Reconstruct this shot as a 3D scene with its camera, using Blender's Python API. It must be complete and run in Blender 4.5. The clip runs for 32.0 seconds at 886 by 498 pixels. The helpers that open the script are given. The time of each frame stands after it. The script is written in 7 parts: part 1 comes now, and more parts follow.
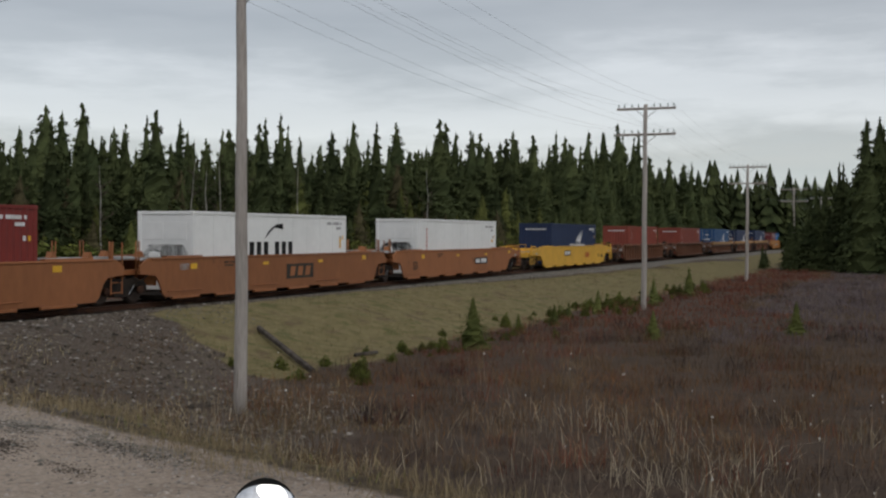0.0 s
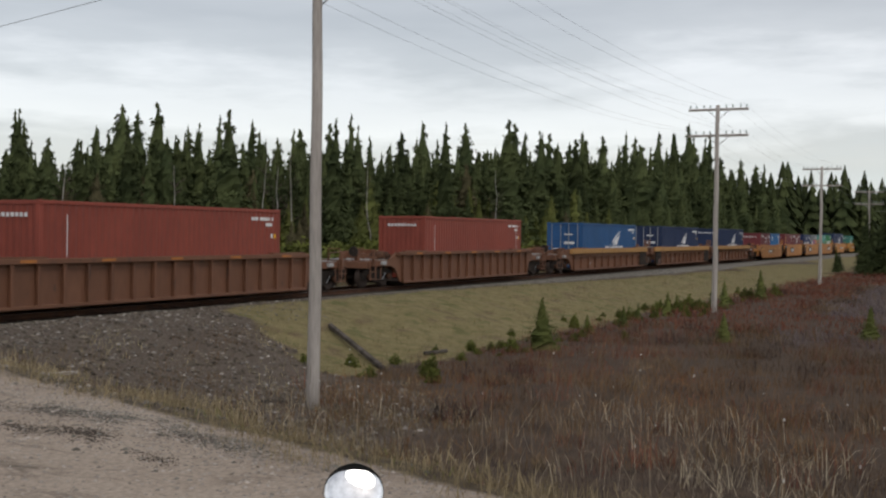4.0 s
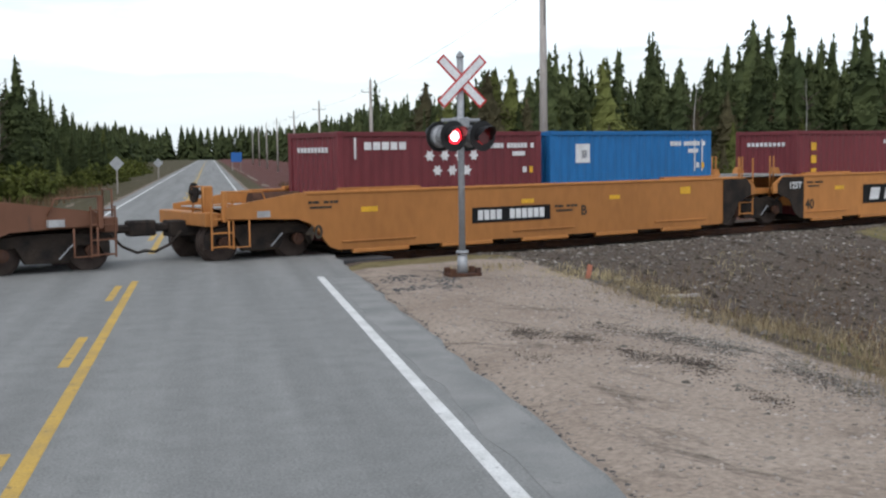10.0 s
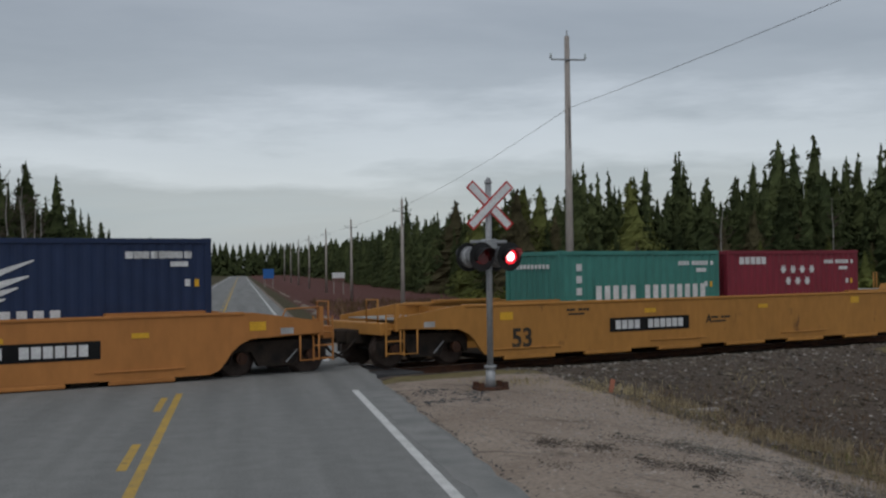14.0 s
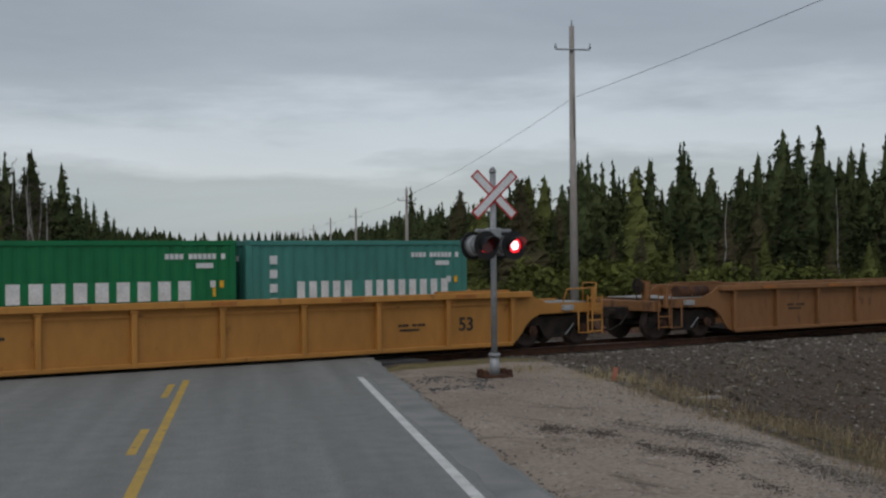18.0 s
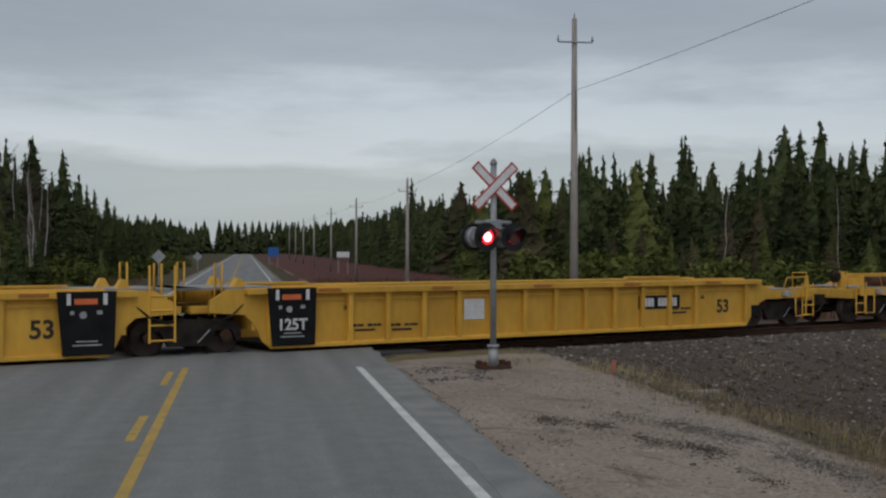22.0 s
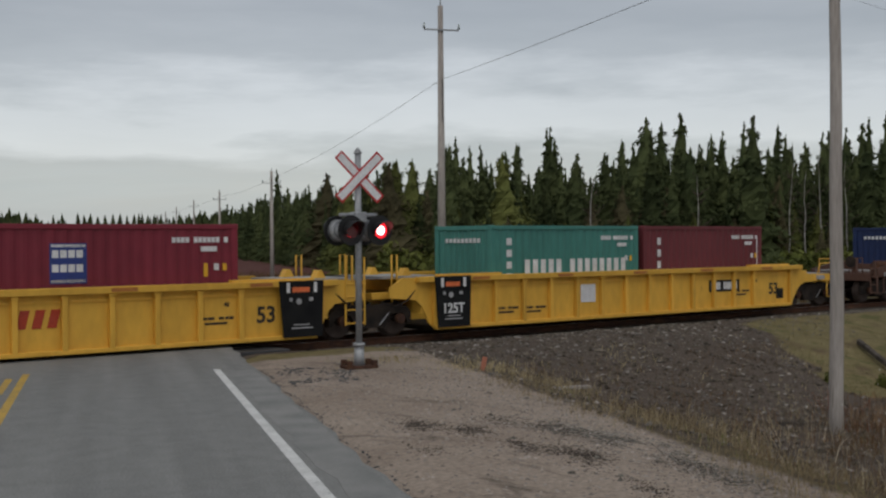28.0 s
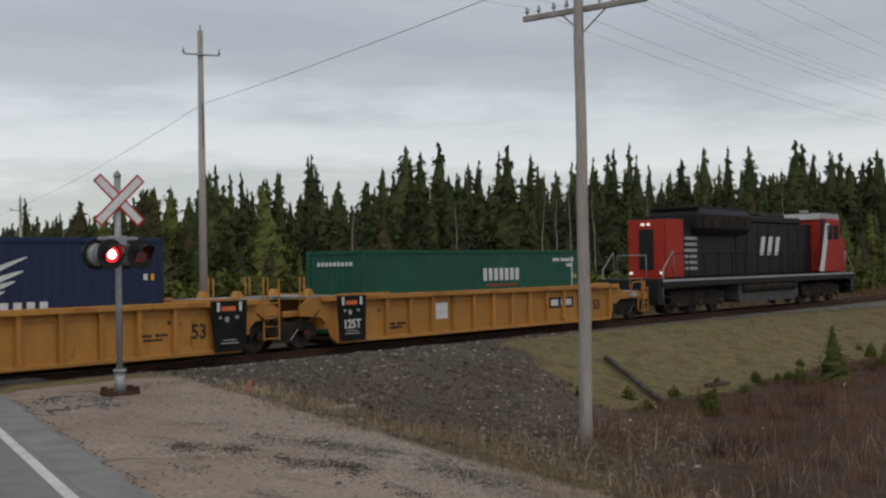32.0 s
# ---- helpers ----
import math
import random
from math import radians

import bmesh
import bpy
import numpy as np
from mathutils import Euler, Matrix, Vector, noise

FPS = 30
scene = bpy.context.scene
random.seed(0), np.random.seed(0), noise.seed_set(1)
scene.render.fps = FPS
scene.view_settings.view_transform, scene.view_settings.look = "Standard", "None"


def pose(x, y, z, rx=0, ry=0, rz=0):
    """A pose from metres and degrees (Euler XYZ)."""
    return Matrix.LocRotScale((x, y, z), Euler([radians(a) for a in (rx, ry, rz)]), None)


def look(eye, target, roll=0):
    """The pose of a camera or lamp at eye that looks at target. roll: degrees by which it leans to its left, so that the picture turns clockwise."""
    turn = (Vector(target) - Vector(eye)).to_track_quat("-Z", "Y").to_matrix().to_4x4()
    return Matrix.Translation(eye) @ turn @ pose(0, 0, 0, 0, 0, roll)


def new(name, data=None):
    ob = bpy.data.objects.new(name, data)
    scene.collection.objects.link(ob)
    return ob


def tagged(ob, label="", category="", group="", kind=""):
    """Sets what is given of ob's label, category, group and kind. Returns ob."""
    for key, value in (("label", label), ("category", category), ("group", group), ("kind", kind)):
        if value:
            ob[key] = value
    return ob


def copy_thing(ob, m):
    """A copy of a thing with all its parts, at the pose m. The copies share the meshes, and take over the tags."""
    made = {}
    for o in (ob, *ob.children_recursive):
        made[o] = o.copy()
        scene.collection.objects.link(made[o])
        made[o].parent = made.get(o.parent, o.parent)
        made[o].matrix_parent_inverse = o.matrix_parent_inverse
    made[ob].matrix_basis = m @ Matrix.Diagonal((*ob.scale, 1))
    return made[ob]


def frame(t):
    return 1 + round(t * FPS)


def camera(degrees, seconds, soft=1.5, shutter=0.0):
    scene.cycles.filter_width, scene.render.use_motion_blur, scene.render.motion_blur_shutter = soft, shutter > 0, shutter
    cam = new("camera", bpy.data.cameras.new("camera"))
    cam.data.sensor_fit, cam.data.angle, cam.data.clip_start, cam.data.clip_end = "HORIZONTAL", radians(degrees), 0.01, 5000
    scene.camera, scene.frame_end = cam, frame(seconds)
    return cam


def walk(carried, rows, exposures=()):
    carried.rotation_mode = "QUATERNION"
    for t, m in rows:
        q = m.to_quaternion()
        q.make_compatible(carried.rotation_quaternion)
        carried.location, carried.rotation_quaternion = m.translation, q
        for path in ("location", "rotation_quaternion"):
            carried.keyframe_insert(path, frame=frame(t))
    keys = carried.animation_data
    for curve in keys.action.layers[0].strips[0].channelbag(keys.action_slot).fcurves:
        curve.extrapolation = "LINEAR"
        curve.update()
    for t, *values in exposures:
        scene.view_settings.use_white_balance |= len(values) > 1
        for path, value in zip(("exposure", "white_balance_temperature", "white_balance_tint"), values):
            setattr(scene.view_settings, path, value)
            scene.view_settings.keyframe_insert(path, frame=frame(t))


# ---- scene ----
# ---- the camera, held in the cab of a waiting truck: seconds, place, yaw, pitch, roll ----
cam = camera(40.97, 32.0, soft=2.3)
ROWS = (
    (0, -0.359, -0.084, 2.313, -44.23, -0.72, 0.24),
    (0.5, -0.413, -0.143, 2.308, -43.77, -0.66, 0.45),
    (1, -0.532, -0.188, 2.325, -43.26, -0.68, 0.75),
    (1.5, -0.547, -0.182, 2.322, -42.85, -0.71, 0.72),
    (2, -0.530, -0.213, 2.317, -42.39, -0.70, 0.67),
    (2.5, -0.564, -0.232, 2.312, -42.00, -0.72, 0.72),
    (3, -0.577, -0.245, 2.314, -41.61, -0.71, 0.72),
    (3.5, -0.568, -0.215, 2.304, -41.20, -0.71, 0.72),
    (5.5, -0.379, -0.141, 2.327, -39.34, -0.74, 0.53),
    (6, 0.114, 0.152, 2.390, -37.26, -0.54, 0.39),
    (6.5, 0.300, 0.764, 2.376, -32.05, -0.40, 0.18),
    (7, 0.409, 1.123, 2.375, -22.94, -0.46, -0.69),
    (7.5, 0.259, 1.072, 2.254, -14.70, -1.76, -0.77),
    (8, 0.180, 0.927, 2.248, -10.50, -6.29, -1.58),
    (8.5, 0.141, 0.872, 2.228, -10.50, -9.58, -1.48),
    (9, -0.016, 0.913, 2.240, -11.57, -10.38, -1.17),
    (9.5, 0.062, 0.736, 2.258, -11.30, -8.62, -0.99),
    (10, 0.082, 0.664, 2.325, -11.06, -4.71, -0.80),
    (10.5, 0.087, 0.510, 2.347, -10.95, -0.45, -0.79),
    (11, 0.076, 0.472, 2.362, -10.78, 1.57, -0.59),
    (11.5, 0.035, 0.353, 2.373, -10.75, 1.68, -0.60),
    (12, -0.108, -0.112, 2.402, -10.69, 1.27, -0.48),
    (12.5, -0.129, -0.383, 2.393, -10.35, 1.14, -0.64),
    (13, -0.119, -0.483, 2.388, -9.97, 1.10, -0.76),
    (13.5, -0.130, -0.501, 2.382, -9.77, 1.04, -0.70),
    (14, -0.136, -0.521, 2.386, -9.70, 0.93, -0.71),
    (14.5, -0.139, -0.562, 2.374, -9.62, 0.87, -0.72),
    (16.5, -0.147, -0.645, 2.369, -9.48, 0.55, -0.66),
    (17, -0.159, -0.641, 2.370, -9.49, 0.51, -0.63),
    (17.5, -0.171, -0.682, 2.362, -9.50, 0.47, -0.60),
    (18, -0.174, -0.705, 2.365, -9.48, 0.43, -0.57),
    (18.5, -0.178, -0.721, 2.362, -9.48, 0.38, -0.49),
    (19, -0.170, -0.748, 2.359, -9.44, 0.33, -0.38),
    (19.5, -0.185, -0.761, 2.359, -9.47, 0.28, -0.22),
    (20, -0.159, -0.725, 2.342, -9.45, 0.27, -0.17),
    (20.5, -0.193, -0.746, 2.355, -9.53, 0.20, -0.02),
    (21, -0.179, -0.742, 2.361, -9.50, 0.14, -0.03),
    (21.5, -0.184, -0.740, 2.358, -9.50, 0.08, 0.08),
    (22, -0.178, -0.740, 2.359, -9.47, 0.01, 0.11),
    (22.5, -0.169, -0.746, 2.367, -9.41, -0.06, 0.12),
    (23, -0.181, -0.738, 2.365, -9.41, -0.12, 0.19),
    (23.5, -0.161, -0.688, 2.356, -9.31, -0.13, 0.11),
    (24, -0.143, -0.609, 2.366, -9.16, -0.21, -0.08),
    (24.5, -0.108, -0.512, 2.367, -8.97, -0.24, -0.42),
    (26.5, -0.405, -0.335, 2.287, -13.09, -0.43, 0.48),
    (27, -0.140, -0.410, 2.350, -14.28, -0.53, -0.38),
    (27.5, -0.031, 0.009, 2.365, -14.73, -0.48, -0.56),
    (28, 0.091, 0.296, 2.394, -15.86, -0.40, -0.38),
    (28.5, 0.091, 0.139, 2.383, -19.47, -0.48, -0.37),
    (29, 0.102, -0.094, 2.373, -23.55, -0.49, -0.27),
    (29.5, 0.056, -0.080, 2.378, -26.77, -0.43, -0.21),
    (30, 0.040, -0.024, 2.372, -27.86, -0.19, -0.32),
    (30.5, 0.064, 0.004, 2.380, -27.81, -0.01, -0.38),
    (31, 0.079, 0.106, 2.394, -27.71, 0.16, -0.47),
    (31.5, 0.026, 0.036, 2.328, -27.55, 0.53, -0.77),
    (32, -0.080, -0.049, 2.273, -27.34, 0.84, -1.00),
)


def aimed(x, y, z, yaw, pitch, roll):
    a, b = radians(yaw), radians(pitch)
    way = Vector((-math.sin(a) * math.cos(b), math.cos(a) * math.cos(b), math.sin(b)))
    eye = Vector((x, y, z))
    return look(eye, eye + way * 10, roll)


walk(cam, [(t, aimed(*r)) for t, *r in ROWS],
     exposures=((0, 0.0, 6650, 10), (1, 0.14, 6750, 11), (2, 0.2, 6850, 11), (3.5, 0.27, 6800, 11), (6, 0.45, 6750, 11), (7, 0.40, 6800, 11), (8, 0.44, 6850, 10), (9, 0.84, 6250, 10), (9.6, 0.84, 6250, 10), (10.5, 0.58, 6300, 10), (11.5, 0.18, 6800, 12),
                (13, -0.2, 6450, 10), (14.5, -0.32, 6350, 9), (25, -0.32, 6400, 9), (26.4, -0.22, 6550, 10), (27, -0.13, 6650, 10), (28.3, -0.17, 6650, 10), (29.5, -0.08, 6700, 10), (32, -0.04, 6700, 10)))

# ---- world: a grey cloud deck with brighter bands low down, and a weak wide sun behind it ----
world = bpy.data.worlds.new("overcast")
scene.world = world
world.use_nodes = True
wn, wl = world.node_tree.nodes, world.node_tree.links
wn.clear()
w_out = wn.new("ShaderNodeOutputWorld")
w_bg = wn.new("ShaderNodeBackground")
w_sky = wn.new("ShaderNodeTexSky")
w_sky.sky_type, w_sky.sun_disc = "NISHITA", False
w_sky.sun_elevation, w_sky.sun_rotation = radians(42), radians(200)
w_co = wn.new("ShaderNodeTexCoord")
w_sep = wn.new("ShaderNodeSeparateXYZ")
wl.new(w_co.outputs["Generated"], w_sep.inputs[0])
# project the direction on a flat cloud deck, so that the clouds draw together towards the horizon
w_up = wn.new("ShaderNodeMath"); w_up.operation = "MAXIMUM"; w_up.inputs[1].default_value = 0.02
wl.new(w_sep.outputs["Z"], w_up.inputs[0])
w_up2 = wn.new("ShaderNodeMath"); w_up2.operation = "ADD"; w_up2.inputs[1].default_value = 0.06
wl.new(w_up.outputs[0], w_up2.inputs[0])
w_dx = wn.new("ShaderNodeMath"); w_dx.operation = "DIVIDE"
w_dy = wn.new("ShaderNodeMath"); w_dy.operation = "DIVIDE"
wl.new(w_sep.outputs["X"], w_dx.inputs[0]); wl.new(w_up2.outputs[0], w_dx.inputs[1])
wl.new(w_sep.outputs["Y"], w_dy.inputs[0]); wl.new(w_up2.outputs[0], w_dy.inputs[1])
w_cmb = wn.new("ShaderNodeCombineXYZ")
wl.new(w_dx.outputs[0], w_cmb.inputs[0]); wl.new(w_dy.outputs[0], w_cmb.inputs[1])
w_noise = wn.new("ShaderNodeTexNoise")
w_noise.inputs["Scale"].default_value, w_noise.inputs["Detail"].default_value = 0.30, 8.0
w_noise.inputs["Roughness"].default_value, w_noise.inputs["Distortion"].default_value = 0.55, 0.5
wl.new(w_cmb.outputs[0], w_noise.inputs["Vector"])
w_ramp = wn.new("ShaderNodeValToRGB")
e = w_ramp.color_ramp.elements
e[0].position, e[0].color = 0.38, (0.25, 0.265, 0.285, 1)
e[1].position, e[1].color = 0.62, (0.64, 0.655, 0.67, 1)
wl.new(w_noise.outputs["Fac"], w_ramp.inputs[0])
# the band of light under the deck, low over the trees
w_band = wn.new("ShaderNodeMapRange")
w_band.interpolation_type = "SMOOTHSTEP"
w_band.inputs["From Min"].default_value, w_band.inputs["From Max"].default_value = 0.30, 0.06
wl.new(w_sep.outputs["Z"], w_band.inputs["Value"])
w_bandm = wn.new("ShaderNodeMath"); w_bandm.operation = "MULTIPLY"; w_bandm.inputs[1].default_value = 0.35
wl.new(w_band.outputs[0], w_bandm.inputs[0])
w_mixb = wn.new("ShaderNodeMixRGB"); w_mixb.inputs[2].default_value = (0.58, 0.60, 0.62, 1)
wl.new(w_bandm.outputs[0], w_mixb.inputs[0]); wl.new(w_ramp.outputs[0], w_mixb.inputs[1])
# layers of cloud seen edge-on near the horizon: grey, a pale streak, dark grey above it
w_n2 = wn.new("ShaderNodeTexNoise")
w_n2.inputs["Scale"].default_value, w_n2.inputs["Detail"].default_value, w_n2.inputs["Roughness"].default_value = 3.2, 6.0, 0.6
w_mp2 = wn.new("ShaderNodeMapping"); w_mp2.inputs["Scale"].default_value = (1.0, 1.0, 5.5)
wl.new(w_co.outputs["Generated"], w_mp2.inputs[0]); wl.new(w_mp2.outputs[0], w_n2.inputs["Vector"])
w_el = wn.new("ShaderNodeMath"); w_el.operation = "MULTIPLY_ADD"; w_el.inputs[1].default_value = 0.16
wl.new(w_n2.outputs["Fac"], w_el.inputs[0]); wl.new(w_sep.outputs["Z"], w_el.inputs[2])
w_lay = wn.new("ShaderNodeValToRGB")
le = w_lay.color_ramp.elements
le[0].position, le[0].color = 0.10, (0.36, 0.40, 0.44, 1)
le[1].position, le[1].color = 0.40, (0.42, 0.43, 0.445, 1)
for pos, v in ((0.145, 0.40), (0.172, 0.64), (0.20, 0.60), (0.23, 0.38), (0.275, 0.30), (0.33, 0.37)):
    q = w_lay.color_ramp.elements.new(pos)
    q.color = (v * 0.965, v * 0.985, v * 1.02, 1)
wl.new(w_el.outputs[0], w_lay.inputs[0])
w_low = wn.new("ShaderNodeMapRange")
w_low.interpolation_type = "SMOOTHSTEP"
w_low.inputs["From Min"].default_value, w_low.inputs["From Max"].default_value = 0.36, 0.16
w_low.inputs["To Max"].default_value = 0.8
wl.new(w_sep.outputs["Z"], w_low.inputs["Value"])
w_layers = wn.new("ShaderNodeMixRGB")
wl.new(w_low.outputs[0], w_layers.inputs[0]); wl.new(w_mixb.outputs[0], w_layers.inputs[1]); wl.new(w_lay.outputs[0], w_layers.inputs[2])
w_mix = wn.new("ShaderNodeMixRGB"); w_mix.inputs[0].default_value = 0.97
wl.new(w_sky.outputs[0], w_mix.inputs[1]); wl.new(w_layers.outputs[0], w_mix.inputs[2])
wl.new(w_mix.outputs[0], w_bg.inputs[0])
w_bg.inputs[1].default_value = 1.0
wl.new(w_bg.outputs[0], w_out.inputs[0])
sun = new("sun", bpy.data.lights.new("sun", "SUN"))
sun.data.energy, sun.data.angle, sun.data.color = 0.7, radians(40), (1.0, 0.97, 0.93)
sun.matrix_world = look((0, 0, 60), (12, 40, 0))

# ---- materials ----
def ramp_between(nt, fac, c0, c1, p0=0.35, p1=0.65):
    r = nt.nodes.new("ShaderNodeValToRGB")
    r.color_ramp.elements[0].position, r.color_ramp.elements[0].color = p0, (*c0, 1)
    r.color_ramp.elements[1].position, r.color_ramp.elements[1].color = p1, (*c1, 1)
    nt.links.new(fac, r.inputs[0])
    return r.outputs[0]


def tone(c, k):
    return tuple(min(1.0, v * k) for v in c)


def surface(name, base, other=None, stain=None, rough=0.7, metal=0.0, scale=1.5, fine=30.0, bump=0.15, stain_at=0.62,
            island=0.0, per_object=0.0, streak=1.0, spec=0.3, emit=0.0, space="Object", grain=0.165):
    """A surface with a slow change between base and other, stains of their own shape and a fine grain."""
    if rough >= 0.85:
        spec = min(spec, 0.1)
    m = bpy.data.materials.new(name)
    m.use_nodes = True
    nt = m.node_tree
    b = nt.nodes["Principled BSDF"]
    co = nt.nodes.new("ShaderNodeTexCoord")
    mp = nt.nodes.new("ShaderNodeMapping")
    mp.inputs["Scale"].default_value = (1, 1, 1.0 / streak)
    nt.links.new(co.outputs[space], mp.inputs[0])
    vec = mp.outputs[0]
    if per_object:
        info = nt.nodes.new("ShaderNodeObjectInfo")
        add = nt.nodes.new("ShaderNodeVectorMath")
        add.operation = "MULTIPLY_ADD"
        nt.links.new(info.outputs["Random"], add.inputs[0])
        add.inputs[1].default_value = (37, 53, 19)
        nt.links.new(vec, add.inputs[2])
        vec = add.outputs[0]
    n1 = nt.nodes.new("ShaderNodeTexNoise")
    n1.inputs["Scale"].default_value, n1.inputs["Detail"].default_value = scale, 6.0
    n2 = nt.nodes.new("ShaderNodeTexNoise")
    n2.inputs["Scale"].default_value, n2.inputs["Detail"].default_value = fine, 4.0
    nt.links.new(vec, n1.inputs["Vector"])
    nt.links.new(vec, n2.inputs["Vector"])
    col = ramp_between(nt, n1.outputs["Fac"], base, other or tone(base, 0.75))
    if stain:
        n3 = nt.nodes.new("ShaderNodeTexNoise")
        n3.inputs["Scale"].default_value, n3.inputs["Detail"].default_value, n3.inputs["Roughness"].default_value = scale * 2.7, 8.0, 0.65
        nt.links.new(vec, n3.inputs["Vector"])
        f = nt.nodes.new("ShaderNodeMapRange")
        f.inputs["From Min"].default_value, f.inputs["From Max"].default_value = stain_at, stain_at + 0.1
        nt.links.new(n3.outputs["Fac"], f.inputs["Value"])
        mx = nt.nodes.new("ShaderNodeMixRGB")
        nt.links.new(f.outputs[0], mx.inputs[0])
        nt.links.new(col, mx.inputs[1])
        mx.inputs[2].default_value = (*stain, 1)
        col = mx.outputs[0]
    g = nt.nodes.new("ShaderNodeMapRange")
    g.inputs["From Min"].default_value, g.inputs["From Max"].default_value = 0.3, 0.7
    g.inputs["To Min"].default_value, g.inputs["To Max"].default_value = 1 - grain, 1 + 0.9 * grain
    nt.links.new(n2.outputs["Fac"], g.inputs["Value"])
    fac = g.outputs[0]
    for want, node_type, socket in ((island, "ShaderNodeNewGeometry", "Random Per Island"), (per_object, "ShaderNodeObjectInfo", "Random")):
        if want:
            src = nt.nodes.new(node_type)
            q = nt.nodes.new("ShaderNodeMapRange")
            q.inputs["To Min"].default_value, q.inputs["To Max"].default_value = 1 - want, 1 + want
            nt.links.new(src.outputs[socket], q.inputs["Value"])
            mul = nt.nodes.new("ShaderNodeMath")
            mul.operation = "MULTIPLY"
            nt.links.new(fac, mul.inputs[0])
            nt.links.new(q.outputs[0], mul.inputs[1])
            fac = mul.outputs[0]
    hv = nt.nodes.new("ShaderNodeVectorMath")
    hv.operation = "SCALE"
    nt.links.new(col, hv.inputs[0])
    nt.links.new(fac, hv.inputs["Scale"])
    nt.links.new(hv.outputs[0], b.inputs["Base Color"])
    b.inputs["Roughness"].default_value, b.inputs["Metallic"].default_value = rough, metal
    b.inputs["Specular IOR Level"].default_value = spec
    if bump:
        bp = nt.nodes.new("ShaderNodeBump")
        bp.inputs["Strength"].default_value, bp.inputs["Distance"].default_value = bump, 0.02
        nt.links.new(n2.outputs["Fac"], bp.inputs["Height"])
        nt.links.new(bp.outputs[0], b.inputs["Normal"])
    if emit:
        b.inputs["Emission Color"].default_value = (*base, 1)
        b.inputs["Emission Strength"].default_value = emit
    return m


def painted(name, base, rust=(0.10, 0.045, 0.025), dirt=0.66, rough=0.55, per_object=0.12):
    return surface(name, base, tone(base, 0.86), rust, rough=rough, scale=0.7, fine=5, bump=0.02, stain_at=dirt, per_object=per_object, streak=2.2, grain=0.09)


def asphalt_material():
    """Worn grey asphalt: long wheel paths, aggregate speckle, pale salt towards the edge's own stains."""
    m = surface("asphalt", (0.196, 0.197, 0.189), (0.242, 0.243, 0.233), (0.160, 0.159, 0.153), rough=0.85, scale=0.5, fine=70, bump=0.6, stain_at=0.64)
    nt = m.node_tree
    mp = [n for n in nt.nodes if n.type == "MAPPING"][0]
    mp.inputs["Scale"].default_value = (1, 1, 1)
    noises = [n for n in nt.nodes if n.type == "TEX_NOISE"]
    long_mp = nt.nodes.new("ShaderNodeMapping")
    long_mp.inputs["Scale"].default_value = (1.6, 0.06, 1)
    co = [n for n in nt.nodes if n.type == "TEX_COORD"][0]
    nt.links.new(co.outputs["Object"], long_mp.inputs[0])
    nt.links.new(long_mp.outputs[0], noises[0].inputs["Vector"])
    noises[0].inputs["Scale"].default_value = 1.0
    # aggregate speckle and worn patches
    b = nt.nodes["Principled BSDF"]
    was = b.inputs["Base Color"].links[0].from_socket
    for scale, lo_, hi_ in ((38.0, 0.80, 1.22), (3.0, 0.93, 1.07)):
        n = nt.nodes.new("ShaderNodeTexNoise")
        n.inputs["Scale"].default_value, n.inputs["Detail"].default_value = scale, 3.0
        nt.links.new(co.outputs["Object"], n.inputs["Vector"])
        r = nt.nodes.new("ShaderNodeMapRange")
        r.inputs["From Min"].default_value, r.inputs["From Max"].default_value = 0.3, 0.7
        r.inputs["To Min"].default_value, r.inputs["To Max"].default_value = lo_, hi_
        nt.links.new(n.outputs["Fac"], r.inputs["Value"])
        v = nt.nodes.new("ShaderNodeVectorMath"); v.operation = "SCALE"
        nt.links.new(was, v.inputs[0]); nt.links.new(r.outputs[0], v.inputs["Scale"])
        was = v.outputs[0]
    nt.links.new(was, b.inputs["Base Color"])
    return m


ASPHALT = asphalt_material()
SHOULDER = surface("tan_gravel_shoulder", (0.17, 0.135, 0.105), (0.24, 0.195, 0.155), rough=0.95, scale=0.8, fine=12, bump=0.4)
PALESEAL = surface("pale_shoulder_asphalt", (0.205, 0.208, 0.200), (0.275, 0.272, 0.26), (0.16, 0.16, 0.16), rough=0.9, scale=1.2, fine=70, bump=0.5)
SEAL = surface("asphalt_patch", (0.045, 0.045, 0.047), (0.065, 0.065, 0.066), rough=0.75, scale=2, fine=60, bump=0.4)
YELLOWLINE = surface("road_paint_yellow", (0.50, 0.32, 0.065), (0.40, 0.27, 0.08), (0.16, 0.13, 0.09), rough=0.8, scale=2.5, fine=40, bump=0.2, stain_at=0.58)
WHITELINE = surface("road_paint_white", (0.66, 0.66, 0.64), (0.52, 0.52, 0.5), (0.2, 0.2, 0.2), rough=0.8, scale=2.5, fine=40, bump=0.2, stain_at=0.6)
STEEL = surface("worn_rail_steel", (0.20, 0.17, 0.15), (0.32, 0.30, 0.29), rough=0.4, metal=0.8, scale=3, bump=0.1)
RUSTY = surface("rusty_steel", (0.10, 0.05, 0.03), (0.06, 0.035, 0.028), rough=0.9, scale=4, bump=0.3)
TIE = surface("creosoted_tie", (0.06, 0.05, 0.042), (0.10, 0.085, 0.07), rough=0.95, scale=3, bump=0.4, per_object=0.25)
ROCK = surface("crushed_rock", (0.105, 0.096, 0.082), (0.185, 0.171, 0.150), (0.06, 0.055, 0.05), rough=0.95, scale=3, bump=0.3, island=0.45)
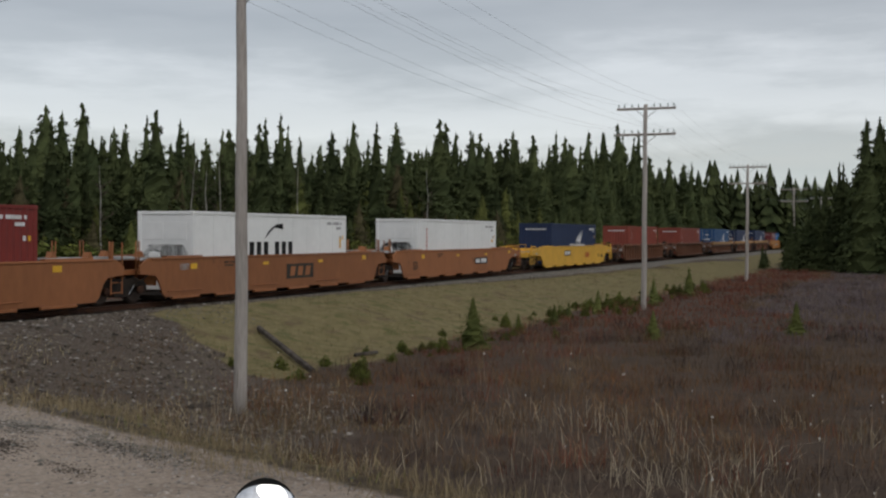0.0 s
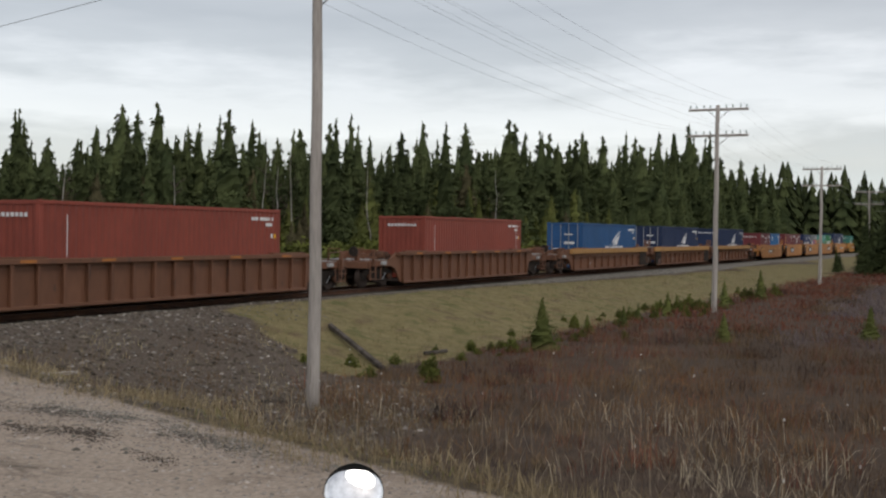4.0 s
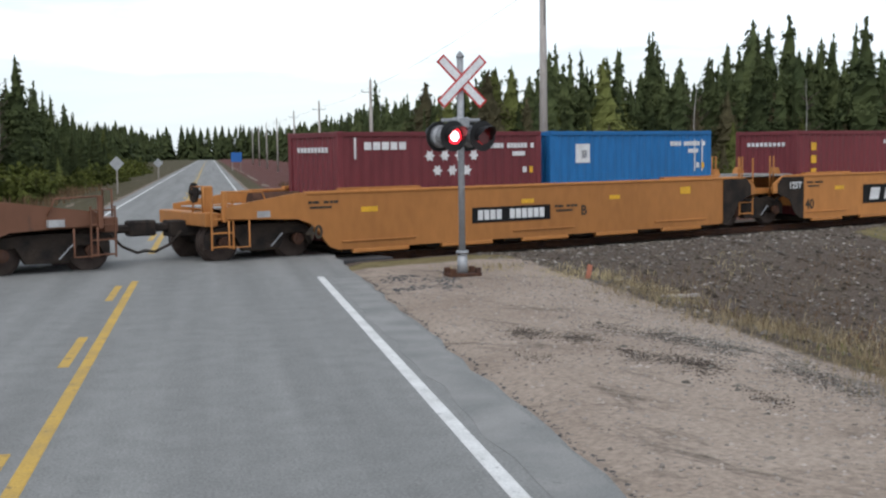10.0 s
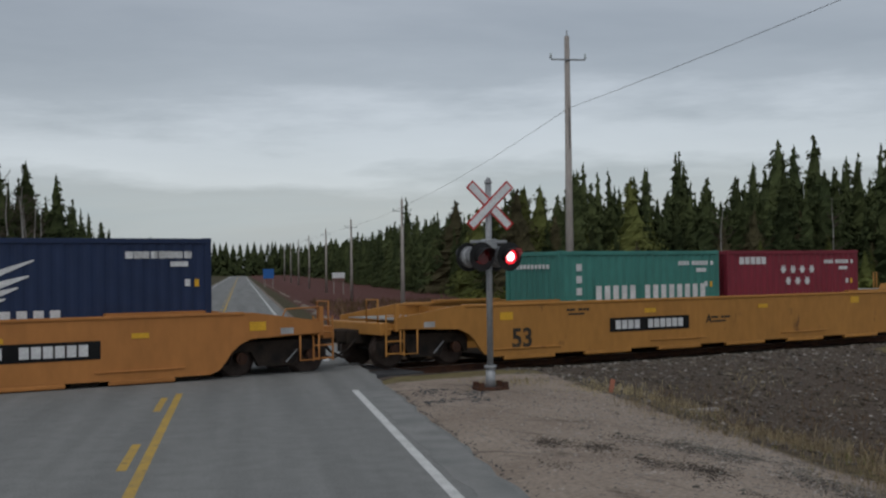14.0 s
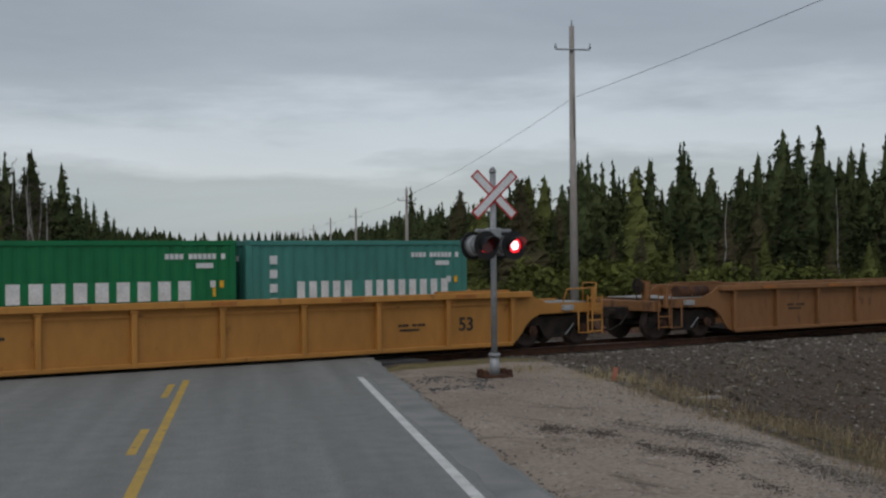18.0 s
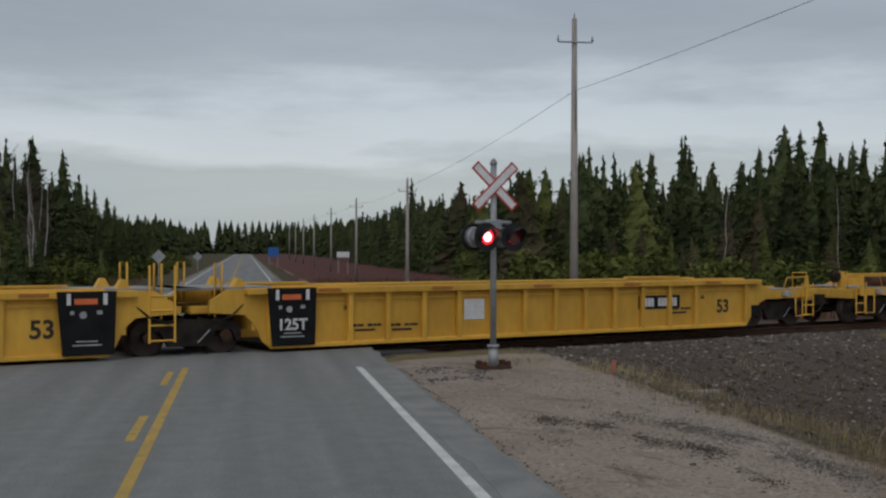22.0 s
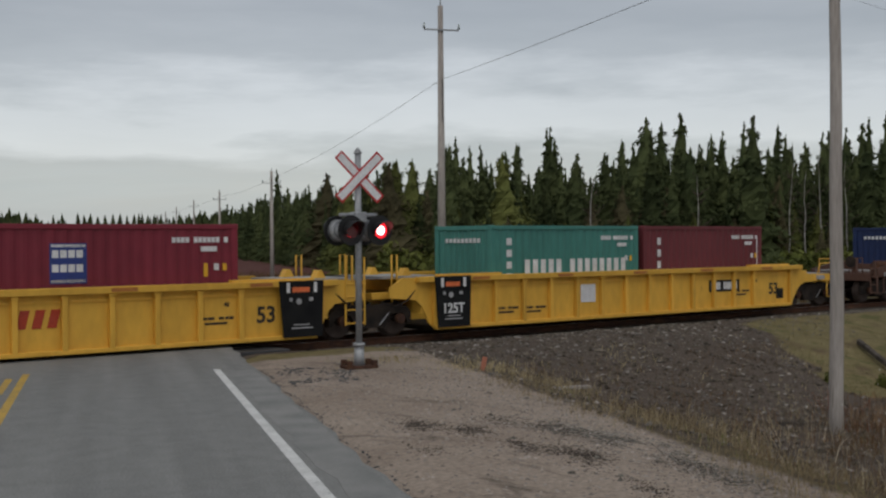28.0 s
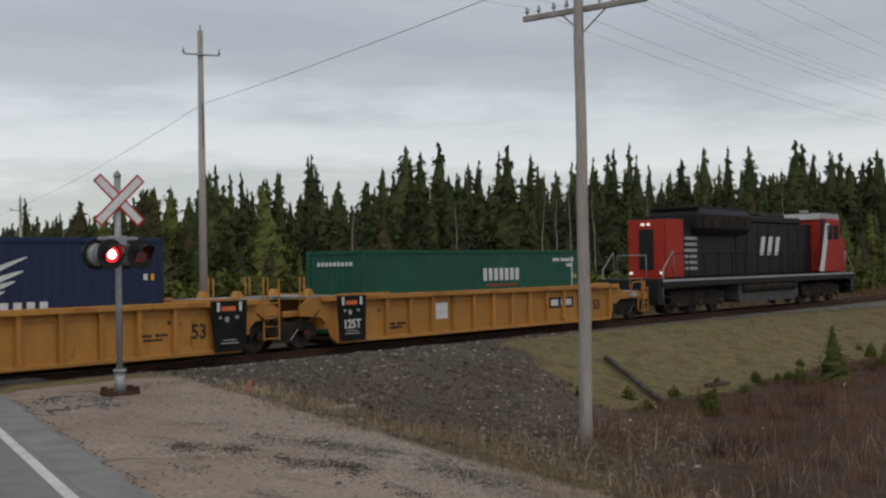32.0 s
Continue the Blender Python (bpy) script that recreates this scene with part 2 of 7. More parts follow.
UNDER = surface("running_gear_grime", (0.022, 0.019, 0.018), (0.045, 0.035, 0.028), rough=0.9, scale=3, bump=0.2)
WHEEL = surface("wheel_steel", (0.05, 0.035, 0.03), (0.08, 0.06, 0.05), rough=0.7, metal=0.3, scale=5, bump=0.1)
BLACK = surface("black_paint", (0.009, 0.009, 0.010), (0.016, 0.016, 0.016), rough=0.6, scale=2, bump=0.05, spec=0.12)
WHITE = surface("white_marking", (0.72, 0.72, 0.72), (0.6, 0.6, 0.6), rough=0.6, scale=3, bump=0.0)
GREYMARK = surface("faded_marking", (0.42, 0.42, 0.42), (0.3, 0.3, 0.3), rough=0.7, scale=3, bump=0.0)
DARKMARK = surface("dark_marking", (0.03, 0.025, 0.02), (0.06, 0.045, 0.03), rough=0.7, scale=3, bump=0.0)
STRIP = surface("worn_orange_strip", (0.42, 0.15, 0.03), (0.33, 0.13, 0.04), rough=0.5, scale=3, bump=0.0)
DULLRED = surface("faded_red_stencil", (0.20, 0.115, 0.10), (0.15, 0.085, 0.075), rough=0.7, scale=3, bump=0.0)
REFLECT = surface("reflector_yellow", (0.75, 0.42, 0.03), (0.65, 0.36, 0.03), rough=0.4, scale=3, bump=0.0)
REDMARK = surface("red_marking", (0.42, 0.05, 0.02), (0.35, 0.05, 0.03), rough=0.6, scale=3, bump=0.0)
ORANGE = surface("orange_panel", (0.75, 0.17, 0.06), (0.65, 0.15, 0.05), rough=0.6, scale=3, bump=0.0)
BLUEMARK = surface("deep_blue_panel", (0.03, 0.05, 0.22), (0.03, 0.05, 0.18), rough=0.6, scale=3, bump=0.0)
GALV = surface("galvanised_steel", (0.36, 0.37, 0.38), (0.28, 0.29, 0.30), rough=0.5, metal=0.35, scale=4, bump=0.08)
POLEWOOD = surface("weathered_pole_wood", (0.40, 0.365, 0.335), (0.29, 0.26, 0.235), (0.15, 0.125, 0.105), rough=0.95, scale=2.0, fine=25, bump=0.5, streak=9)
OLDWOOD = surface("rotten_timber", (0.048, 0.040, 0.034), (0.120, 0.104, 0.090), rough=0.95, scale=3, bump=0.5)
GLASSY = surface("insulator_glass", (0.35, 0.42, 0.42), (0.5, 0.55, 0.55), rough=0.15, scale=3, bump=0.0, spec=0.6)
CONCRETE = surface("concrete", (0.42, 0.41, 0.39), (0.34, 0.33, 0.31), rough=0.9, scale=3, bump=0.2)
GREYWIRE = surface("grey_cable", (0.16, 0.165, 0.17), rough=0.6, scale=3, bump=0.0)
WIRE = surface("wire", (0.05, 0.05, 0.055), rough=0.6, scale=3, bump=0.0)
CABYELLOW = surface("truck_yellow_paint", (0.84, 0.79, 0.34), (0.82, 0.77, 0.32), rough=0.4, scale=0.5, fine=4, bump=0.0, spec=0.4, grain=0.015)
MIRROR = surface("mirror_glass", (0.9, 0.9, 0.9), (0.88, 0.88, 0.88), rough=0.03, metal=1.0, scale=1, bump=0.0)
CHROME = surface("bright_metal", (0.7, 0.7, 0.7), (0.6, 0.6, 0.6), rough=0.2, metal=1.0, scale=3, bump=0.0)
NEEDLES3 = surface("larch_twigs", (0.056, 0.050, 0.028), (0.092, 0.080, 0.042), rough=0.9, scale=0.25, fine=3, bump=0.0, island=0.22, per_object=0.25, spec=0.05)
NEEDLES = surface("spruce_needles", (0.034, 0.045, 0.020), (0.066, 0.079, 0.032), rough=0.9, scale=0.25, fine=3, bump=0.0, island=0.16, per_object=0.28, spec=0.05)
NEEDLES2 = surface("pine_needles", (0.062, 0.074, 0.024), (0.108, 0.116, 0.036), rough=0.9, scale=0.25, fine=3, bump=0.0, island=0.18, per_object=0.28, spec=0.05)
BARK = surface("spruce_bark", (0.09, 0.075, 0.062), (0.055, 0.045, 0.04), rough=0.95, scale=2, bump=0.4)
BIRCHBARK = surface("birch_bark", (0.42, 0.40, 0.37), (0.30, 0.28, 0.26), (0.06, 0.05, 0.05), rough=0.85, scale=3, bump=0.2, stain_at=0.6)
TWIGS = surface("bare_twigs", (0.085, 0.06, 0.052), (0.13, 0.095, 0.08), rough=0.9, scale=0.15, fine=2, bump=0.0, island=0.4)
LEAFGREEN = surface("spring_leaves", (0.066, 0.079, 0.020), (0.112, 0.122, 0.030), rough=0.88, scale=0.4, fine=4, bump=0.0, island=0.4, per_object=0.2)


# ---- mesh helpers ----
def link(name, me, material, parent=None, label=""):
    ob = new(name, me)
    if material is not None and not me.materials:
        me.materials.append(material)
    if parent is not None:
        ob.parent = parent
    if label:
        ob["label"] = label
    return ob


def part(name, bm, material, parent, label=""):
    me = bpy.data.meshes.new(name)
    bm.normal_update()
    bm.to_mesh(me)
    bm.free()
    return link(name, me, material, parent, label)


def thing(name, label, category, group="", kind="", m=None):
    ob = new(name)
    ob.empty_display_size = 0.2
    if m is not None:
        ob.matrix_basis = m
    return tagged(ob, label, category, group, kind)


def box(bm, x0, x1, y0, y1, z0, z1):
    vs = [bm.verts.new(p) for p in ((x0, y0, z0), (x1, y0, z0), (x1, y1, z0), (x0, y1, z0), (x0, y0, z1), (x1, y0, z1), (x1, y1, z1), (x0, y1, z1))]
    for f in ((3, 2, 1, 0), (4, 5, 6, 7), (0, 1, 5, 4), (1, 2, 6, 5), (2, 3, 7, 6), (3, 0, 4, 7)):
        bm.faces.new([vs[i] for i in f])
    return vs


def boxes(*dims, bevel=0.0):
    bm = bmesh.new()
    for d in dims:
        box(bm, *d)
    if bevel:
        bmesh.ops.bevel(bm, geom=bm.edges[:], offset=bevel, segments=1, affect="EDGES", clamp_overlap=True)
    return bm


def tube(bm, p0, p1, r0, r1=None, sides=8, caps=True):
    p0, p1 = Vector(p0), Vector(p1)
    r1 = r0 if r1 is None else r1
    d = (p1 - p0).normalized()
    a = d.orthogonal().normalized()
    b = d.cross(a)
    ring0 = [bm.verts.new(p0 + (a * math.cos(2 * math.pi * i / sides) + b * math.sin(2 * math.pi * i / sides)) * r0) for i in range(sides)]
    ring1 = [bm.verts.new(p1 + (a * math.cos(2 * math.pi * i / sides) + b * math.sin(2 * math.pi * i / sides)) * r1) for i in range(sides)]
    for i in range(sides):
        f = bm.faces.new((ring0[i], ring0[(i + 1) % sides], ring1[(i + 1) % sides], ring1[i]))
        f.smooth = sides > 6
    if caps:
        bm.faces.new(ring0[::-1])
        bm.faces.new(ring1)
    return bm


def tubes(*rods, sides=8):
    bm = bmesh.new()
    for r in rods:
        tube(bm, *r, sides=sides)
    return bm


def loft(points, radii, sides=6):
    """One closed tube through the points."""
    bm = bmesh.new()
    pts = [Vector(p) for p in points]
    last, keep = None, None
    for i, p in enumerate(pts):
        d = (pts[min(i + 1, len(pts) - 1)] - pts[max(i - 1, 0)]).normalized()
        a = d.orthogonal().normalized() if keep is None else (keep - d * keep.dot(d)).normalized()
        keep = a
        b = d.cross(a)
        r = radii if isinstance(radii, float) else radii[i]
        ring = [bm.verts.new(p + (a * math.cos(2 * math.pi * k / sides) + b * math.sin(2 * math.pi * k / sides)) * r) for k in range(sides)]
        if last:
            for k in range(sides):
                f = bm.faces.new((last[k], last[(k + 1) % sides], ring[(k + 1) % sides], ring[k]))
                f.smooth = sides > 5
        else:
            bm.faces.new(ring[::-1])
        last = ring
    bm.faces.new(last)
    return bm


def path_tube(points, r, sides=6):
    return loft(points, float(r), sides)


def prism(outline, y0, y1):
    """A flat outline in x and z, drawn out from y0 to y1."""
    bm = bmesh.new()
    a = [bm.verts.new((x, y0, z)) for x, z in outline]
    b = [bm.verts.new((x, y1, z)) for x, z in outline]
    n = len(a)
    bm.faces.new(a)
    bm.faces.new(b[::-1])
    for i in range(n):
        bm.faces.new((a[(i + 1) % n], a[i], b[i], b[(i + 1) % n]))
    bmesh.ops.recalc_face_normals(bm, faces=bm.faces[:])
    return bm


TEXTS = {}


def lettering(text, height, depth=0.004):
    """A mesh of upright letters in the x-z plane, centred, facing -y."""
    key = (text, height)
    if key not in TEXTS:
        cu = bpy.data.curves.new("letters", "FONT")
        cu.body, cu.size, cu.align_x, cu.align_y = text, height * 1.38, "CENTER", "CENTER"
        cu.extrude, cu.offset = depth, 0.034 * height
        ob = new("letters", cu)
        me = bpy.data.meshes.new_from_object(ob.evaluated_get(bpy.context.evaluated_depsgraph_get()))
        bpy.data.objects.remove(ob)
        bpy.data.curves.remove(cu)
        me.transform(Euler((radians(90), 0, 0)).to_matrix().to_4x4())
        TEXTS[key] = me
    return TEXTS[key].copy()


def mesh_of(verts, faces, name="mesh"):
    me = bpy.data.meshes.new(name)
    me.from_pydata(verts, [], faces)
    me.update()
    return me

# ---- the lie of the land ----
PHI = radians(23.84)
U = Vector((math.cos(PHI), math.sin(PHI), 0))          # along the track
N = Vector((-math.sin(PHI), math.cos(PHI), 0))         # across it, away from the road user
TRACK = 25.5                                           # the track's centre line, along N
RAIL = -0.08                                           # top of rail
ROAD_L, ROAD_R = -5.6, 2.8


def on_track(s, off=0.0, z=0.0):
    p = U * s + N * (TRACK + off)
    return Vector((p.x, p.y, z))


def smooth(e0, e1, v):
    t = np.clip((v - e0) / (e1 - e0), 0, 1)
    return t * t * (3 - 2 * t)


def waves(x, y, seed=0.0):
    return (np.sin(x * 0.83 + seed) * np.cos(y * 0.71 + 1.7 * seed) + 0.6 * np.sin(x * 1.9 - y * 1.3 + seed) + 0.4 * np.sin(x * 3.7 + y * 3.1 + 2 * seed)) / 2.0


def land(x, y):
    """Height and the shares of sand, rock, grass and red heath at places x, y (arrays)."""
    x, y = np.asarray(x, float), np.asarray(y, float)
    a = x * N.x + y * N.y
    w = waves(x, y)
    bog = -1.42 + 0.10 * waves(x * 0.35, y * 0.35, 2.0)
    beyond = smooth(27, 33, a)
    bog = bog * (1 - beyond) + beyond * (-0.75 + 0.12 * w)
    far = smooth(120, 420, np.hypot(x, y))
    bog = bog * (1 - far) - 0.3 * far
    pad = 1 - smooth(6.9 + 0.2 * w, 10.8, x)
    pad = pad * smooth(-14, -8.5, x)
    pad_far = (1 - smooth(4.2, 8.0, x)) * smooth(-11, -7.5, x)
    pad = pad * (1 - beyond) + pad_far * beyond
    bed = smooth(14.6, 22.4, a + 0.35 * w) * (1 - smooth(28.2, 32.0, a))
    top = np.maximum(pad, bed)
    blend = np.clip(pad + bed - pad * bed, 0, 1)
    level = -0.10 - 0.5 * smooth(33, 60, y)
    z = bog + (level - bog) * np.maximum(top, 0.9 * blend)
    bank_ = smooth(15.0, 17.0, a) * smooth(22.5, 20.5, a) * smooth(11, 15, x)
    z = z + bank_ * (0.13 * waves(x * 0.45, y * 0.45, 9.0) + 0.05 * waves(x * 1.3, y * 1.3, 4.0))
    z = z + 0.018 * w * pad + 0.03 * waves(x * 2, y * 2, 5.0) * (1 - pad)
    on_road = smooth(ROAD_R + 0.5, ROAD_R - 0.2, x) * smooth(ROAD_L - 0.5, ROAD_L + 0.2, x)
    z = z * (1 - on_road) + on_road * level
    z = z + 0.085 * pad * (1 - on_road) * (1 - smooth(5.5, 7.5, x))
    in_bed = smooth(2.9, 2.3, np.abs(a - TRACK)) * (1 - on_road)
    z = z * (1 - in_bed) + in_bed * -0.42
    sand = pad * smooth(7.3, 6.4, x + 0.25 * w) * smooth(22.0, 20.2, a + 0.4 * w)
    near_slope = smooth(6.2, 7.4, x) * smooth(17.6, 15.2, x + 0.5 * w + 1.3 * waves(x * 0.6, y * 0.6, 1.5) - 0.22 * (a - 12))
    rock = np.maximum(near_slope * smooth(7.5, 11.5, a + 0.4 * w) * smooth(24, 22, a), smooth(21.6, 22.8, a + 0.4 * w) * smooth(30, 28.5, a))
    grass = smooth(14.2, 16.2, a + 0.6 * w) * smooth(22.6, 21.6, a + 0.3 * w) * (1 - near_slope)
    fringe = smooth(6.2, 6.8, x + 0.2 * w) * smooth(8.6, 7.6, x + 0.2 * w) * smooth(21, 18, a)
    grass = np.maximum(grass, 0.45 * fringe)
    green = smooth(29.0, 31.0, a)
    heath = smooth(31, 36, a) * smooth(34, 28, x) * smooth(3, 6, x)
    return z, sand, rock, grass, green, heath


def land_z(x, y):
    return float(land(x, y)[0])


def spread(dense0, dense1, step, low, high, grow=1.13):
    mid = list(np.arange(dense0, dense1, step))
    up, s = [], step
    while (up[-1] if up else mid[-1]) < high:
        s *= grow
        up.append((up[-1] if up else mid[-1]) + s)
    down, s = [], step
    while (down[-1] if down else mid[0]) > low:
        s *= grow
        down.append((down[-1] if down else mid[0]) - s)
    return np.array(down[::-1] + mid + up)


def ground_material():
    m = bpy.data.materials.new("ground")
    m.use_nodes = True
    nt = m.node_tree
    b = nt.nodes["Principled BSDF"]
    b.inputs["Roughness"].default_value, b.inputs["Specular IOR Level"].default_value = 0.95, 0.15
    co = nt.nodes.new("ShaderNodeTexCoord")

    def tex(scale, detail=6.0, rough=0.6):
        n = nt.nodes.new("ShaderNodeTexNoise")
        n.inputs["Scale"].default_value, n.inputs["Detail"].default_value, n.inputs["Roughness"].default_value = scale, detail, rough
        nt.links.new(co.outputs["Object"], n.inputs["Vector"])
        return n.outputs["Fac"]

    slow, mid, fine, stones = tex(0.35), tex(2.2, 8.0, 0.65), tex(16.0), tex(45.0, 3.0)
    col = ramp_between(nt, mid, (0.048, 0.035, 0.027), (0.094, 0.064, 0.044), 0.3, 0.7)

    def over(col, name, c0, c1, drive, edge=0.35, p0=0.3, p1=0.7):
        at = nt.nodes.new("ShaderNodeAttribute")
        at.attribute_name = name
        sub = nt.nodes.new("ShaderNodeMath"); sub.operation = "MULTIPLY_ADD"
        sub.inputs[1].default_value, sub.inputs[2].default_value = edge * 2, -edge
        nt.links.new(mid, sub.inputs[0])
        ad = nt.nodes.new("ShaderNodeMath"); ad.operation = "ADD"
        nt.links.new(at.outputs["Fac"], ad.inputs[0]); nt.links.new(sub.outputs[0], ad.inputs[1])
        st = nt.nodes.new("ShaderNodeMapRange"); st.interpolation_type = "SMOOTHSTEP"
        st.inputs["From Min"].default_value, st.inputs["From Max"].default_value = 0.32, 0.68
        nt.links.new(ad.outputs[0], st.inputs["Value"])
        mx = nt.nodes.new("ShaderNodeMixRGB")
        nt.links.new(st.outputs[0], mx.inputs[0]); nt.links.new(col, mx.inputs[1])
        nt.links.new(ramp_between(nt, drive, c0, c1, p0, p1), mx.inputs[2])
        return mx.outputs[0]

    col = over(col, "green", (0.048, 0.043, 0.022), (0.095, 0.078, 0.040), mid)
    col = over(col, "heath", (0.085, 0.030, 0.028), (0.13, 0.06, 0.045), mid)
    col = over(col, "grass", (0.120, 0.104, 0.044), (0.225, 0.180, 0.090), mid)
    # bare and mossy patches on the bank
    patch = tex(0.9, 5.0, 0.62)
    for lo_, hi_, tint in ((0.56, 0.66, (0.120, 0.084, 0.050, 1)), (0.44, 0.36, (0.088, 0.094, 0.032, 1))):
        at = nt.nodes.new("ShaderNodeAttribute"); at.attribute_name = "grass"
        pr = nt.nodes.new("ShaderNodeMapRange"); pr.inputs["From Min"].default_value, pr.inputs["From Max"].default_value, pr.inputs["To Max"].default_value = lo_, hi_, 0.75
        nt.links.new(patch, pr.inputs["Value"])
        pm = nt.nodes.new("ShaderNodeMath"); pm.operation = "MULTIPLY"
        nt.links.new(pr.outputs[0], pm.inputs[0]); nt.links.new(at.outputs["Fac"], pm.inputs[1])
        px_ = nt.nodes.new("ShaderNodeMixRGB"); px_.inputs[2].default_value = tint
        nt.links.new(pm.outputs[0], px_.inputs[0]); nt.links.new(col, px_.inputs[1])
        col = px_.outputs[0]
    col = over(col, "rock", (0.066, 0.050, 0.039), (0.140, 0.112, 0.090), stones)
    col = over(col, "sand", (0.262, 0.206, 0.162), (0.375, 0.307, 0.248), slow, 0.3)
    # dark churned mud and tyre scrapes on the pad, and pale grit
    at = nt.nodes.new("ShaderNodeAttribute"); at.attribute_name = "sand"
    mud = nt.nodes.new("ShaderNodeTexNoise")
    mud.inputs["Scale"].default_value, mud.inputs["Detail"].default_value, mud.inputs["Roughness"].default_value = 0.9, 9.0, 0.72
    mud.inputs["Distortion"].default_value = 0.8
    mpp = nt.nodes.new("ShaderNodeMapping"); mpp.vector_type = "TEXTURE"; mpp.inputs["Scale"].default_value = (1.9, 0.62, 1.0); mpp.inputs["Rotation"].default_value = (0, 0, radians(-58))
    nt.links.new(co.outputs["Object"], mpp.inputs[0]); nt.links.new(mpp.outputs[0], mud.inputs["Vector"])
    mr = nt.nodes.new("ShaderNodeMapRange"); mr.inputs["From Min"].default_value, mr.inputs["From Max"].default_value = 0.53, 0.68
    nt.links.new(mud.outputs["Fac"], mr.inputs["Value"])
    mm = nt.nodes.new("ShaderNodeMath"); mm.operation = "MULTIPLY"
    nt.links.new(mr.outputs[0], mm.inputs[0]); nt.links.new(at.outputs["Fac"], mm.inputs[1])
    mx = nt.nodes.new("ShaderNodeMixRGB"); mx.inputs[2].default_value = (0.11, 0.088, 0.07, 1)
    nt.links.new(mm.outputs[0], mx.inputs[0]); nt.links.new(col, mx.inputs[1])
    col = mx.outputs[0]
    g = nt.nodes.new("ShaderNodeMapRange")
    g.inputs["From Min"].default_value, g.inputs["From Max"].default_value = 0.3, 0.7
    g.inputs["To Min"].default_value, g.inputs["To Max"].default_value = 0.72, 1.25
    nt.links.new(fine, g.inputs["Value"])
    hv = nt.nodes.new("ShaderNodeVectorMath"); hv.operation = "SCALE"
    nt.links.new(col, hv.inputs[0]); nt.links.new(g.outputs[0], hv.inputs["Scale"])
    nt.links.new(hv.outputs[0], b.inputs["Base Color"])
    bp = nt.nodes.new("ShaderNodeBump"); bp.inputs["Strength"].default_value, bp.inputs["Distance"].default_value = 0.8, 0.05
    nt.links.new(fine, bp.inputs["Height"])
    nt.links.new(bp.outputs[0], b.inputs["Normal"])
    return m


def build_ground():
    xs, ys = spread(-12, 34, 0.4, -1500, 1800), spread(4, 48, 0.4, -1200, 2500)
    gx, gy = np.meshgrid(xs, ys)
    z, *shares = land(gx.ravel(), gy.ravel())
    verts = np.stack([gx.ravel(), gy.ravel(), z], 1)
    nx, ny = len(xs), len(ys)
    i = (np.arange(ny - 1)[:, None] * nx + np.arange(nx - 1)[None]).ravel()
    faces = np.stack([i, i + 1, i + nx + 1, i + nx], 1)
    me = mesh_of(verts.tolist(), faces.tolist(), "ground")
    for name, v in zip(("sand", "rock", "grass", "green", "heath"), shares):
        at = me.attributes.new(name, "FLOAT", "POINT")
        at.data.foreach_set("value", np.ascontiguousarray(v, dtype=np.float32))
    me.polygons.foreach_set("use_smooth", [True] * len(me.polygons))
    ob = link("ground", me, ground_material())
    tagged(ob, "open bog, sandy pad and grassy railway bank under a grey sky", "ground", kind="structure")


build_ground()


# ---- the road ----
def road_z(y):
    """The crossing lies on a low hump; the road runs half a metre lower beyond it."""
    return -0.5 * float(smooth(33, 60, y))


def strip(x0, x1, y0, y1, z, step=0.0, ragged=0.0, thick=0.12):
    n = max(1, int((y1 - y0) / step)) if step else 1
    bm = bmesh.new()
    last = None
    for k in range(n + 1):
        y = y0 + (y1 - y0) * k / n
        zz = z + road_z(y)
        jl, jr = (ragged * waves(y * 2.3, 1.0, 1.0), ragged * waves(y * 2.1, 4.0, 3.0)) if ragged else (0, 0)
        row = [bm.verts.new((x0 + jl, y, zz)), bm.verts.new((x1 + jr, y, zz)), bm.verts.new((x1 + jr + 0.03, y, zz - thick)), bm.verts.new((x0 + jl - 0.03, y, zz - thick))]
        if last:
            for i in range(4):
                bm.faces.new((last[i], last[(i + 1) % 4], row[(i + 1) % 4], row[i]))
        else:
            bm.faces.new(row[::-1])
        last = row
    bm.faces.new(last)
    bmesh.ops.recalc_face_normals(bm, faces=bm.faces[:])
    return bm


road = tagged(part("road", strip(ROAD_L, ROAD_R, -60, 700, 0.0, 0.7, 0.12), ASPHALT, None), "grey asphalt two-lane highway with painted lines", "road", kind="structure")


def line(name, x0, x1, y0, y1, material, label):
    part(name, strip(x0, x1, y0, y1, 0.005, 3.0, 0.0, 0.02), material, road, label)


part("shoulder_strip", strip(2.24, 2.74, -40, 22.6, 0.004, 0.7, 0.10), PALESEAL, road, "paler salt-stained strip at the road's edge")
for x0, x1 in ((2.6, 5.2), (-8.0, -5.4)):
    part("gravel_shoulder", strip(x0, x1, 32.5, 690, -0.03, 1.4, 0.35), SHOULDER, road, "tan gravel shoulder")
CROSS0, CROSS1 = 22.9, 30.6
line("edge_line", 2.01, 2.13, -40, CROSS0, WHITELINE, "white edge line")
line("edge_line", 2.0, 2.14, CROSS1, 690, WHITELINE, "white edge line")
line("edge_line", -4.98, -4.84, -40, 20.0, WHITELINE, "white edge line")
line("edge_line", -4.98, -4.84, 27.5, 690, WHITELINE, "white edge line")
line("centre_line", -1.39, -1.275, -40, 23.2, YELLOWLINE, "solid yellow line")
line("centre_line", -1.40, -1.26, 29.5, 690, YELLOWLINE, "solid yellow line")
for k in range(-6, 3):
    if 16.4 - 5.9 * (2 - k) + 5.9 < 24:
        line("dash", -1.63, -1.52, 14.2 + 6.1 * (k - 1), min(23.2, 16.4 + 6.1 * (k - 1)), YELLOWLINE, "yellow dash")
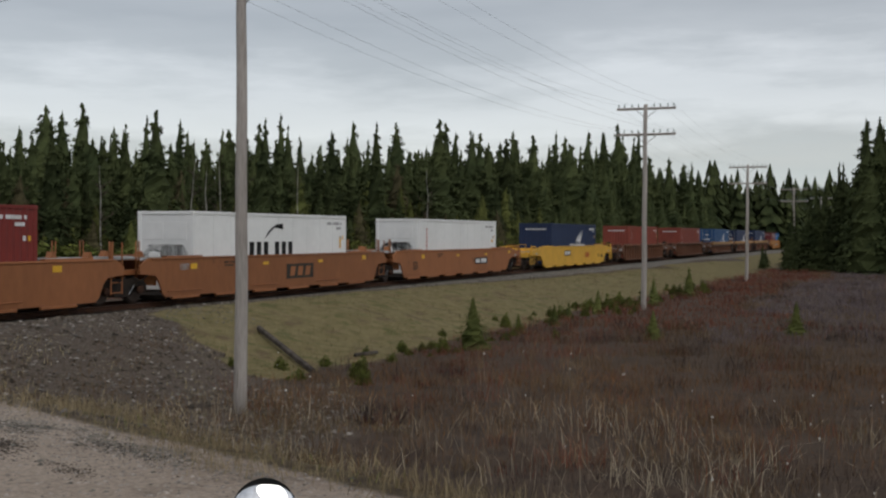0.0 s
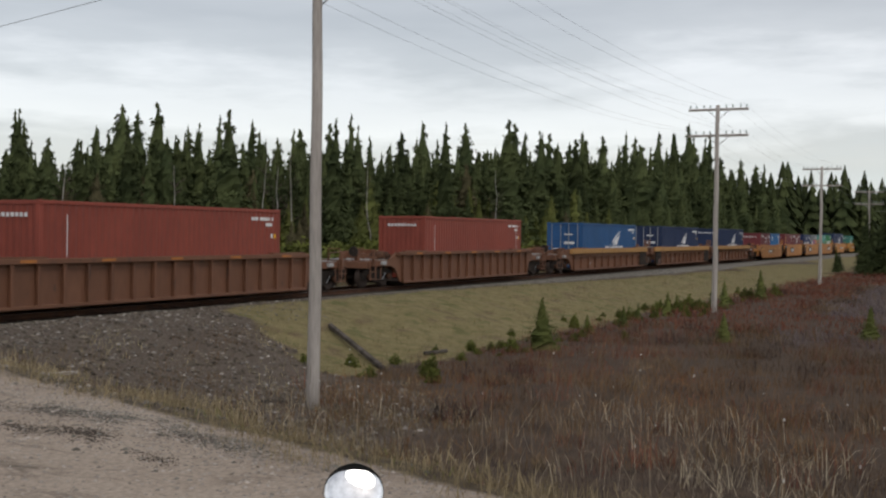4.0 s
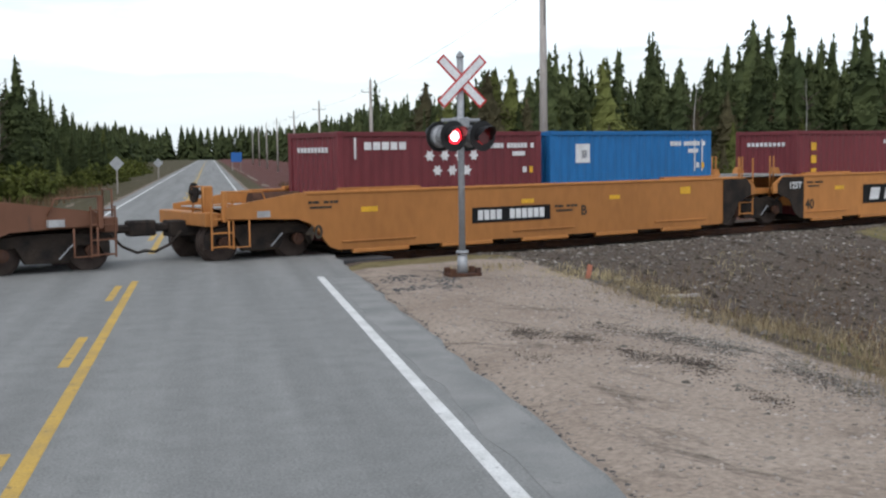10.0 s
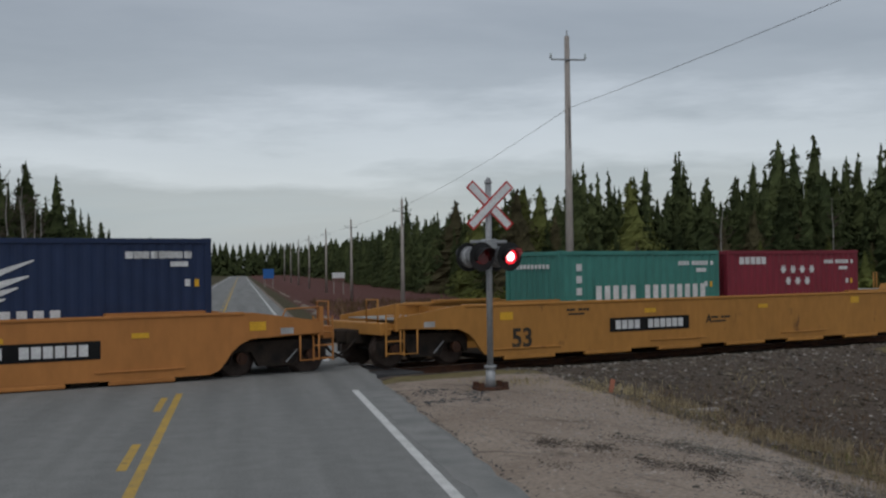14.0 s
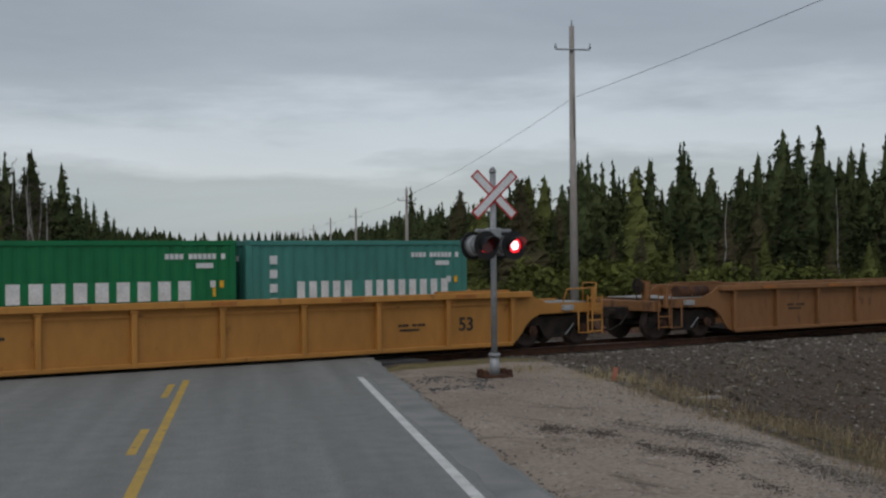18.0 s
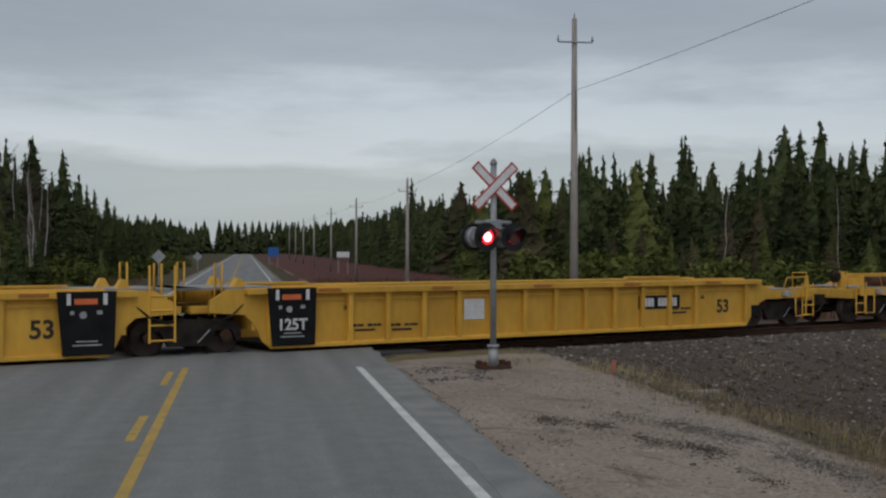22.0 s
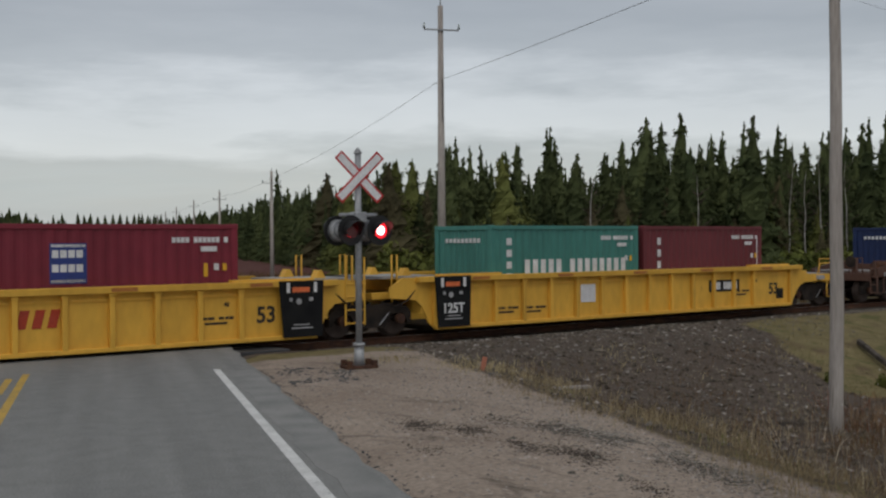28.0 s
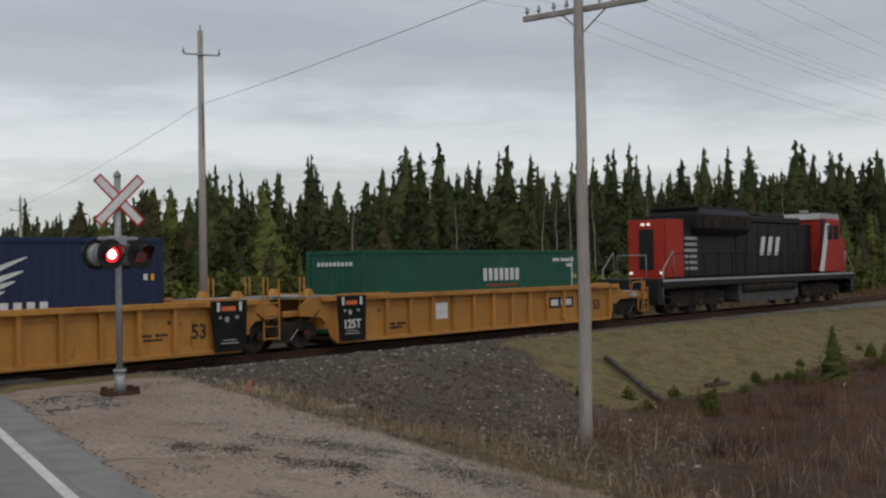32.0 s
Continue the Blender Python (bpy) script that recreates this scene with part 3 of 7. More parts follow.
for k in range(40):
    line("dash", -1.64, -1.51, 34 + 9.0 * k, 37 + 9.0 * k, YELLOWLINE, "yellow dash")
# ---- the track ----
track = thing("railway_track", "single railway track with rusty-sided rails on wooden ties", "railway track", kind="structure")
S0, S1 = -260, 560
rail_outline = ((-0.07, -0.17), (0.07, -0.17), (0.07, -0.15), (0.012, -0.13), (0.012, -0.045), (0.036, -0.035), (0.036, 0.0), (-0.036, 0.0), (-0.036, -0.035), (-0.012, -0.045), (-0.012, -0.13), (-0.07, -0.15))
TRACK_M = Matrix.Translation(on_track(0, 0, RAIL)) @ Matrix.Rotation(PHI, 4, "Z")
track.matrix_basis = TRACK_M
for side in (-0.7525, 0.7525):
    bm = prism([(y + side, z) for y, z in rail_outline], S0, S1)
    bmesh.ops.rotate(bm, verts=bm.verts[:], cent=(0, 0, 0), matrix=Matrix.Rotation(radians(-90), 3, "Z"))
    bmesh.ops.scale(bm, verts=bm.verts[:], vec=(1, -1, 1))
    bmesh.ops.recalc_face_normals(bm, faces=bm.faces[:])
    part("rail", bm, RUSTY, track, "rusty steel rail")
    part("rail_head", boxes((S0, S1, side - 0.03, side + 0.03, -0.001, 0.003)), STEEL, track, "worn bright rail head")
# panels at the level crossing
for y0, y1 in ((-1.9, -0.84), (-0.66, 0.66), (0.84, 1.9)):
    part("crossing_panel", boxes((4.6, 15.0, y0, y1, -0.16, -0.005), bevel=0.02), SEAL, track, "dark asphalt crossing panel")


def shared_mesh(name, bm):
    me = bpy.data.meshes.new(name)
    bm.normal_update()
    bm.to_mesh(me)
    bm.free()
    return me


tie_mesh = shared_mesh("tie", boxes((-0.115, 0.115, -1.3, 1.3, -0.36, -0.175)))
k = 0
for i in range(0, 560):
    s = -20 + i * 0.55
    if 4.2 < s < 15.4:
        continue
    if k < 290:
        t = link("tie", tie_mesh, TIE, track)
        t.matrix_basis = pose(s, 0, 0, 0, 0, random.uniform(-1, 1))
        k += 1
# ballast shoulders: real stones over a heaped bed
def ballast():
    rng = np.random.default_rng(4)
    prof = ((-3.3, -0.62), (-2.2, -0.26), (-1.55, -0.20), (1.55, -0.20), (2.2, -0.26), (3.3, -0.62))
    v, f = [], []
    ss = np.concatenate([np.arange(S0, 3.9, 4.0), [3.9]]), np.concatenate([[15.6], np.arange(18, S1, 4.0)])
    for run in ss:
        base = len(v)
        for s in run:
            v += [(s, y, z) for y, z in prof]
        for r in range(len(run) - 1):
            for c in range(5):
                i = base + r * 6 + c
                f.append((i, i + 6, i + 7, i + 1))
    ob = link("ballast_bed", mesh_of(v, f, "ballast_bed"), ROCK, track, "grey crushed-rock ballast")
    # loose stones
    n = 16000
    s = 15.8 + rng.random(n) ** 1.6 * 75
    s[:2500] = -14 + rng.random(2500) * 17
    y = -rng.choice([1, 1, 1, -1], n) * (1.2 + 2.4 * rng.random(n) ** 0.8)
    z = np.interp(np.abs(y), [0, 1.55, 2.2, 3.3, 4], [-0.2, -0.2, -0.26, -0.62, -0.75])
    keep = np.abs(y) < 3.5
    ob = link("ballast_stones", stones(s[keep], y[keep], z[keep], 0.03, 0.065, rng), ROCK, track, "loose grey stones")
    ob["kind"] = "stuff"


def stones(x, y, z, r0, r1, rng, flat=0.7):
    """Many squashed five-sided stones in one mesh."""
    n = len(x)
    r = r0 + (r1 - r0) * rng.random(n) ** 2
    base = np.array([(1, 0, 0), (-0.3, 0.9, 0), (-0.8, -0.5, 0), (0.2, -0.9, 0.1), (0.1, 0.1, 0.8), (0, 0, -0.6)])
    v = base[None] * (0.7 + 0.6 * rng.random((n, 6, 1))) * r[:, None, None]
    v[:, :, 2] *= flat
    ang = rng.random(n) * 6.28
    c, s = np.cos(ang)[:, None], np.sin(ang)[:, None]
    vx, vy = v[:, :, 0] * c - v[:, :, 1] * s, v[:, :, 0] * s + v[:, :, 1] * c
    verts = np.stack([vx + np.asarray(x)[:, None], vy + np.asarray(y)[:, None], v[:, :, 2] + np.asarray(z)[:, None]], 2).reshape(-1, 3)
    fb = np.array([(0, 1, 4), (1, 2, 4), (2, 3, 4), (3, 0, 4), (1, 0, 5), (2, 1, 5), (3, 2, 5), (0, 3, 5)])
    faces = (fb[None] + np.arange(n)[:, None, None] * 6).reshape(-1, 3)
    return mesh_of(verts.tolist(), faces.tolist(), "stones")


ballast()

# ---- the train: everything on it runs along U and is keyed in motions() ----
CARRIED = []                      # thing, place along the train, turn
ZB, ZT = 0.20, 1.53               # lower and upper edge of a well car's side, over the rail
HALF = 1.46

PAINTS = {
    "yellow": (painted("rail_yellow", (0.72, 0.405, 0.058), dirt=0.70), "bright yellow"),
    "gold": (painted("weathered_gold", (0.46, 0.215, 0.050), dirt=0.62), "weathered gold"),
    "amber": (painted("amber_yellow", (0.45, 0.188, 0.052), dirt=0.68), "amber yellow"),
    "orange": (painted("faded_orange_brown", (0.30, 0.115, 0.045), dirt=0.64), "faded orange-brown"),
    "brown": (painted("rust_brown", (0.155, 0.070, 0.040), (0.07, 0.04, 0.03), dirt=0.60), "rust brown"),
    "umber": (painted("umber_brown", (0.255, 0.118, 0.046), (0.10, 0.05, 0.03), dirt=0.60), "umber brown"),
    "dark": (painted("dark_brown", (0.105, 0.052, 0.036), (0.05, 0.033, 0.028), dirt=0.60), "dark brown"),
}
DECK = surface("deck_grating", (0.34, 0.34, 0.33), (0.25, 0.24, 0.22), (0.14, 0.09, 0.06), rough=0.7, scale=2, bump=0.2)
CHORD = painted("top_chord_tan", (0.40, 0.215, 0.075), dirt=0.62)


def truck_meshes():
    frame_out = [(-1.28, 0.36), (-1.18, 0.36), (-1.05, 0.62), (-0.62, 0.62), (-0.42, 0.28), (0.42, 0.28), (0.62, 0.62), (1.05, 0.62), (1.18, 0.36), (1.28, 0.36),
                 (1.28, 0.66), (1.12, 0.80), (0.45, 0.86), (-0.45, 0.86), (-1.12, 0.80), (-1.28, 0.66)]
    m = {}
    m["side_frame"] = shared_mesh("side_frame", prism(frame_out, -0.09, 0.09))
    bm = bmesh.new()
    tube(bm, (0, -0.07, 0), (0, 0.05, 0), 0.455, sides=28)
    tube(bm, (0, 0.05, 0), (0, 0.085, 0), 0.485, sides=28)
    tube(bm, (0, -0.10, 0), (0, -0.07, 0), 0.40, 0.44, sides=28)
    m["wheel"] = shared_mesh("wheel", bm)
    m["axle"] = shared_mesh("axle", tubes(((0, -0.95, 0), (0, 0.95, 0), 0.085)))
    m["bearing_cap"] = shared_mesh("bearing_cap", tubes(((0, -0.10, 0), (0, 0.03, 0), 0.13), ((0, -0.13, 0), (0, -0.10, 0), 0.07), sides=12))
    bm = bmesh.new()
    for k in range(3):
        for q in range(6):
            tube(bm, (-0.24 + 0.24 * k, 0, 0.32 + 0.055 * q), (-0.24 + 0.24 * k, 0, 0.345 + 0.055 * q), 0.10, sides=8)
    m["spring"] = shared_mesh("spring", bm)
    m["brake_rod"] = shared_mesh("brake_rod", tubes(((0.22, -1.16, 0.36), (0.50, -1.16, 0.64), 0.015), sides=6))
    m["bolster"] = shared_mesh("bolster", boxes((-0.22, 0.22, -1.05, 1.05, 0.50, 0.78), bevel=0.03))
    return m


TRUCK = truck_meshes()


def truck(parent, x):
    t = link("truck", TRUCK["bolster"], UNDER, parent, "grimy cast-steel truck")
    t.matrix_basis = pose(x, 0, 0)
    for y, turn in ((-1.0, 0), (1.0, 180)):
        f = link("side_frame", TRUCK["side_frame"], UNDER, t)
        f.matrix_basis = pose(0, y, 0, 0, 0, turn)
        link("spring", TRUCK["spring"], UNDER, t).matrix_basis = pose(0, y * 1.0, 0)
        for xa in (-0.89, 0.89):
            link("wheel", TRUCK["wheel"], WHEEL, t).matrix_basis = pose(xa, y * 0.76, 0.485, 0, 0, turn)
            link("bearing_cap", TRUCK["bearing_cap"], RUSTY, t).matrix_basis = pose(xa, y * 1.09, 0.485, 0, 0, turn)
    link("brake_rod", TRUCK["brake_rod"], GALV, t, "pale brake rod")
    for xa in (-0.89, 0.89):
        link("axle", TRUCK["axle"], UNDER, t).matrix_basis = pose(xa, 0, 0.485)


def bars(cells, x, z, h, y=-HALF - 0.006, thick=0.006, gap=0.3, shapes=False):
    """A row of plain upright bars; cells: their widths, negative for a gap."""
    bm = bmesh.new()
    total = sum(abs(c) for c in cells) + gap * 0
    cx = x - total / 2
    for i, c in enumerate(cells):
        if c > 0:
            w = c * 0.80
            if shapes:
                st = w * 0.33
                box(bm, cx, cx + st, y - thick, y + thick, z - h / 2, z + h / 2)
                box(bm, cx + w - st, cx + w, y - thick, y + thick, z - h / 2, z + h / 2)
                zz = (z + h * 0.36, z, z - h * 0.36)[i % 3]
                box(bm, cx + st * 0.98, cx + w - st * 0.98, y - thick, y + thick, zz - h * 0.14, zz + h * 0.14)
            else:
                box(bm, cx, cx + w, y - thick, y + thick, z - h / 2, z + h / 2)
        cx += abs(c)
    return bm


RIBS = {}


def rib_mesh(style):
    if style not in RIBS:
        if style == "low":
            bm = boxes((-0.045, 0.045, -0.13, 0.0, ZB + 0.08, 1.08), bevel=0.012)
        else:
            bm = boxes((-0.06, 0.06, -0.13, 0.0, ZB + 0.02, ZT - 0.16), (-0.09, 0.09, -0.14, 0.0, ZT - 0.20, ZT - 0.13), bevel=0.012)
        RIBS[style] = shared_mesh("rib", bm)
    return RIBS[style]


def end_gear(car, x, way, mat, coupler, brake):
    """Deck, ladder, posts and coupler at one end; way: +1 at the right end."""
    w = way
    def bx(a, b, y0, y1, z0, z1):
        lo, hi = sorted((x - w * a, x - w * b))
        return (lo, hi, y0, y1, z0, z1)
    if coupler:
        part("end_platform", boxes(bx(1.1, 4.1, -1.15, 1.15, 0.96, 1.12), bx(0.95, 1.25, -1.3, 1.3, 0.86, 1.16), bevel=0.02), mat, car)
        part("draft_sill", boxes(bx(0.6, 4.0, -0.25, 0.25, 0.62, 0.97), bevel=0.02), UNDER, car)
        part("coupler", boxes(bx(0.02, 0.75, -0.1, 0.1, 0.74, 0.92), bx(-0.1, 0.3, -0.19, 0.19, 0.66, 1.0), bevel=0.04), UNDER, car, "dark steel knuckle coupler")
        part("air_hose", path_tube([(x - w * 0.8, -0.35, 0.75), (x - w * 0.55, -0.34, 0.48), (x - w * 0.2, -0.3, 0.32), (x + w * 0.05, -0.26, 0.36)], 0.032), UNDER, car, "black rubber air hose")
        part("ladder", tubes(*[((x - w * 1.55, -1.40, z), (x - w * 1.05, -1.40, z), 0.02) for z in (0.42, 0.72, 1.02, 1.32)],
                             ((x - w * 1.55, -1.40, 0.36), (x - w * 1.55, -1.40, 1.40), 0.022), ((x - w * 1.05, -1.40, 0.36), (x - w * 1.05, -1.40, 1.40), 0.022), sides=6), mat, car)
        part("grab_iron", path_tube([(x - w * 1.0, -1.1, 1.14), (x - w * 1.0, -1.1, 1.72), (x - w * 1.0, -0.55, 1.72), (x - w * 1.0, -0.55, 1.14)], 0.022), mat, car)
        if brake:
            part("brake_stand", boxes(bx(1.2, 1.42, -0.70, -0.50, 1.12, 1.72), bevel=0.03), mat, car)
            bm = tubes(((x - w * 0.98, -0.6, 1.58), (x - w * 1.04, -0.6, 1.58), 0.22), ((x - w * 0.9, -0.6, 1.58), (x - w * 1.2, -0.6, 1.58), 0.05), sides=14)
            part("brake_wheel", bm, UNDER, car, "dark round hand-brake wheel")
            part("air_tank", tubes(((x - w * 3.4, -0.9, 1.36), (x - w * 2.2, -0.9, 1.36), 0.2), sides=12), RUSTY, car, "rusty air tank")
    else:
        part("end_platform", boxes(bx(0.1, 1.9, -1.0, 1.0, 0.98, 1.16), bevel=0.02), mat, car)
        part("deck", boxes(bx(-0.35, 2.2, -1.05, 1.05, ZT - 0.02, ZT + 0.04)), DECK, car, "grey grating deck")
        for i, (dx, y) in enumerate(((0.62, -1.15), (0.62, 1.15))):
            part("post", path_tube([(x - w * dx, y, 0.9), (x - w * dx, y, 2.12), (x - w * (dx + 0.16), y, 2.12), (x - w * (dx + 0.16), y, 1.2)], 0.028), mat, car)
        part("air_hose", path_tube([(x - w * 1.3, -1.30, 1.25), (x - w * 0.95, -1.36, 0.95), (x - w * 0.55, -1.36, 0.80), (x - w * 0.15, -1.3, 0.92)], 0.022), UNDER, car, "black rubber air hose")
        for y in (-0.72, 0.72):
            part("guide_block", prism([(x - w * 1.35 - 0.16, ZT + 0.03), (x - w * 1.35 + 0.16, ZT + 0.03), (x - w * 1.35 + 0.04, ZT + 0.24), (x - w * 1.35 - 0.04, ZT + 0.24)], y - 0.12, y + 0.12), mat, car, "small pyramid-shaped container guide")
        if w > 0:
            part("ladder", tubes(*[((x - w * 0.95, -1.34, z), (x - w * 0.38, -1.34, z), 0.02) for z in (0.45, 0.78, 1.1, 1.42)],
                             *[((x - w * d, -1.34, 0.4), (x - w * d, -1.34, 2.08), 0.026) for d in (0.95, 0.38)], sides=6), mat, car)


def well_car(x0, x1, left, right, style, paint, label, marks=(), brake=False, plates=False, name="well_car", pitch=None):
    """One well unit between its couplings at x0 and x1 on the train. left, right: 'c' a coupler, 'j' a shared truck."""
    mid, L = (x0 + x1) / 2, x1 - x0
    mat, tone_name = PAINTS[paint]
    car = thing(name, label, "well car", "cars of the freight train")
    xl, xr = -L / 2, L / 2
    fl = xl + (4.0 if left == "c" else 1.75)
    fr = xr - (4.0 if right == "c" else 1.75)
    el = xl + (1.35 if left == "c" else 0.42)
    er = xr - (1.35 if right == "c" else 0.42)
    def end_side(f, e, w, joint):
        """One end of the side's outline, from the sill round the wheel arch up to the top; w: the way out."""
        arch = [(-0.12, ZB), (0.10, ZB + 0.08), (0.26, 0.46), (0.40, 0.66), (0.60, 0.83), (0.88, 0.94)] if joint == "c" else [(-0.12, ZB), (0.06, ZB + 0.14), (0.18, 0.58), (0.32, 0.80), (0.50, 0.95)]
        if joint == "c" and style == "ribbed":
            top = [(abs(e - f), 0.96), (abs(e - f), 1.20), (1.15, 1.22), (0.78, 1.34), (0.45, ZT)]
        else:
            top = [(abs(e - f), 1.02), (abs(e - f), 1.28), (0.9, ZT)]
        return [(f + w * d, z) for d, z in arch + top]

    outline = end_side(fr, er, 1, right) + end_side(fl, el, -1, left)[::-1]
    marks = [("text", fr - m_[1], *m_[2:]) if m_[0] == "end_text" else m_ for m_ in marks]
    thick = 0.07
    inset = 0.0 if style == "smooth" else 0.13
    for s in (-1, 1):
        yo = s * (HALF - inset)
        part("side_wall", prism(outline, yo, yo - s * thick), mat, car)
        if style == "smooth":
            n_tab = max(4, round((fr - fl) / 2.6))
            for k in range(n_tab):
                ta, tb = fl + 0.25 + (fr - fl - 0.5) * (k + 0.10) / n_tab, fl + 0.25 + (fr - fl - 0.5) * (k + 0.72) / n_tab
                part("sill_tab", boxes((ta, tb, *sorted((s * (HALF - 0.10), s * (HALF + 0.015))), ZB - 0.10, ZB - 0.004), bevel=0.02), mat, car)
                if k % 2 == 0:
                    part("side_ledge", boxes((ta - 0.3, tb + 0.2, *sorted((s * HALF, s * (HALF + 0.035))), ZB + 0.17, ZB + 0.205), bevel=0.008), mat, car)
            part("top_chord", boxes((fl - 0.7, fr + 0.7, *sorted((s * (HALF - 0.16), s * (HALF + 0.03))), ZT - 0.05, ZT + 0.02), bevel=0.015), mat, car)
        else:
            part("top_chord", boxes((fl - 0.5, fr + 0.5, *sorted((s * (HALF - 0.16), s * (HALF + 0.05))), ZT - (0.30 if style == "low" else 0.13), ZT + 0.02), bevel=0.015),
                 CHORD if style == "low" else mat, car)
            part("lower_sill", boxes((fl + 0.1, fr - 0.1, *sorted((s * (HALF - 0.14), s * (HALF + 0.0))), ZB - 0.04, ZB + 0.06), bevel=0.015), mat, car)
            if style == "ribbed":
                part("upper_ledge", boxes((fl + 0.15, fr - 0.15, *sorted((s * (HALF - inset), s * (HALF - 0.09))), ZT - 0.29, ZT - 0.25)), mat, car)
                if s < 0:
                    for k in range(5):
                        rx = fl + (fr - fl) * (k + 0.5) / 5
                        part("reflector_strip", boxes((rx - 0.3, rx + 0.3, -HALF - 0.058, -HALF - 0.049, ZT - 0.09, ZT - 0.01)), STRIP, car, "worn orange reflector strip")
            if style == "low":
                part("side_rail", boxes((fl, fr, *sorted((s * (HALF - 0.10), s * (HALF + 0.0))), 1.02, 1.07), (fl, fr, *sorted((s * (HALF - 0.10), s * (HALF - 0.02))), 1.12, 1.15)), mat, car)
            n = max(6, round((fr - fl) / ((pitch or 1.08) if style == "ribbed" else 1.5)))
            for k in range(n + 1):
                if any(m_[0] == 'text' and m_[3] > 0.3 and abs(fl + 0.1 + (fr - fl - 0.2) * k / n - m_[1]) < 0.36 for m_ in marks) and s < 0:
                    continue
                r = link("rib", rib_mesh(style), mat, car)
                r.matrix_basis = pose(fl + 0.1 + (fr - fl - 0.2) * k / n, s * (HALF - inset), 0, 0, 0, 0 if s < 0 else 180)
                if mat not in [m for m in r.data.materials]:
                    r.material_slots[0].link = "OBJECT"
                    r.material_slots[0].material = mat
    part("floor", boxes((fl + 0.2, fr - 0.2, -HALF + 0.2, HALF - 0.2, ZB - 0.02, ZB + 0.04), *[(fl + 0.3 + (fr - fl - 1.2) * q / 5, fl + 0.9 + (fr - fl - 1.2) * q / 5, -1.3, 1.3, ZB - 0.09, ZB - 0.02) for q in range(6)]), UNDER, car)
    part("bulkhead", boxes((fl - 0.3, fl - 0.2, -1.3, 1.3, 0.6, 1.45)), mat, car)
    part("bulkhead", boxes((fr + 0.2, fr + 0.3, -1.3, 1.3, 0.6, 1.45)), mat, car)
    end_gear(car, xl, -1, mat, left == "c", brake and left == "c")
    end_gear(car, xr, 1, mat, right == "c", False)
    for f, e, w, joint in ((fl, el, -1, left), (fr, er, 1, right)):
        if joint != "c":
            continue
        part("placard", boxes((f + w * 1.75 - 0.16, f + w * 1.75 + 0.16, -HALF - 0.006, -HALF + inset + 0.01, 1.02, 1.16)), GREYMARK, car, "pale riveted placard")
        part("stirrup", path_tube([(e - w * 0.08, -HALF + 0.02, 0.98), (e - w * 0.08, -HALF + 0.02, 0.40), (e - w * 0.56, -HALF + 0.02, 0.40), (e - w * 0.56, -HALF + 0.02, 0.98)], 0.022), mat, car)
        part("end_post", boxes((e - 0.05, e + 0.05, -HALF + 0.02, -HALF + 0.12, 0.95, 1.62), bevel=0.01), mat, car)
        part("hand_rail", path_tube([(e, -HALF + 0.07, 1.60), (e - w * 0.9, -HALF + 0.07, 1.58), (e - w * 1.05, -HALF + 0.07, 1.24)], 0.022), mat, car)
        part("diagonal_brace", boxes((min(f + w * 0.5, f + w * 1.9), max(f + w * 0.5, f + w * 1.9), -0.75, -0.67, 1.26, 1.32), bevel=0.01), mat, car)
        part("deck", boxes((min(f + w * 0.95, e - w * 0.1), max(f + w * 0.95, e - w * 0.1), -1.2, 1.2, 1.205, 1.235)), DECK, car, "grey grating walkway")
    truck(car, xl + 2.35) if left == "c" else None
    truck(car, xr - 2.35 if right == "c" else xr)
    # guides over the well's ends
    for gx in (fl + 0.2, fr - 2.4):
        for s in (-1, 1):
            part("container_guide", boxes((gx, gx + 2.2, *sorted((s * (HALF - 0.02), s * (HALF - 0.2))), ZT + 0.02, ZT + 0.075)), mat, car)
    yr = -HALF - 0.006
    if style == "low":
        for joint, x_a, x_b in ((left, fl - 0.3, fl + 1.15), (right, fr - 1.3, fr + 0.3)):
            if joint == "j":
                part("end_panel", boxes((x_a, x_b, -HALF - 0.004, -HALF + 0.06, ZB + 0.05, ZT - 0.02)), UNDER, car, "dark painted end panel")
                part("reflector", boxes((x_a + 0.5, x_a + 1.05, -HALF - 0.012, -HALF - 0.004, ZT - 0.24, ZT - 0.06)), REFLECT, car)
    if style == "smooth" and paint == "amber":
        for f, w, joint in ((fl, -1, left), (fr, 1, right)):
            if joint == "j":
                part("end_panel", prism([(f + w * d, z) for d, z in ((1.15, 1.0), (0.62, 0.80), (0.40, 0.42), (0.12, ZB + 0.02), (-0.05, ZB + 0.02), (-0.05, ZT - 0.04), (0.95, ZT - 0.04), (1.15, 1.28))], -HALF - 0.018, -HALF - 0.004), UNDER, car, "dark painted end panel")
    if plates:
        for end, px, txt in (("j", fl + 0.02, "125T"), ("j", fr - 0.02, "")):
            if (left if px < 0 else right) != "j":
                continue
            w = 0.58
            cx = px + (w if px < 0 else -w)
            plate = part("end_plate", prism([(cx - 0.50, ZB + 0.02), (cx + 0.58, ZB + 0.02), (cx + 0.62, ZT + 0.02), (cx - 0.62, ZT + 0.02)], -HALF - 0.075, -HALF - 0.05), BLACK, car, "black stencilled end plate")
            for lx in (-0.38, 0.38):
                part("latch", boxes((cx + lx - 0.04, cx + lx + 0.04, -HALF - 0.10, -HALF - 0.075, ZT - 0.26, ZT - 0.02)), WHITE, plate)
            part("reflector", boxes((cx - 0.26, cx + 0.22, -HALF - 0.085, -HALF - 0.075, ZT - 0.25, ZT - 0.13)), ORANGE, plate)
            if txt:
                t = link("lettering", lettering(txt, 0.26), WHITE, plate)
                t.matrix_basis = pose(cx, -HALF - 0.082, ZB + 0.50)
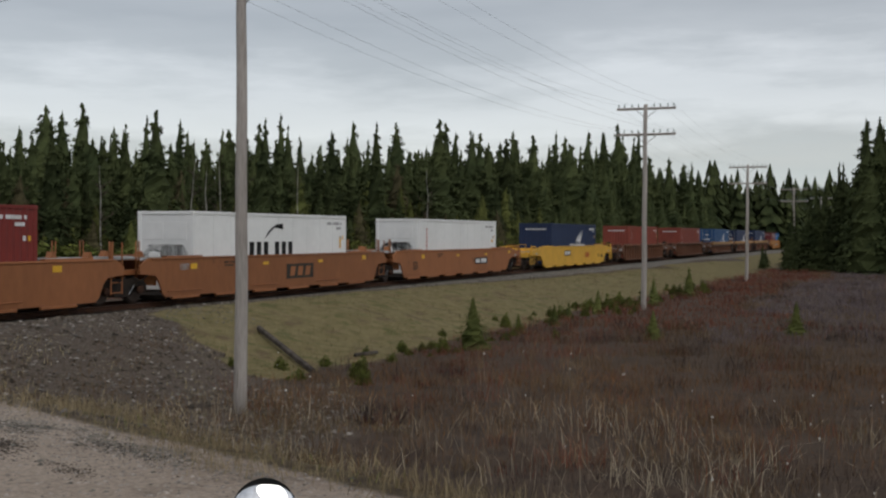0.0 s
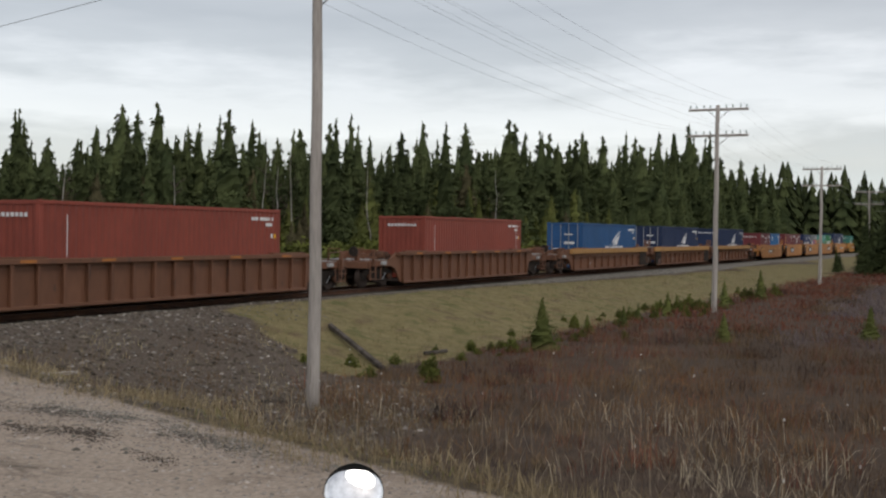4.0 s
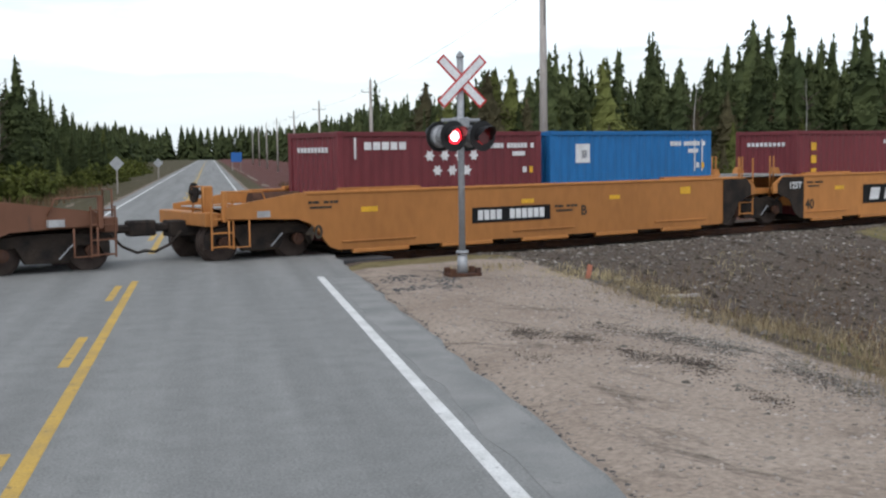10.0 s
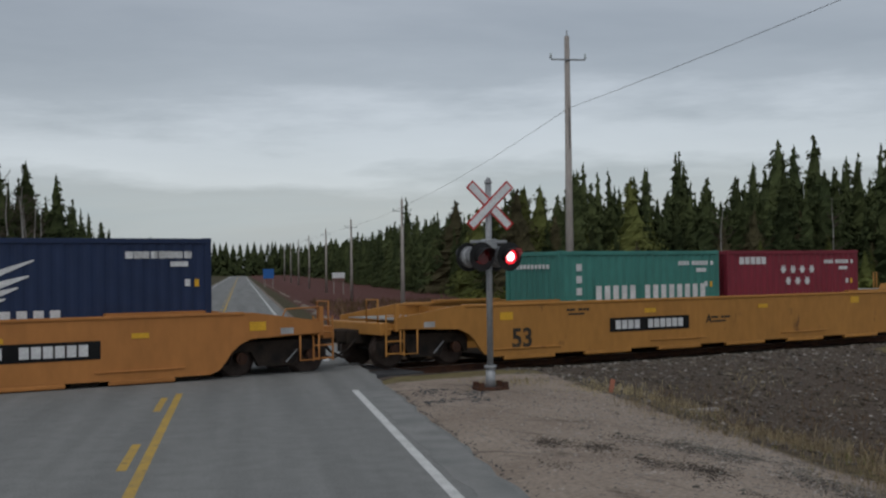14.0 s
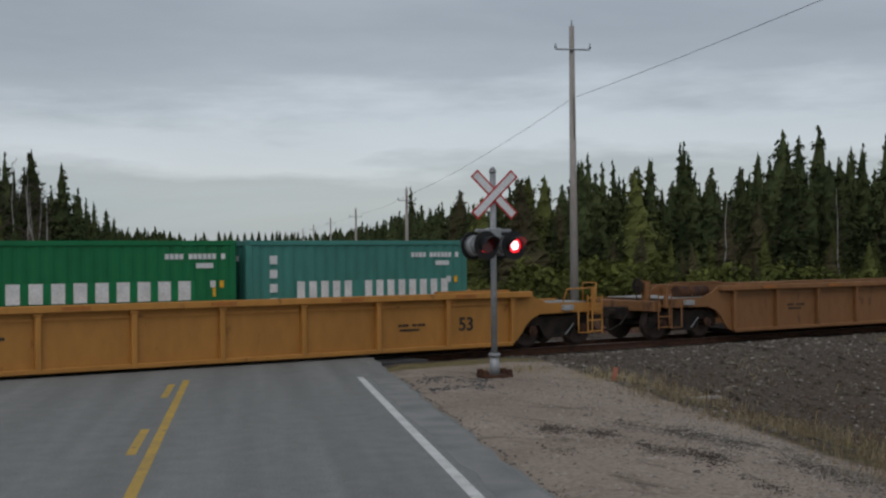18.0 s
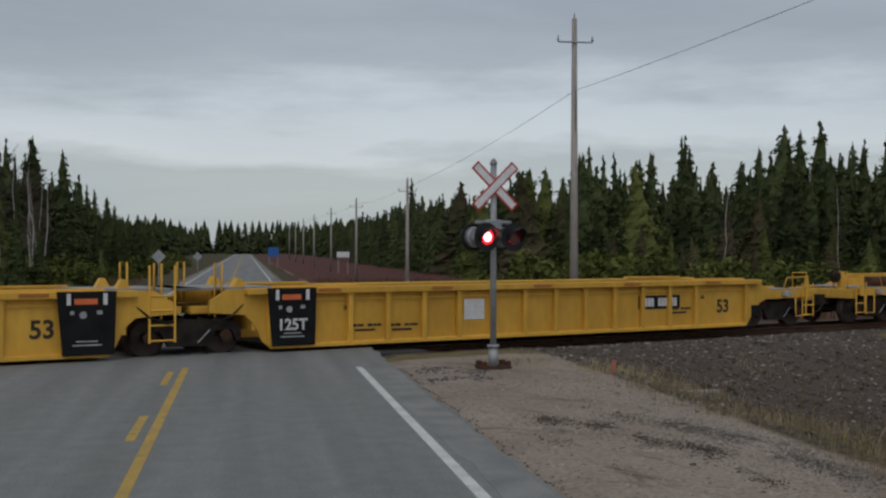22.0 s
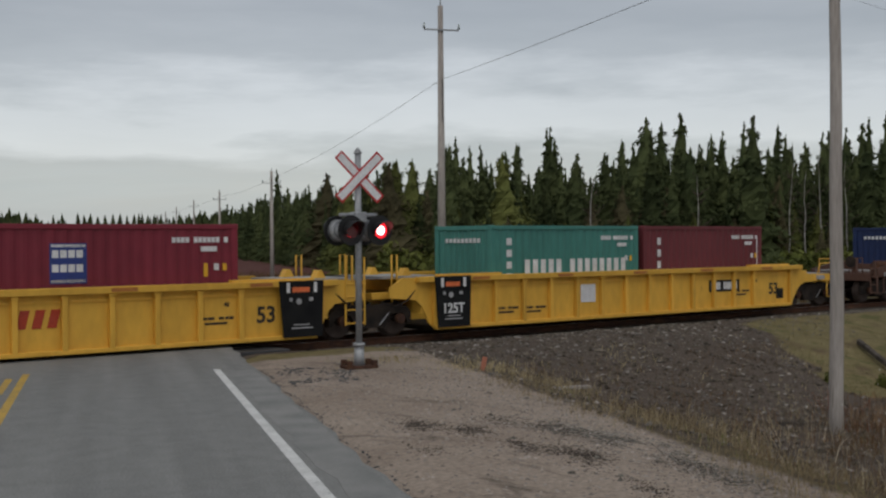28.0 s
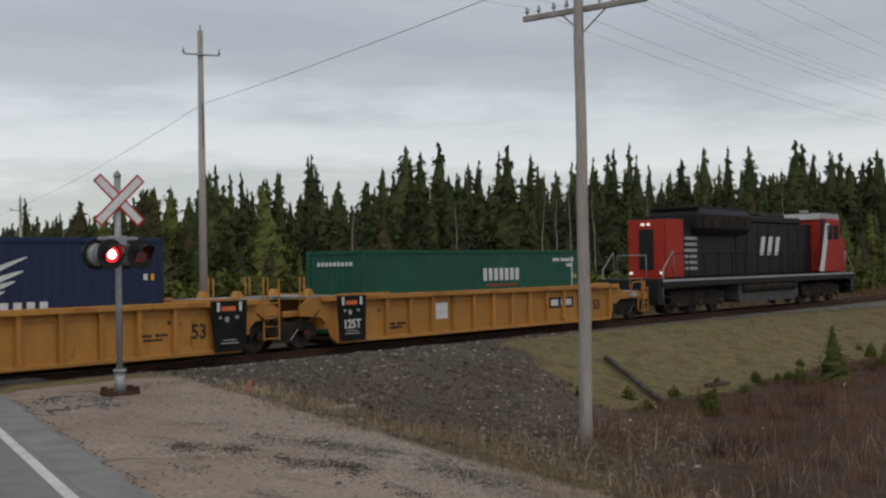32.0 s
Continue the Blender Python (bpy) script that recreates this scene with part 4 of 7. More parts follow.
            bm = bars([0.1, -0.45, 0.14], cx, ZT - 0.42, 0.08, -HALF - 0.08)
            box(bm, cx - 0.30, cx + 0.3, -HALF - 0.086, -HALF - 0.074, ZB + 0.22, ZB + 0.25)
            box(bm, cx - 0.22, cx + 0.22, -HALF - 0.086, -HALF - 0.074, ZB + 0.30, ZB + 0.325)
            tube(bm, (cx - 0.08, -HALF - 0.086, ZB + 0.86), (cx - 0.08, -HALF - 0.07, ZB + 0.86), 0.075, sides=14)
            part("stencil", bm, GREYMARK, plate)
    bays = max(6, round((fr - fl) / ((pitch or 1.08) if style == "ribbed" else 1.5)))
    for kind, x, *rest in marks:
        if style == "ribbed" and kind in ("tag", "small", "logo"):      # between two ribs
            bay = (fr - fl - 0.2) / bays
            x = fl + 0.1 + (math.floor((x - fl - 0.1) / bay) + 0.5) * bay
        y = (yr - 0.014 if kind == 'text' and rest[0] == '125T' else yr) if style == "smooth" else (-HALF - 0.012 if style == "low" and (kind == "text" or (kind == "tag" and rest[2] > 1.2)) else -HALF + inset - 0.008)
        if kind == "text":
            txt, h, z, m = rest
            t = link("lettering", lettering(txt, h), m, car)
            t.matrix_basis = pose(x, y, z)
        elif kind == "name":       # a dark panel with a row of pale bars
            w, z = rest
            p = part("name_panel", boxes((x - w / 2, x + w / 2, y - 0.004, y + 0.004, z - 0.19, z + 0.19)), BLACK, car)
            c = w / 13
            px = x - 5.6 * c
            for k in range(10):
                if k == 4:
                    px += c * 1.2
                part("letter_shape", boxes((px, px + c * 0.8, y - 0.012, y, z - 0.12, z + 0.12)), WHITE, p)
                px += c
        elif kind == "logo":       # a dark panel with three broad slanted shapes
            w, z, back, front = rest
            w = min(w, 1.15) if style == "ribbed" else w
            p = part("logo_panel", boxes((x - w / 2, x + w / 2, y - 0.004, y + 0.004, z - 0.30, z + 0.30)), back, car) if back else car
            bm = bmesh.new()
            for k in range(3):
                cx = x + (k - 1) * w * 0.28
                box(bm, cx - w * 0.085, cx + w * 0.085, y - 0.012, y + 0.002, z - 0.19, z + 0.19)
            for v in bm.verts:
                v.co.x += (v.co.z - z) * 0.25
            part("logo", bm, front, p)
        elif kind == "tag":
            w, h, z, m = rest
            part("marker", boxes((x - w / 2, x + w / 2, y - 0.005, y + 0.003, z - h / 2, z + h / 2)), m, car)
        elif kind == "small":
            z, m = rest
            bm = bars([0.12, 0.2, -0.08, 0.16, 0.1, 0.14], x, z, 0.06, y)
            box(bm, x - 0.36, x + 0.2, y - 0.006, y + 0.003, z - 0.14, z - 0.09)
            part("stencil", bm, m, car)
    CARRIED.append((car, mid, 0.0))
    return car


# ---- containers ----
BOX = {}
STEEL_FLOOR = 0.30


def corrugated(length, height, pitch=0.279, depth=0.020):
    """A ribbed wall in the x-z plane, its proud face at y = 0, going in to +depth."""
    n = int(round(length / pitch))
    p = length / n
    v, f = [], []
    for i in range(n):
        x = -length / 2 + i * p
        for dx, y in ((0.0, depth), (0.24 * p, depth), (0.5 * p, 0.0), (0.76 * p, 0.0)):
            v += [(x + dx, y, 0), (x + dx, y, height)]
    v += [(length / 2, depth, 0), (length / 2, depth, height)]
    for i in range(len(v) // 2 - 1):
        f.append((2 * i, 2 * i + 2, 2 * i + 3, 2 * i + 1))
    return v, f


def box_meshes(L, H, smooth_side):
    key = (L, H, smooth_side)
    if key in BOX:
        return BOX[key]
    m = {}
    W = 2.44
    if smooth_side:
        seams = [(-L / 2 + 0.12, L / 2 - 0.12, 0.02, 0.05, 0.16, H - 0.1)] + [(-L / 2 + 0.12 + k * (L - 0.24) / 10 - 0.012, -L / 2 + 0.12 + k * (L - 0.24) / 10 + 0.012, 0.012, 0.03, 0.2, H - 0.14) for k in range(1, 10)]
        m["side"] = shared_mesh("side_panel", boxes(*seams))
    else:
        v, f = corrugated(L - 0.24, H - 0.26)
        m["side"] = mesh_of([(x, y + 0.015, z + 0.15) for x, y, z in v], f, "side_panel")
    v, f = corrugated(W - 0.2, H - 0.26, 0.25)
    m["end"] = mesh_of([(x, y + 0.012, z + 0.15) for x, y, z in v], f, "end_panel")
    m["roof"] = shared_mesh("roof", boxes((-L / 2 + 0.1, L / 2 - 0.1, -W / 2 + 0.05, W / 2 - 0.05, H - 0.06, H - 0.02)))
    m["top_rail"] = shared_mesh("top_rail", boxes((-L / 2 + 0.1, L / 2 - 0.1, -0.01, 0.06, H - 0.12, H - 0.01), bevel=0.008))
    m["bottom_rail"] = shared_mesh("bottom_rail", boxes((-L / 2 + 0.1, L / 2 - 0.1, 0.0, 0.06, 0.02, 0.17), bevel=0.008))
    m["post"] = shared_mesh("corner_post", boxes((-0.08, 0.08, -0.08, 0.08, 0.1, H - 0.1), bevel=0.012))
    m["casting"] = shared_mesh("corner_casting", boxes((-0.09, 0.09, -0.085, 0.085, -0.06, 0.06), bevel=0.015))
    m["header"] = shared_mesh("header", boxes((-0.05, 0.05, -W / 2 + 0.1, W / 2 - 0.1, H - 0.13, H - 0.01), bevel=0.01))
    m["sill"] = shared_mesh("door_sill", boxes((-0.05, 0.05, -W / 2 + 0.1, W / 2 - 0.1, 0.02, 0.16), bevel=0.01))
    m["floor"] = shared_mesh("floor", boxes((-L / 2 + 0.1, L / 2 - 0.1, -W / 2 + 0.08, W / 2 - 0.08, 0.06, 0.14)))
    m["door"] = shared_mesh("door", boxes((-0.03, 0.03, -0.555, 0.555, 0.18, H - 0.15), *[(-0.05, -0.03, -0.5, 0.5, z, z + 0.22 * H) for z in (0.3, 0.3 + 0.24 * H, 0.3 + 0.49 * H, 0.3 + 0.735 * H)][:3], bevel=0.01))
    m["rod"] = shared_mesh("lock_rod", tubes(((-0.085, 0, 0.12), (-0.085, 0, H - 0.08), 0.024), ((-0.085, 0, 1.1), (-0.1, 0.3, 1.1), 0.02), sides=6))
    BOX[key] = m
    return m


BOX_COLOURS = {}


def box_paint(name, colour):
    if name not in BOX_COLOURS:
        BOX_COLOURS[name] = surface("white_container_paint", colour, tone(colour, 0.93), rough=0.5, scale=0.5, fine=3, bump=0.0, per_object=0.05, grain=0.03) if name == "white" else painted(f"{name}_container_paint", colour, dirt=0.72, rough=0.5, per_object=0.10)
    return BOX_COLOURS[name]


COLOURS = {
    "navy": (0.017, 0.031, 0.080), "blue": (0.020, 0.085, 0.22), "sky": (0.018, 0.14, 0.36), "red": (0.20, 0.030, 0.024), "maroon": (0.158, 0.032, 0.038),
    "wine": (0.215, 0.026, 0.042), "green": (0.010, 0.175, 0.060), "teal": (0.060, 0.220, 0.185), "turquoise": (0.085, 0.29, 0.25), "grey": (0.15, 0.17, 0.18),
    "white": (0.80, 0.81, 0.80), "pine": (0.012, 0.088, 0.057), "rustred": (0.25, 0.055, 0.036), "royal": (0.014, 0.028, 0.090)}


def container(x, L, H, colour, label, doors=False, reefer=False, marks=(), level=0.0):
    """A steel box whose middle is at x on the train, on the well's floor or on another box."""
    c = thing("shipping_container", label, "container", "containers on the train")
    mat = box_paint(colour, COLOURS[colour])
    m = box_meshes(L, H, reefer)
    W = 2.44

    def put(name, key, p, lab="", paint=mat):
        ob = link(name, m[key], None, c, lab)
        if not ob.data.materials:
            ob.data.materials.append(paint)
        ob.material_slots[0].link = "OBJECT"
        ob.material_slots[0].material = paint
        ob.matrix_basis = p
        return ob

    put("side_panel", "side", pose(0, -W / 2, 0))
    put("side_panel", "side", pose(0, W / 2, 0, 0, 0, 180))
    put("roof", "roof", pose(0, 0, 0))
    put("floor", "floor", pose(0, 0, 0))
    for s, turn in ((-1, 0), (1, 180)):
        put("top_rail", "top_rail", pose(0, s * W / 2, 0, 0, 0, turn))
        put("bottom_rail", "bottom_rail", pose(0, s * W / 2, 0, 0, 0, turn))
        put("header", "header", pose(s * (L / 2 - 0.055), 0, 0))
        put("end_sill", "sill", pose(s * (L / 2 - 0.055), 0, 0))
        for q in (-1, 1):
            put("corner_post", "post", pose(s * (L / 2 - 0.085), q * (W / 2 - 0.085), 0))
            for z in (0.06, H - 0.06):
                put("corner_casting", "casting", pose(s * (L / 2 - 0.09), q * (W / 2 - 0.085), z))
    put("end_panel", "end", pose(L / 2 - 0.02, 0, 0, 0, 0, 90))
    if doors:
        for q in (-1, 1):
            d = put("door", "door", pose(-L / 2 + 0.07, q * 0.57, 0))
            for dy in (-0.3, 0.3):
                r = link("lock_rod", m["rod"], None, d, "pale lock rod")
                if not r.data.materials:
                    r.data.materials.append(GALV)
                r.matrix_basis = pose(0, dy, 0)
        bm = bmesh.new()
        for y, z, h, w in ((0.25, 0.74, 0.09, 0.55), (0.3, 0.55, 0.16, 0.7), (0.25, 0.33, 0.1, 0.5), (-0.65, 0.42, 0.05, 0.35)):
            box(bm, -L / 2 + 0.0, -L / 2 + 0.012, -y - w / 2, -y + w / 2, z * H - h / 2, z * H + h / 2)
        part("stencil", bm, WHITE, c)
    elif reefer:
        part("machinery_frame", boxes((-L / 2 + 0.03, -L / 2 + 0.10, -1.12, 1.12, 0.16, H - 0.14)), mat, c)
        hole = part("machinery_bay", prism([(-0.95, 0.62), (0.95, 0.62), (0.95, 1.35), (0.72, 1.68), (-0.72, 1.68), (-0.95, 1.35)], 0.0, 0.035), BLACK, c, "dark machinery bay")
        hole.matrix_basis = pose(-L / 2 + 0.03, 0, 0, 0, 0, -90)
        fan = part("compressor", tubes(((-0.03, 0.2, 0.9), (-0.09, 0.2, 0.9), 0.22), ((-0.03, -0.45, 0.95), (-0.10, -0.45, 0.95), 0.3), sides=16), DARKMARK, c, "round condenser fan and compressor")
        fan.matrix_basis = pose(-L / 2 + 0.03, 0, 0)
        part("control_box", boxes((-L / 2 - 0.03, -L / 2 + 0.03, 0.25, 0.7, 1.0, 1.4), bevel=0.02), mat, c)
        part("access_panel", boxes((-L / 2 + 0.015, -L / 2 + 0.03, -0.9, -0.1, 1.85, 2.5), (-L / 2 + 0.015, -L / 2 + 0.03, 0.1, 0.9, 1.85, 2.5), bevel=0.006), mat, c)
    else:
        put("end_panel", "end", pose(-L / 2 + 0.02, 0, 0, 0, 0, -90))
        part("stencil", endmarks(L, H), WHITE if colour != "white" else DARKMARK, c)
    y = -W / 2 + 0.012
    # owner's code and sizes at the upper right corner
    xr = L / 2
    bm = bars([0.11] * 4 + [-0.1] + [0.11] * 6 + [-0.1, 0.12], xr - (0.95 if L < 8 else 1.15), H - 0.36, 0.12, y)
    box(bm, xr - 0.95, xr - 0.55, y - 0.006, y + 0.004, H - 0.62, H - 0.51)
    box(bm, xr - 0.62, xr - 0.50, y - 0.006, y + 0.004, H - 1.05, H - 0.9)
    part("stencil", bm, WHITE if colour != "white" else GREYMARK, c)
    part("warning_sign", boxes((xr - 0.40, xr - 0.30, y - 0.007, y + 0.004, H - 1.06, H - 0.9)), REFLECT, c)
    for kind, *a in marks:
        if kind == "word":
            n, cx, cz, w, h, mt = a
            cells = [w / abs(n)] * abs(n) if isinstance(n, int) else [(w / sum(abs(k) for k in n)) * k for k in n]
            word = part("name_band", boxes((cx - w / 2, cx + w / 2, y + 0.001, y + 0.003, cz - h * 0.5, cz + h * 0.5)), mat, c, "row of plain letter-sized shapes")
            px = cx - w / 2
            for cell in cells:
                if cell > 0:
                    part("letter_shape", boxes((px + cell * 0.16, px + cell * 0.78, y - 0.006, y + 0.004, cz - h / 2, cz + h / 2)), mt, word)
                px += abs(cell)
        elif kind == "bars":
            n, cx, cz, w, h, mt = a
            if h < 0.3:
                part("stencil", bars([w / n] * n, cx, cz, h, y), mt, c)
            for k in range(n if h >= 0.3 else 0):
                px = cx - w / 2 + k * w / n
                part("letter_shape", boxes((px, px + w / n * 0.8, y - 0.006, y + 0.006, cz - h / 2, cz + h / 2)), mt, c)
        elif kind == "plate":
            cx, cz, w, h, mt = a
            part("panel", boxes((cx - w / 2, cx + w / 2, y - 0.004, y + 0.004, cz - h / 2, cz + h / 2)), mt, c)
        elif kind == "stars":
            rows, cx, cz, mt = a
            for r, cnt in enumerate(rows):
                for k in range(cnt):
                    px, pz = cx + (k - (cnt - 1) / 2) * 0.44, cz - r * 0.36
                    o = [(px + (0.15 if i % 2 == 0 else 0.085) * math.cos(math.pi * i / 6), pz + (0.15 if i % 2 == 0 else 0.085) * math.sin(math.pi * i / 6)) for i in range(12)]
                    part("star", prism(o, y - 0.006, y + 0.003), mt, c)
        elif kind == "wing":
            cx, cz, k, mt = a
            bm = bmesh.new()
            for i, (x0, z0, x1, z1, w) in enumerate(((-1.0, 0.02, 1.0, 1.15, 0.15), (-0.72, -0.04, 0.90, 0.74, 0.17), (-0.42, -0.10, 0.70, 0.44, 0.15), (-0.10, -0.15, 0.46, 0.16, 0.12))):
                steps = 8
                top, low = [], []
                for q in range(steps + 1):
                    t = q / steps
                    bow = 0.26 * math.sin(math.pi * t ** 0.8) * (1 - 0.2 * i)
                    px, pz = x0 + (x1 - x0) * t, z0 + (z1 - z0) * t ** 1.15 + bow * 0.55
                    ww = w * (0.12 + 0.95 * math.sin(math.pi * min(1.0, 0.05 + 0.93 * t ** 0.9)))
                    top.append((cx + k * px * 1.1, cz - 0.08 + k * 0.82 * (pz + ww * 0.4)))
                    low.append((cx + k * px * 1.1 + 0.02, cz - 0.08 + k * 0.82 * (pz - ww * 0.75)))
                b2 = prism(top + low[::-1], y - 0.006, y + 0.003)
                tmp = bpy.data.meshes.new("t")
                b2.to_mesh(tmp); b2.free()
                bm.from_mesh(tmp)
                bpy.data.meshes.remove(tmp)
            part("wing_emblem", bm, mt, c, "white wing-shaped emblem")
        elif kind == "swoosh":
            cx, cz, k, mt = a
            pts = [(0.95, 0.26), (0.5, 0.24), (0.1, 0.1), (-0.35, -0.28), (-0.1, -0.02), (0.3, 0.12), (0.95, 0.06)]
            part("swoosh_emblem", prism([(cx + k * p, cz + k * q) for p, q in pts], y - 0.006, y + 0.003), mt, c)
        elif kind == "disc":
            cx, cz, r, mt = a
            part("round_emblem", tubes(((cx, y - 0.006, cz), (cx, y + 0.003, cz), r), sides=16), mt, c)
        elif kind == "upright":
            n, cx, z0, z1, w, mt = a
            bm = bmesh.new()
            step = (z1 - z0) / n
            for k in range(n):
                zc = z0 + (k + 0.5) * step
                box(bm, cx - w * 0.36, cx + w * 0.36, y - 0.006, y + 0.003, zc - step * 0.30, zc + step * 0.30)
            part("name_shapes", bm, mt, c)
    CARRIED.append((c, x, STEEL_FLOOR + level))
    return c


def endmarks(L, H):
    bm = bmesh.new()
    for k in range(9):
        box(bm, -L / 2 + 0.003, -L / 2 + 0.02, -0.75 + k * 0.17, -0.64 + k * 0.17, H - 0.48, H - 0.36)
    return bm

# ---- what the train is made of, from its leaving end on ----
def forty(tag_x=0.0):
    return [("text", -5.85, "40", 0.30, 0.62, DARKMARK), ("tag", -4.4, 0.45, 0.12, 1.10, REFLECT), ("tag", 0.3, 0.40, 0.11, 1.12, REFLECT),
            ("tag", 3.3, 0.38, 0.11, 1.12, REFLECT), ("tag", 6.0, 0.40, 0.20, 1.22, REFLECT), ("small", 1.6, 0.95, DARKMARK), ("small", -5.6, 1.3, DARKMARK)]


SMOOTH53 = [("tag", -6.6, 0.4, 0.2, 1.22, REFLECT), ("tag", -1.6, 0.42, 0.12, 1.22, REFLECT), ("tag", 3.0, 0.40, 0.12, 1.22, REFLECT), ("tag", 7.3, 0.40, 0.2, 1.3, REFLECT), ("small", 1.2, 0.95, DARKMARK), ("small", -4.2, 1.32, DARKMARK)]
O53 = "faded orange-brown smooth-sided well unit, dusty, on steel wheels"
well_car(10.0, 31.9, "c", "j", "smooth", "orange", O53, SMOOTH53)
well_car(31.9, 52.2, "j", "j", "smooth", "orange", O53, SMOOTH53 + [("logo", 1.2, 2.3, 0.85, DARKMARK, PAINTS["orange"][0]), ("text", -7.2, "125T", 0.2, 1.2, GREYMARK)])
well_car(52.2, 73.8, "j", "c", "smooth", "orange", O53, SMOOTH53 + [("name", 2.2, 2.1, 0.85), ("text", -7.6, "53", 0.42, 0.75, DARKMARK)])
well_car(73.8, 98.2, "c", "c", "smooth", "yellow", "bright yellow smooth-sided single well car", [("logo", 3.1, 1.5, 0.85, None, REDMARK), ("name", -2.4, 1.6, 1.05), ("text", 6.6, "53", 0.28, 0.75, DARKMARK), ("tag", 7.6, 0.4, 0.25, 0.7, BLACK)])
for x0, x1 in ((98.2, 122.3), (122.3, 145.6)):
    well_car(x0, x1, "c", "c", "ribbed", "brown", "rust-brown ribbed single well car, heavily weathered", brake=True, pitch=1.0)
LOWMARKS = [("tag", -6.4, 0.45, 0.12, 1.38, REFLECT), ("small", -3.6, 0.6, GREYMARK)]
well_car(145.6, 167.5, "c", "j", "low", "brown", "rust-brown well unit with a tan upper chord", LOWMARKS, brake=True)
well_car(167.5, 188.3, "j", "j", "low", "brown", "rust-brown well unit with a tan upper chord", LOWMARKS + [("text", -8.05, "125T", 0.30, 0.46, DULLRED)])
well_car(188.3, 209.7, "j", "c", "low", "brown", "rust-brown well unit with a tan upper chord and chalk scrawls", LOWMARKS + [("text", -8.35, "125T", 0.30, 0.46, DULLRED), ("small", 6.0, 0.75, GREYMARK)])
A40 = "amber yellow smooth-sided forty-foot well unit"
well_car(209.7, 228.4, "c", "j", "smooth", "amber", A40, forty() + [("name", -0.2, 2.5, 0.82), ("text", 2.2, "B", 0.26, 0.8, DARKMARK)], brake=True)
for x0, x1, letter, lx in ((228.4, 244.3, "C", -1.8), (244.3, 260.1, "D", -1.9), (260.1, 275.9, "E", 1.7)):
    well_car(x0, x1, "j", "j", "smooth", "amber", A40 + " with a dark name panel", forty() + [("logo", lx, 2.8, 0.86, BLACK, WHITE), ("text", 2.9 if lx < 0 else -1.4, letter, 0.24, 0.86, DARKMARK), ("text", -6.55, "125T", 0.2, 1.22, WHITE)])
well_car(275.9, 293.85, "j", "c", "smooth", "amber", A40, forty() + [("name", 0.9, 3.1, 0.86), ("text", -1.3, "A", 0.24, 0.86, DARKMARK), ("text", -7.5, "125T", 0.2, 1.22, WHITE)])
G53 = "weathered gold smooth-sided fifty-three-foot well unit"
well_car(293.2, 315.6, "c", "j", "smooth", "gold", G53, SMOOTH53 + [("text", -6.1, "53", 0.50, 0.62, DARKMARK), ("name", -1.6, 3.0, 0.86), ("text", 0.7, "A", 0.24, 0.9, DARKMARK)])
well_car(315.6, 335.8, "j", "j", "smooth", "gold", G53, SMOOTH53 + [("text", -7.2, "53", 0.50, 0.62, DARKMARK), ("text", -8.2, "125T", 0.16, 1.25, GREYMARK)])
well_car(335.8, 357.8, "j", "c", "smooth", "gold", G53, SMOOTH53 + [("text", -8.1, "53", 0.50, 0.62, DARKMARK), ("name", 2.7, 3.0, 0.86), ("text", 0.7, "B", 0.24, 0.9, DARKMARK), ("tag", 6.9, 0.4, 0.3, 0.75, BLACK)])
RIBMARK = [("text", 6.6, "53", 0.34, 0.75, DARKMARK), ("small", -5.0, 0.9, DARKMARK), ("small", 4.4, 0.8, DARKMARK)]
well_car(357.8, 382.0, "c", "c", "ribbed", "gold", "weathered gold ribbed single well car", RIBMARK, brake=True, pitch=2.0)
well_car(382.0, 405.2, "c", "c", "ribbed", "umber", "empty umber-brown ribbed single well car", RIBMARK[1:], brake=True, pitch=2.0)
Y53 = "bright yellow ribbed fifty-three-foot well unit"


def yellow_marks(name_x=None, logo_x=None, right="j", tag_x=-3.7):
    m = [("tag", tag_x, 0.62, 0.52, 0.92, WHITE), ("small", -6.6, 0.62, DARKMARK), ("small", -5.6, 0.60, DARKMARK), ("end_text", 1.46 if right == "j" else 1.0, "53", 0.38, 0.76, DARKMARK),
         ("small", 5.3 if right == "j" else 4.4, 0.75, DARKMARK), ("text", 5.9 if right == "j" else 4.9, "40", 0.10, 1.05, DARKMARK), ("text", -6.9, "20", 0.10, 1.05, DARKMARK)]
    if right == "c":
        m.append(("tag", 6.75, 0.40, 0.34, 0.60, BLACK))
    if name_x is not None:
        m.append(("name", name_x, 1.6, 0.95))
    if logo_x is not None:
        m.append(("logo", logo_x, 1.25, 0.92, None, REDMARK))
    return m


for x0, x1, x2, x3, load in ((405.2, 429.0, 449.2, 470.7, "empty "), (470.7, 493.5, 513.6, 536.8, "empty "), (536.8, 557.6, 577.9, 599.7, "")):
    well_car(x0, x1, "c", "j", "ribbed", "yellow", load + Y53 if load else Y53 + " carrying stacked boxes", yellow_marks(name_x=-3.8, tag_x=3.9), brake=True, plates=True)
    well_car(x1, x2, "j", "j", "ribbed", "yellow", load + Y53 if load else Y53 + " with two short boxes", yellow_marks(logo_x=1.1), plates=True)
    well_car(x2, x3, "j", "c", "ribbed", "yellow", load + Y53 if load else Y53 + " with two short boxes", yellow_marks(name_x=3.2, right="c"), plates=True)
well_car(599.7, 620.0, "c", "c", "low", "dark", "dark brown well car with a rusty tan chord", [("logo", 2.2, 2.0, 0.72, None, GREYMARK), ("small", -3.4, 0.7, GREYMARK)], brake=True)
well_car(620.0, 641.9, "c", "j", "ribbed", "gold", "weathered gold ribbed fifty-three-foot well unit", yellow_marks(name_x=-3.6), plates=True)
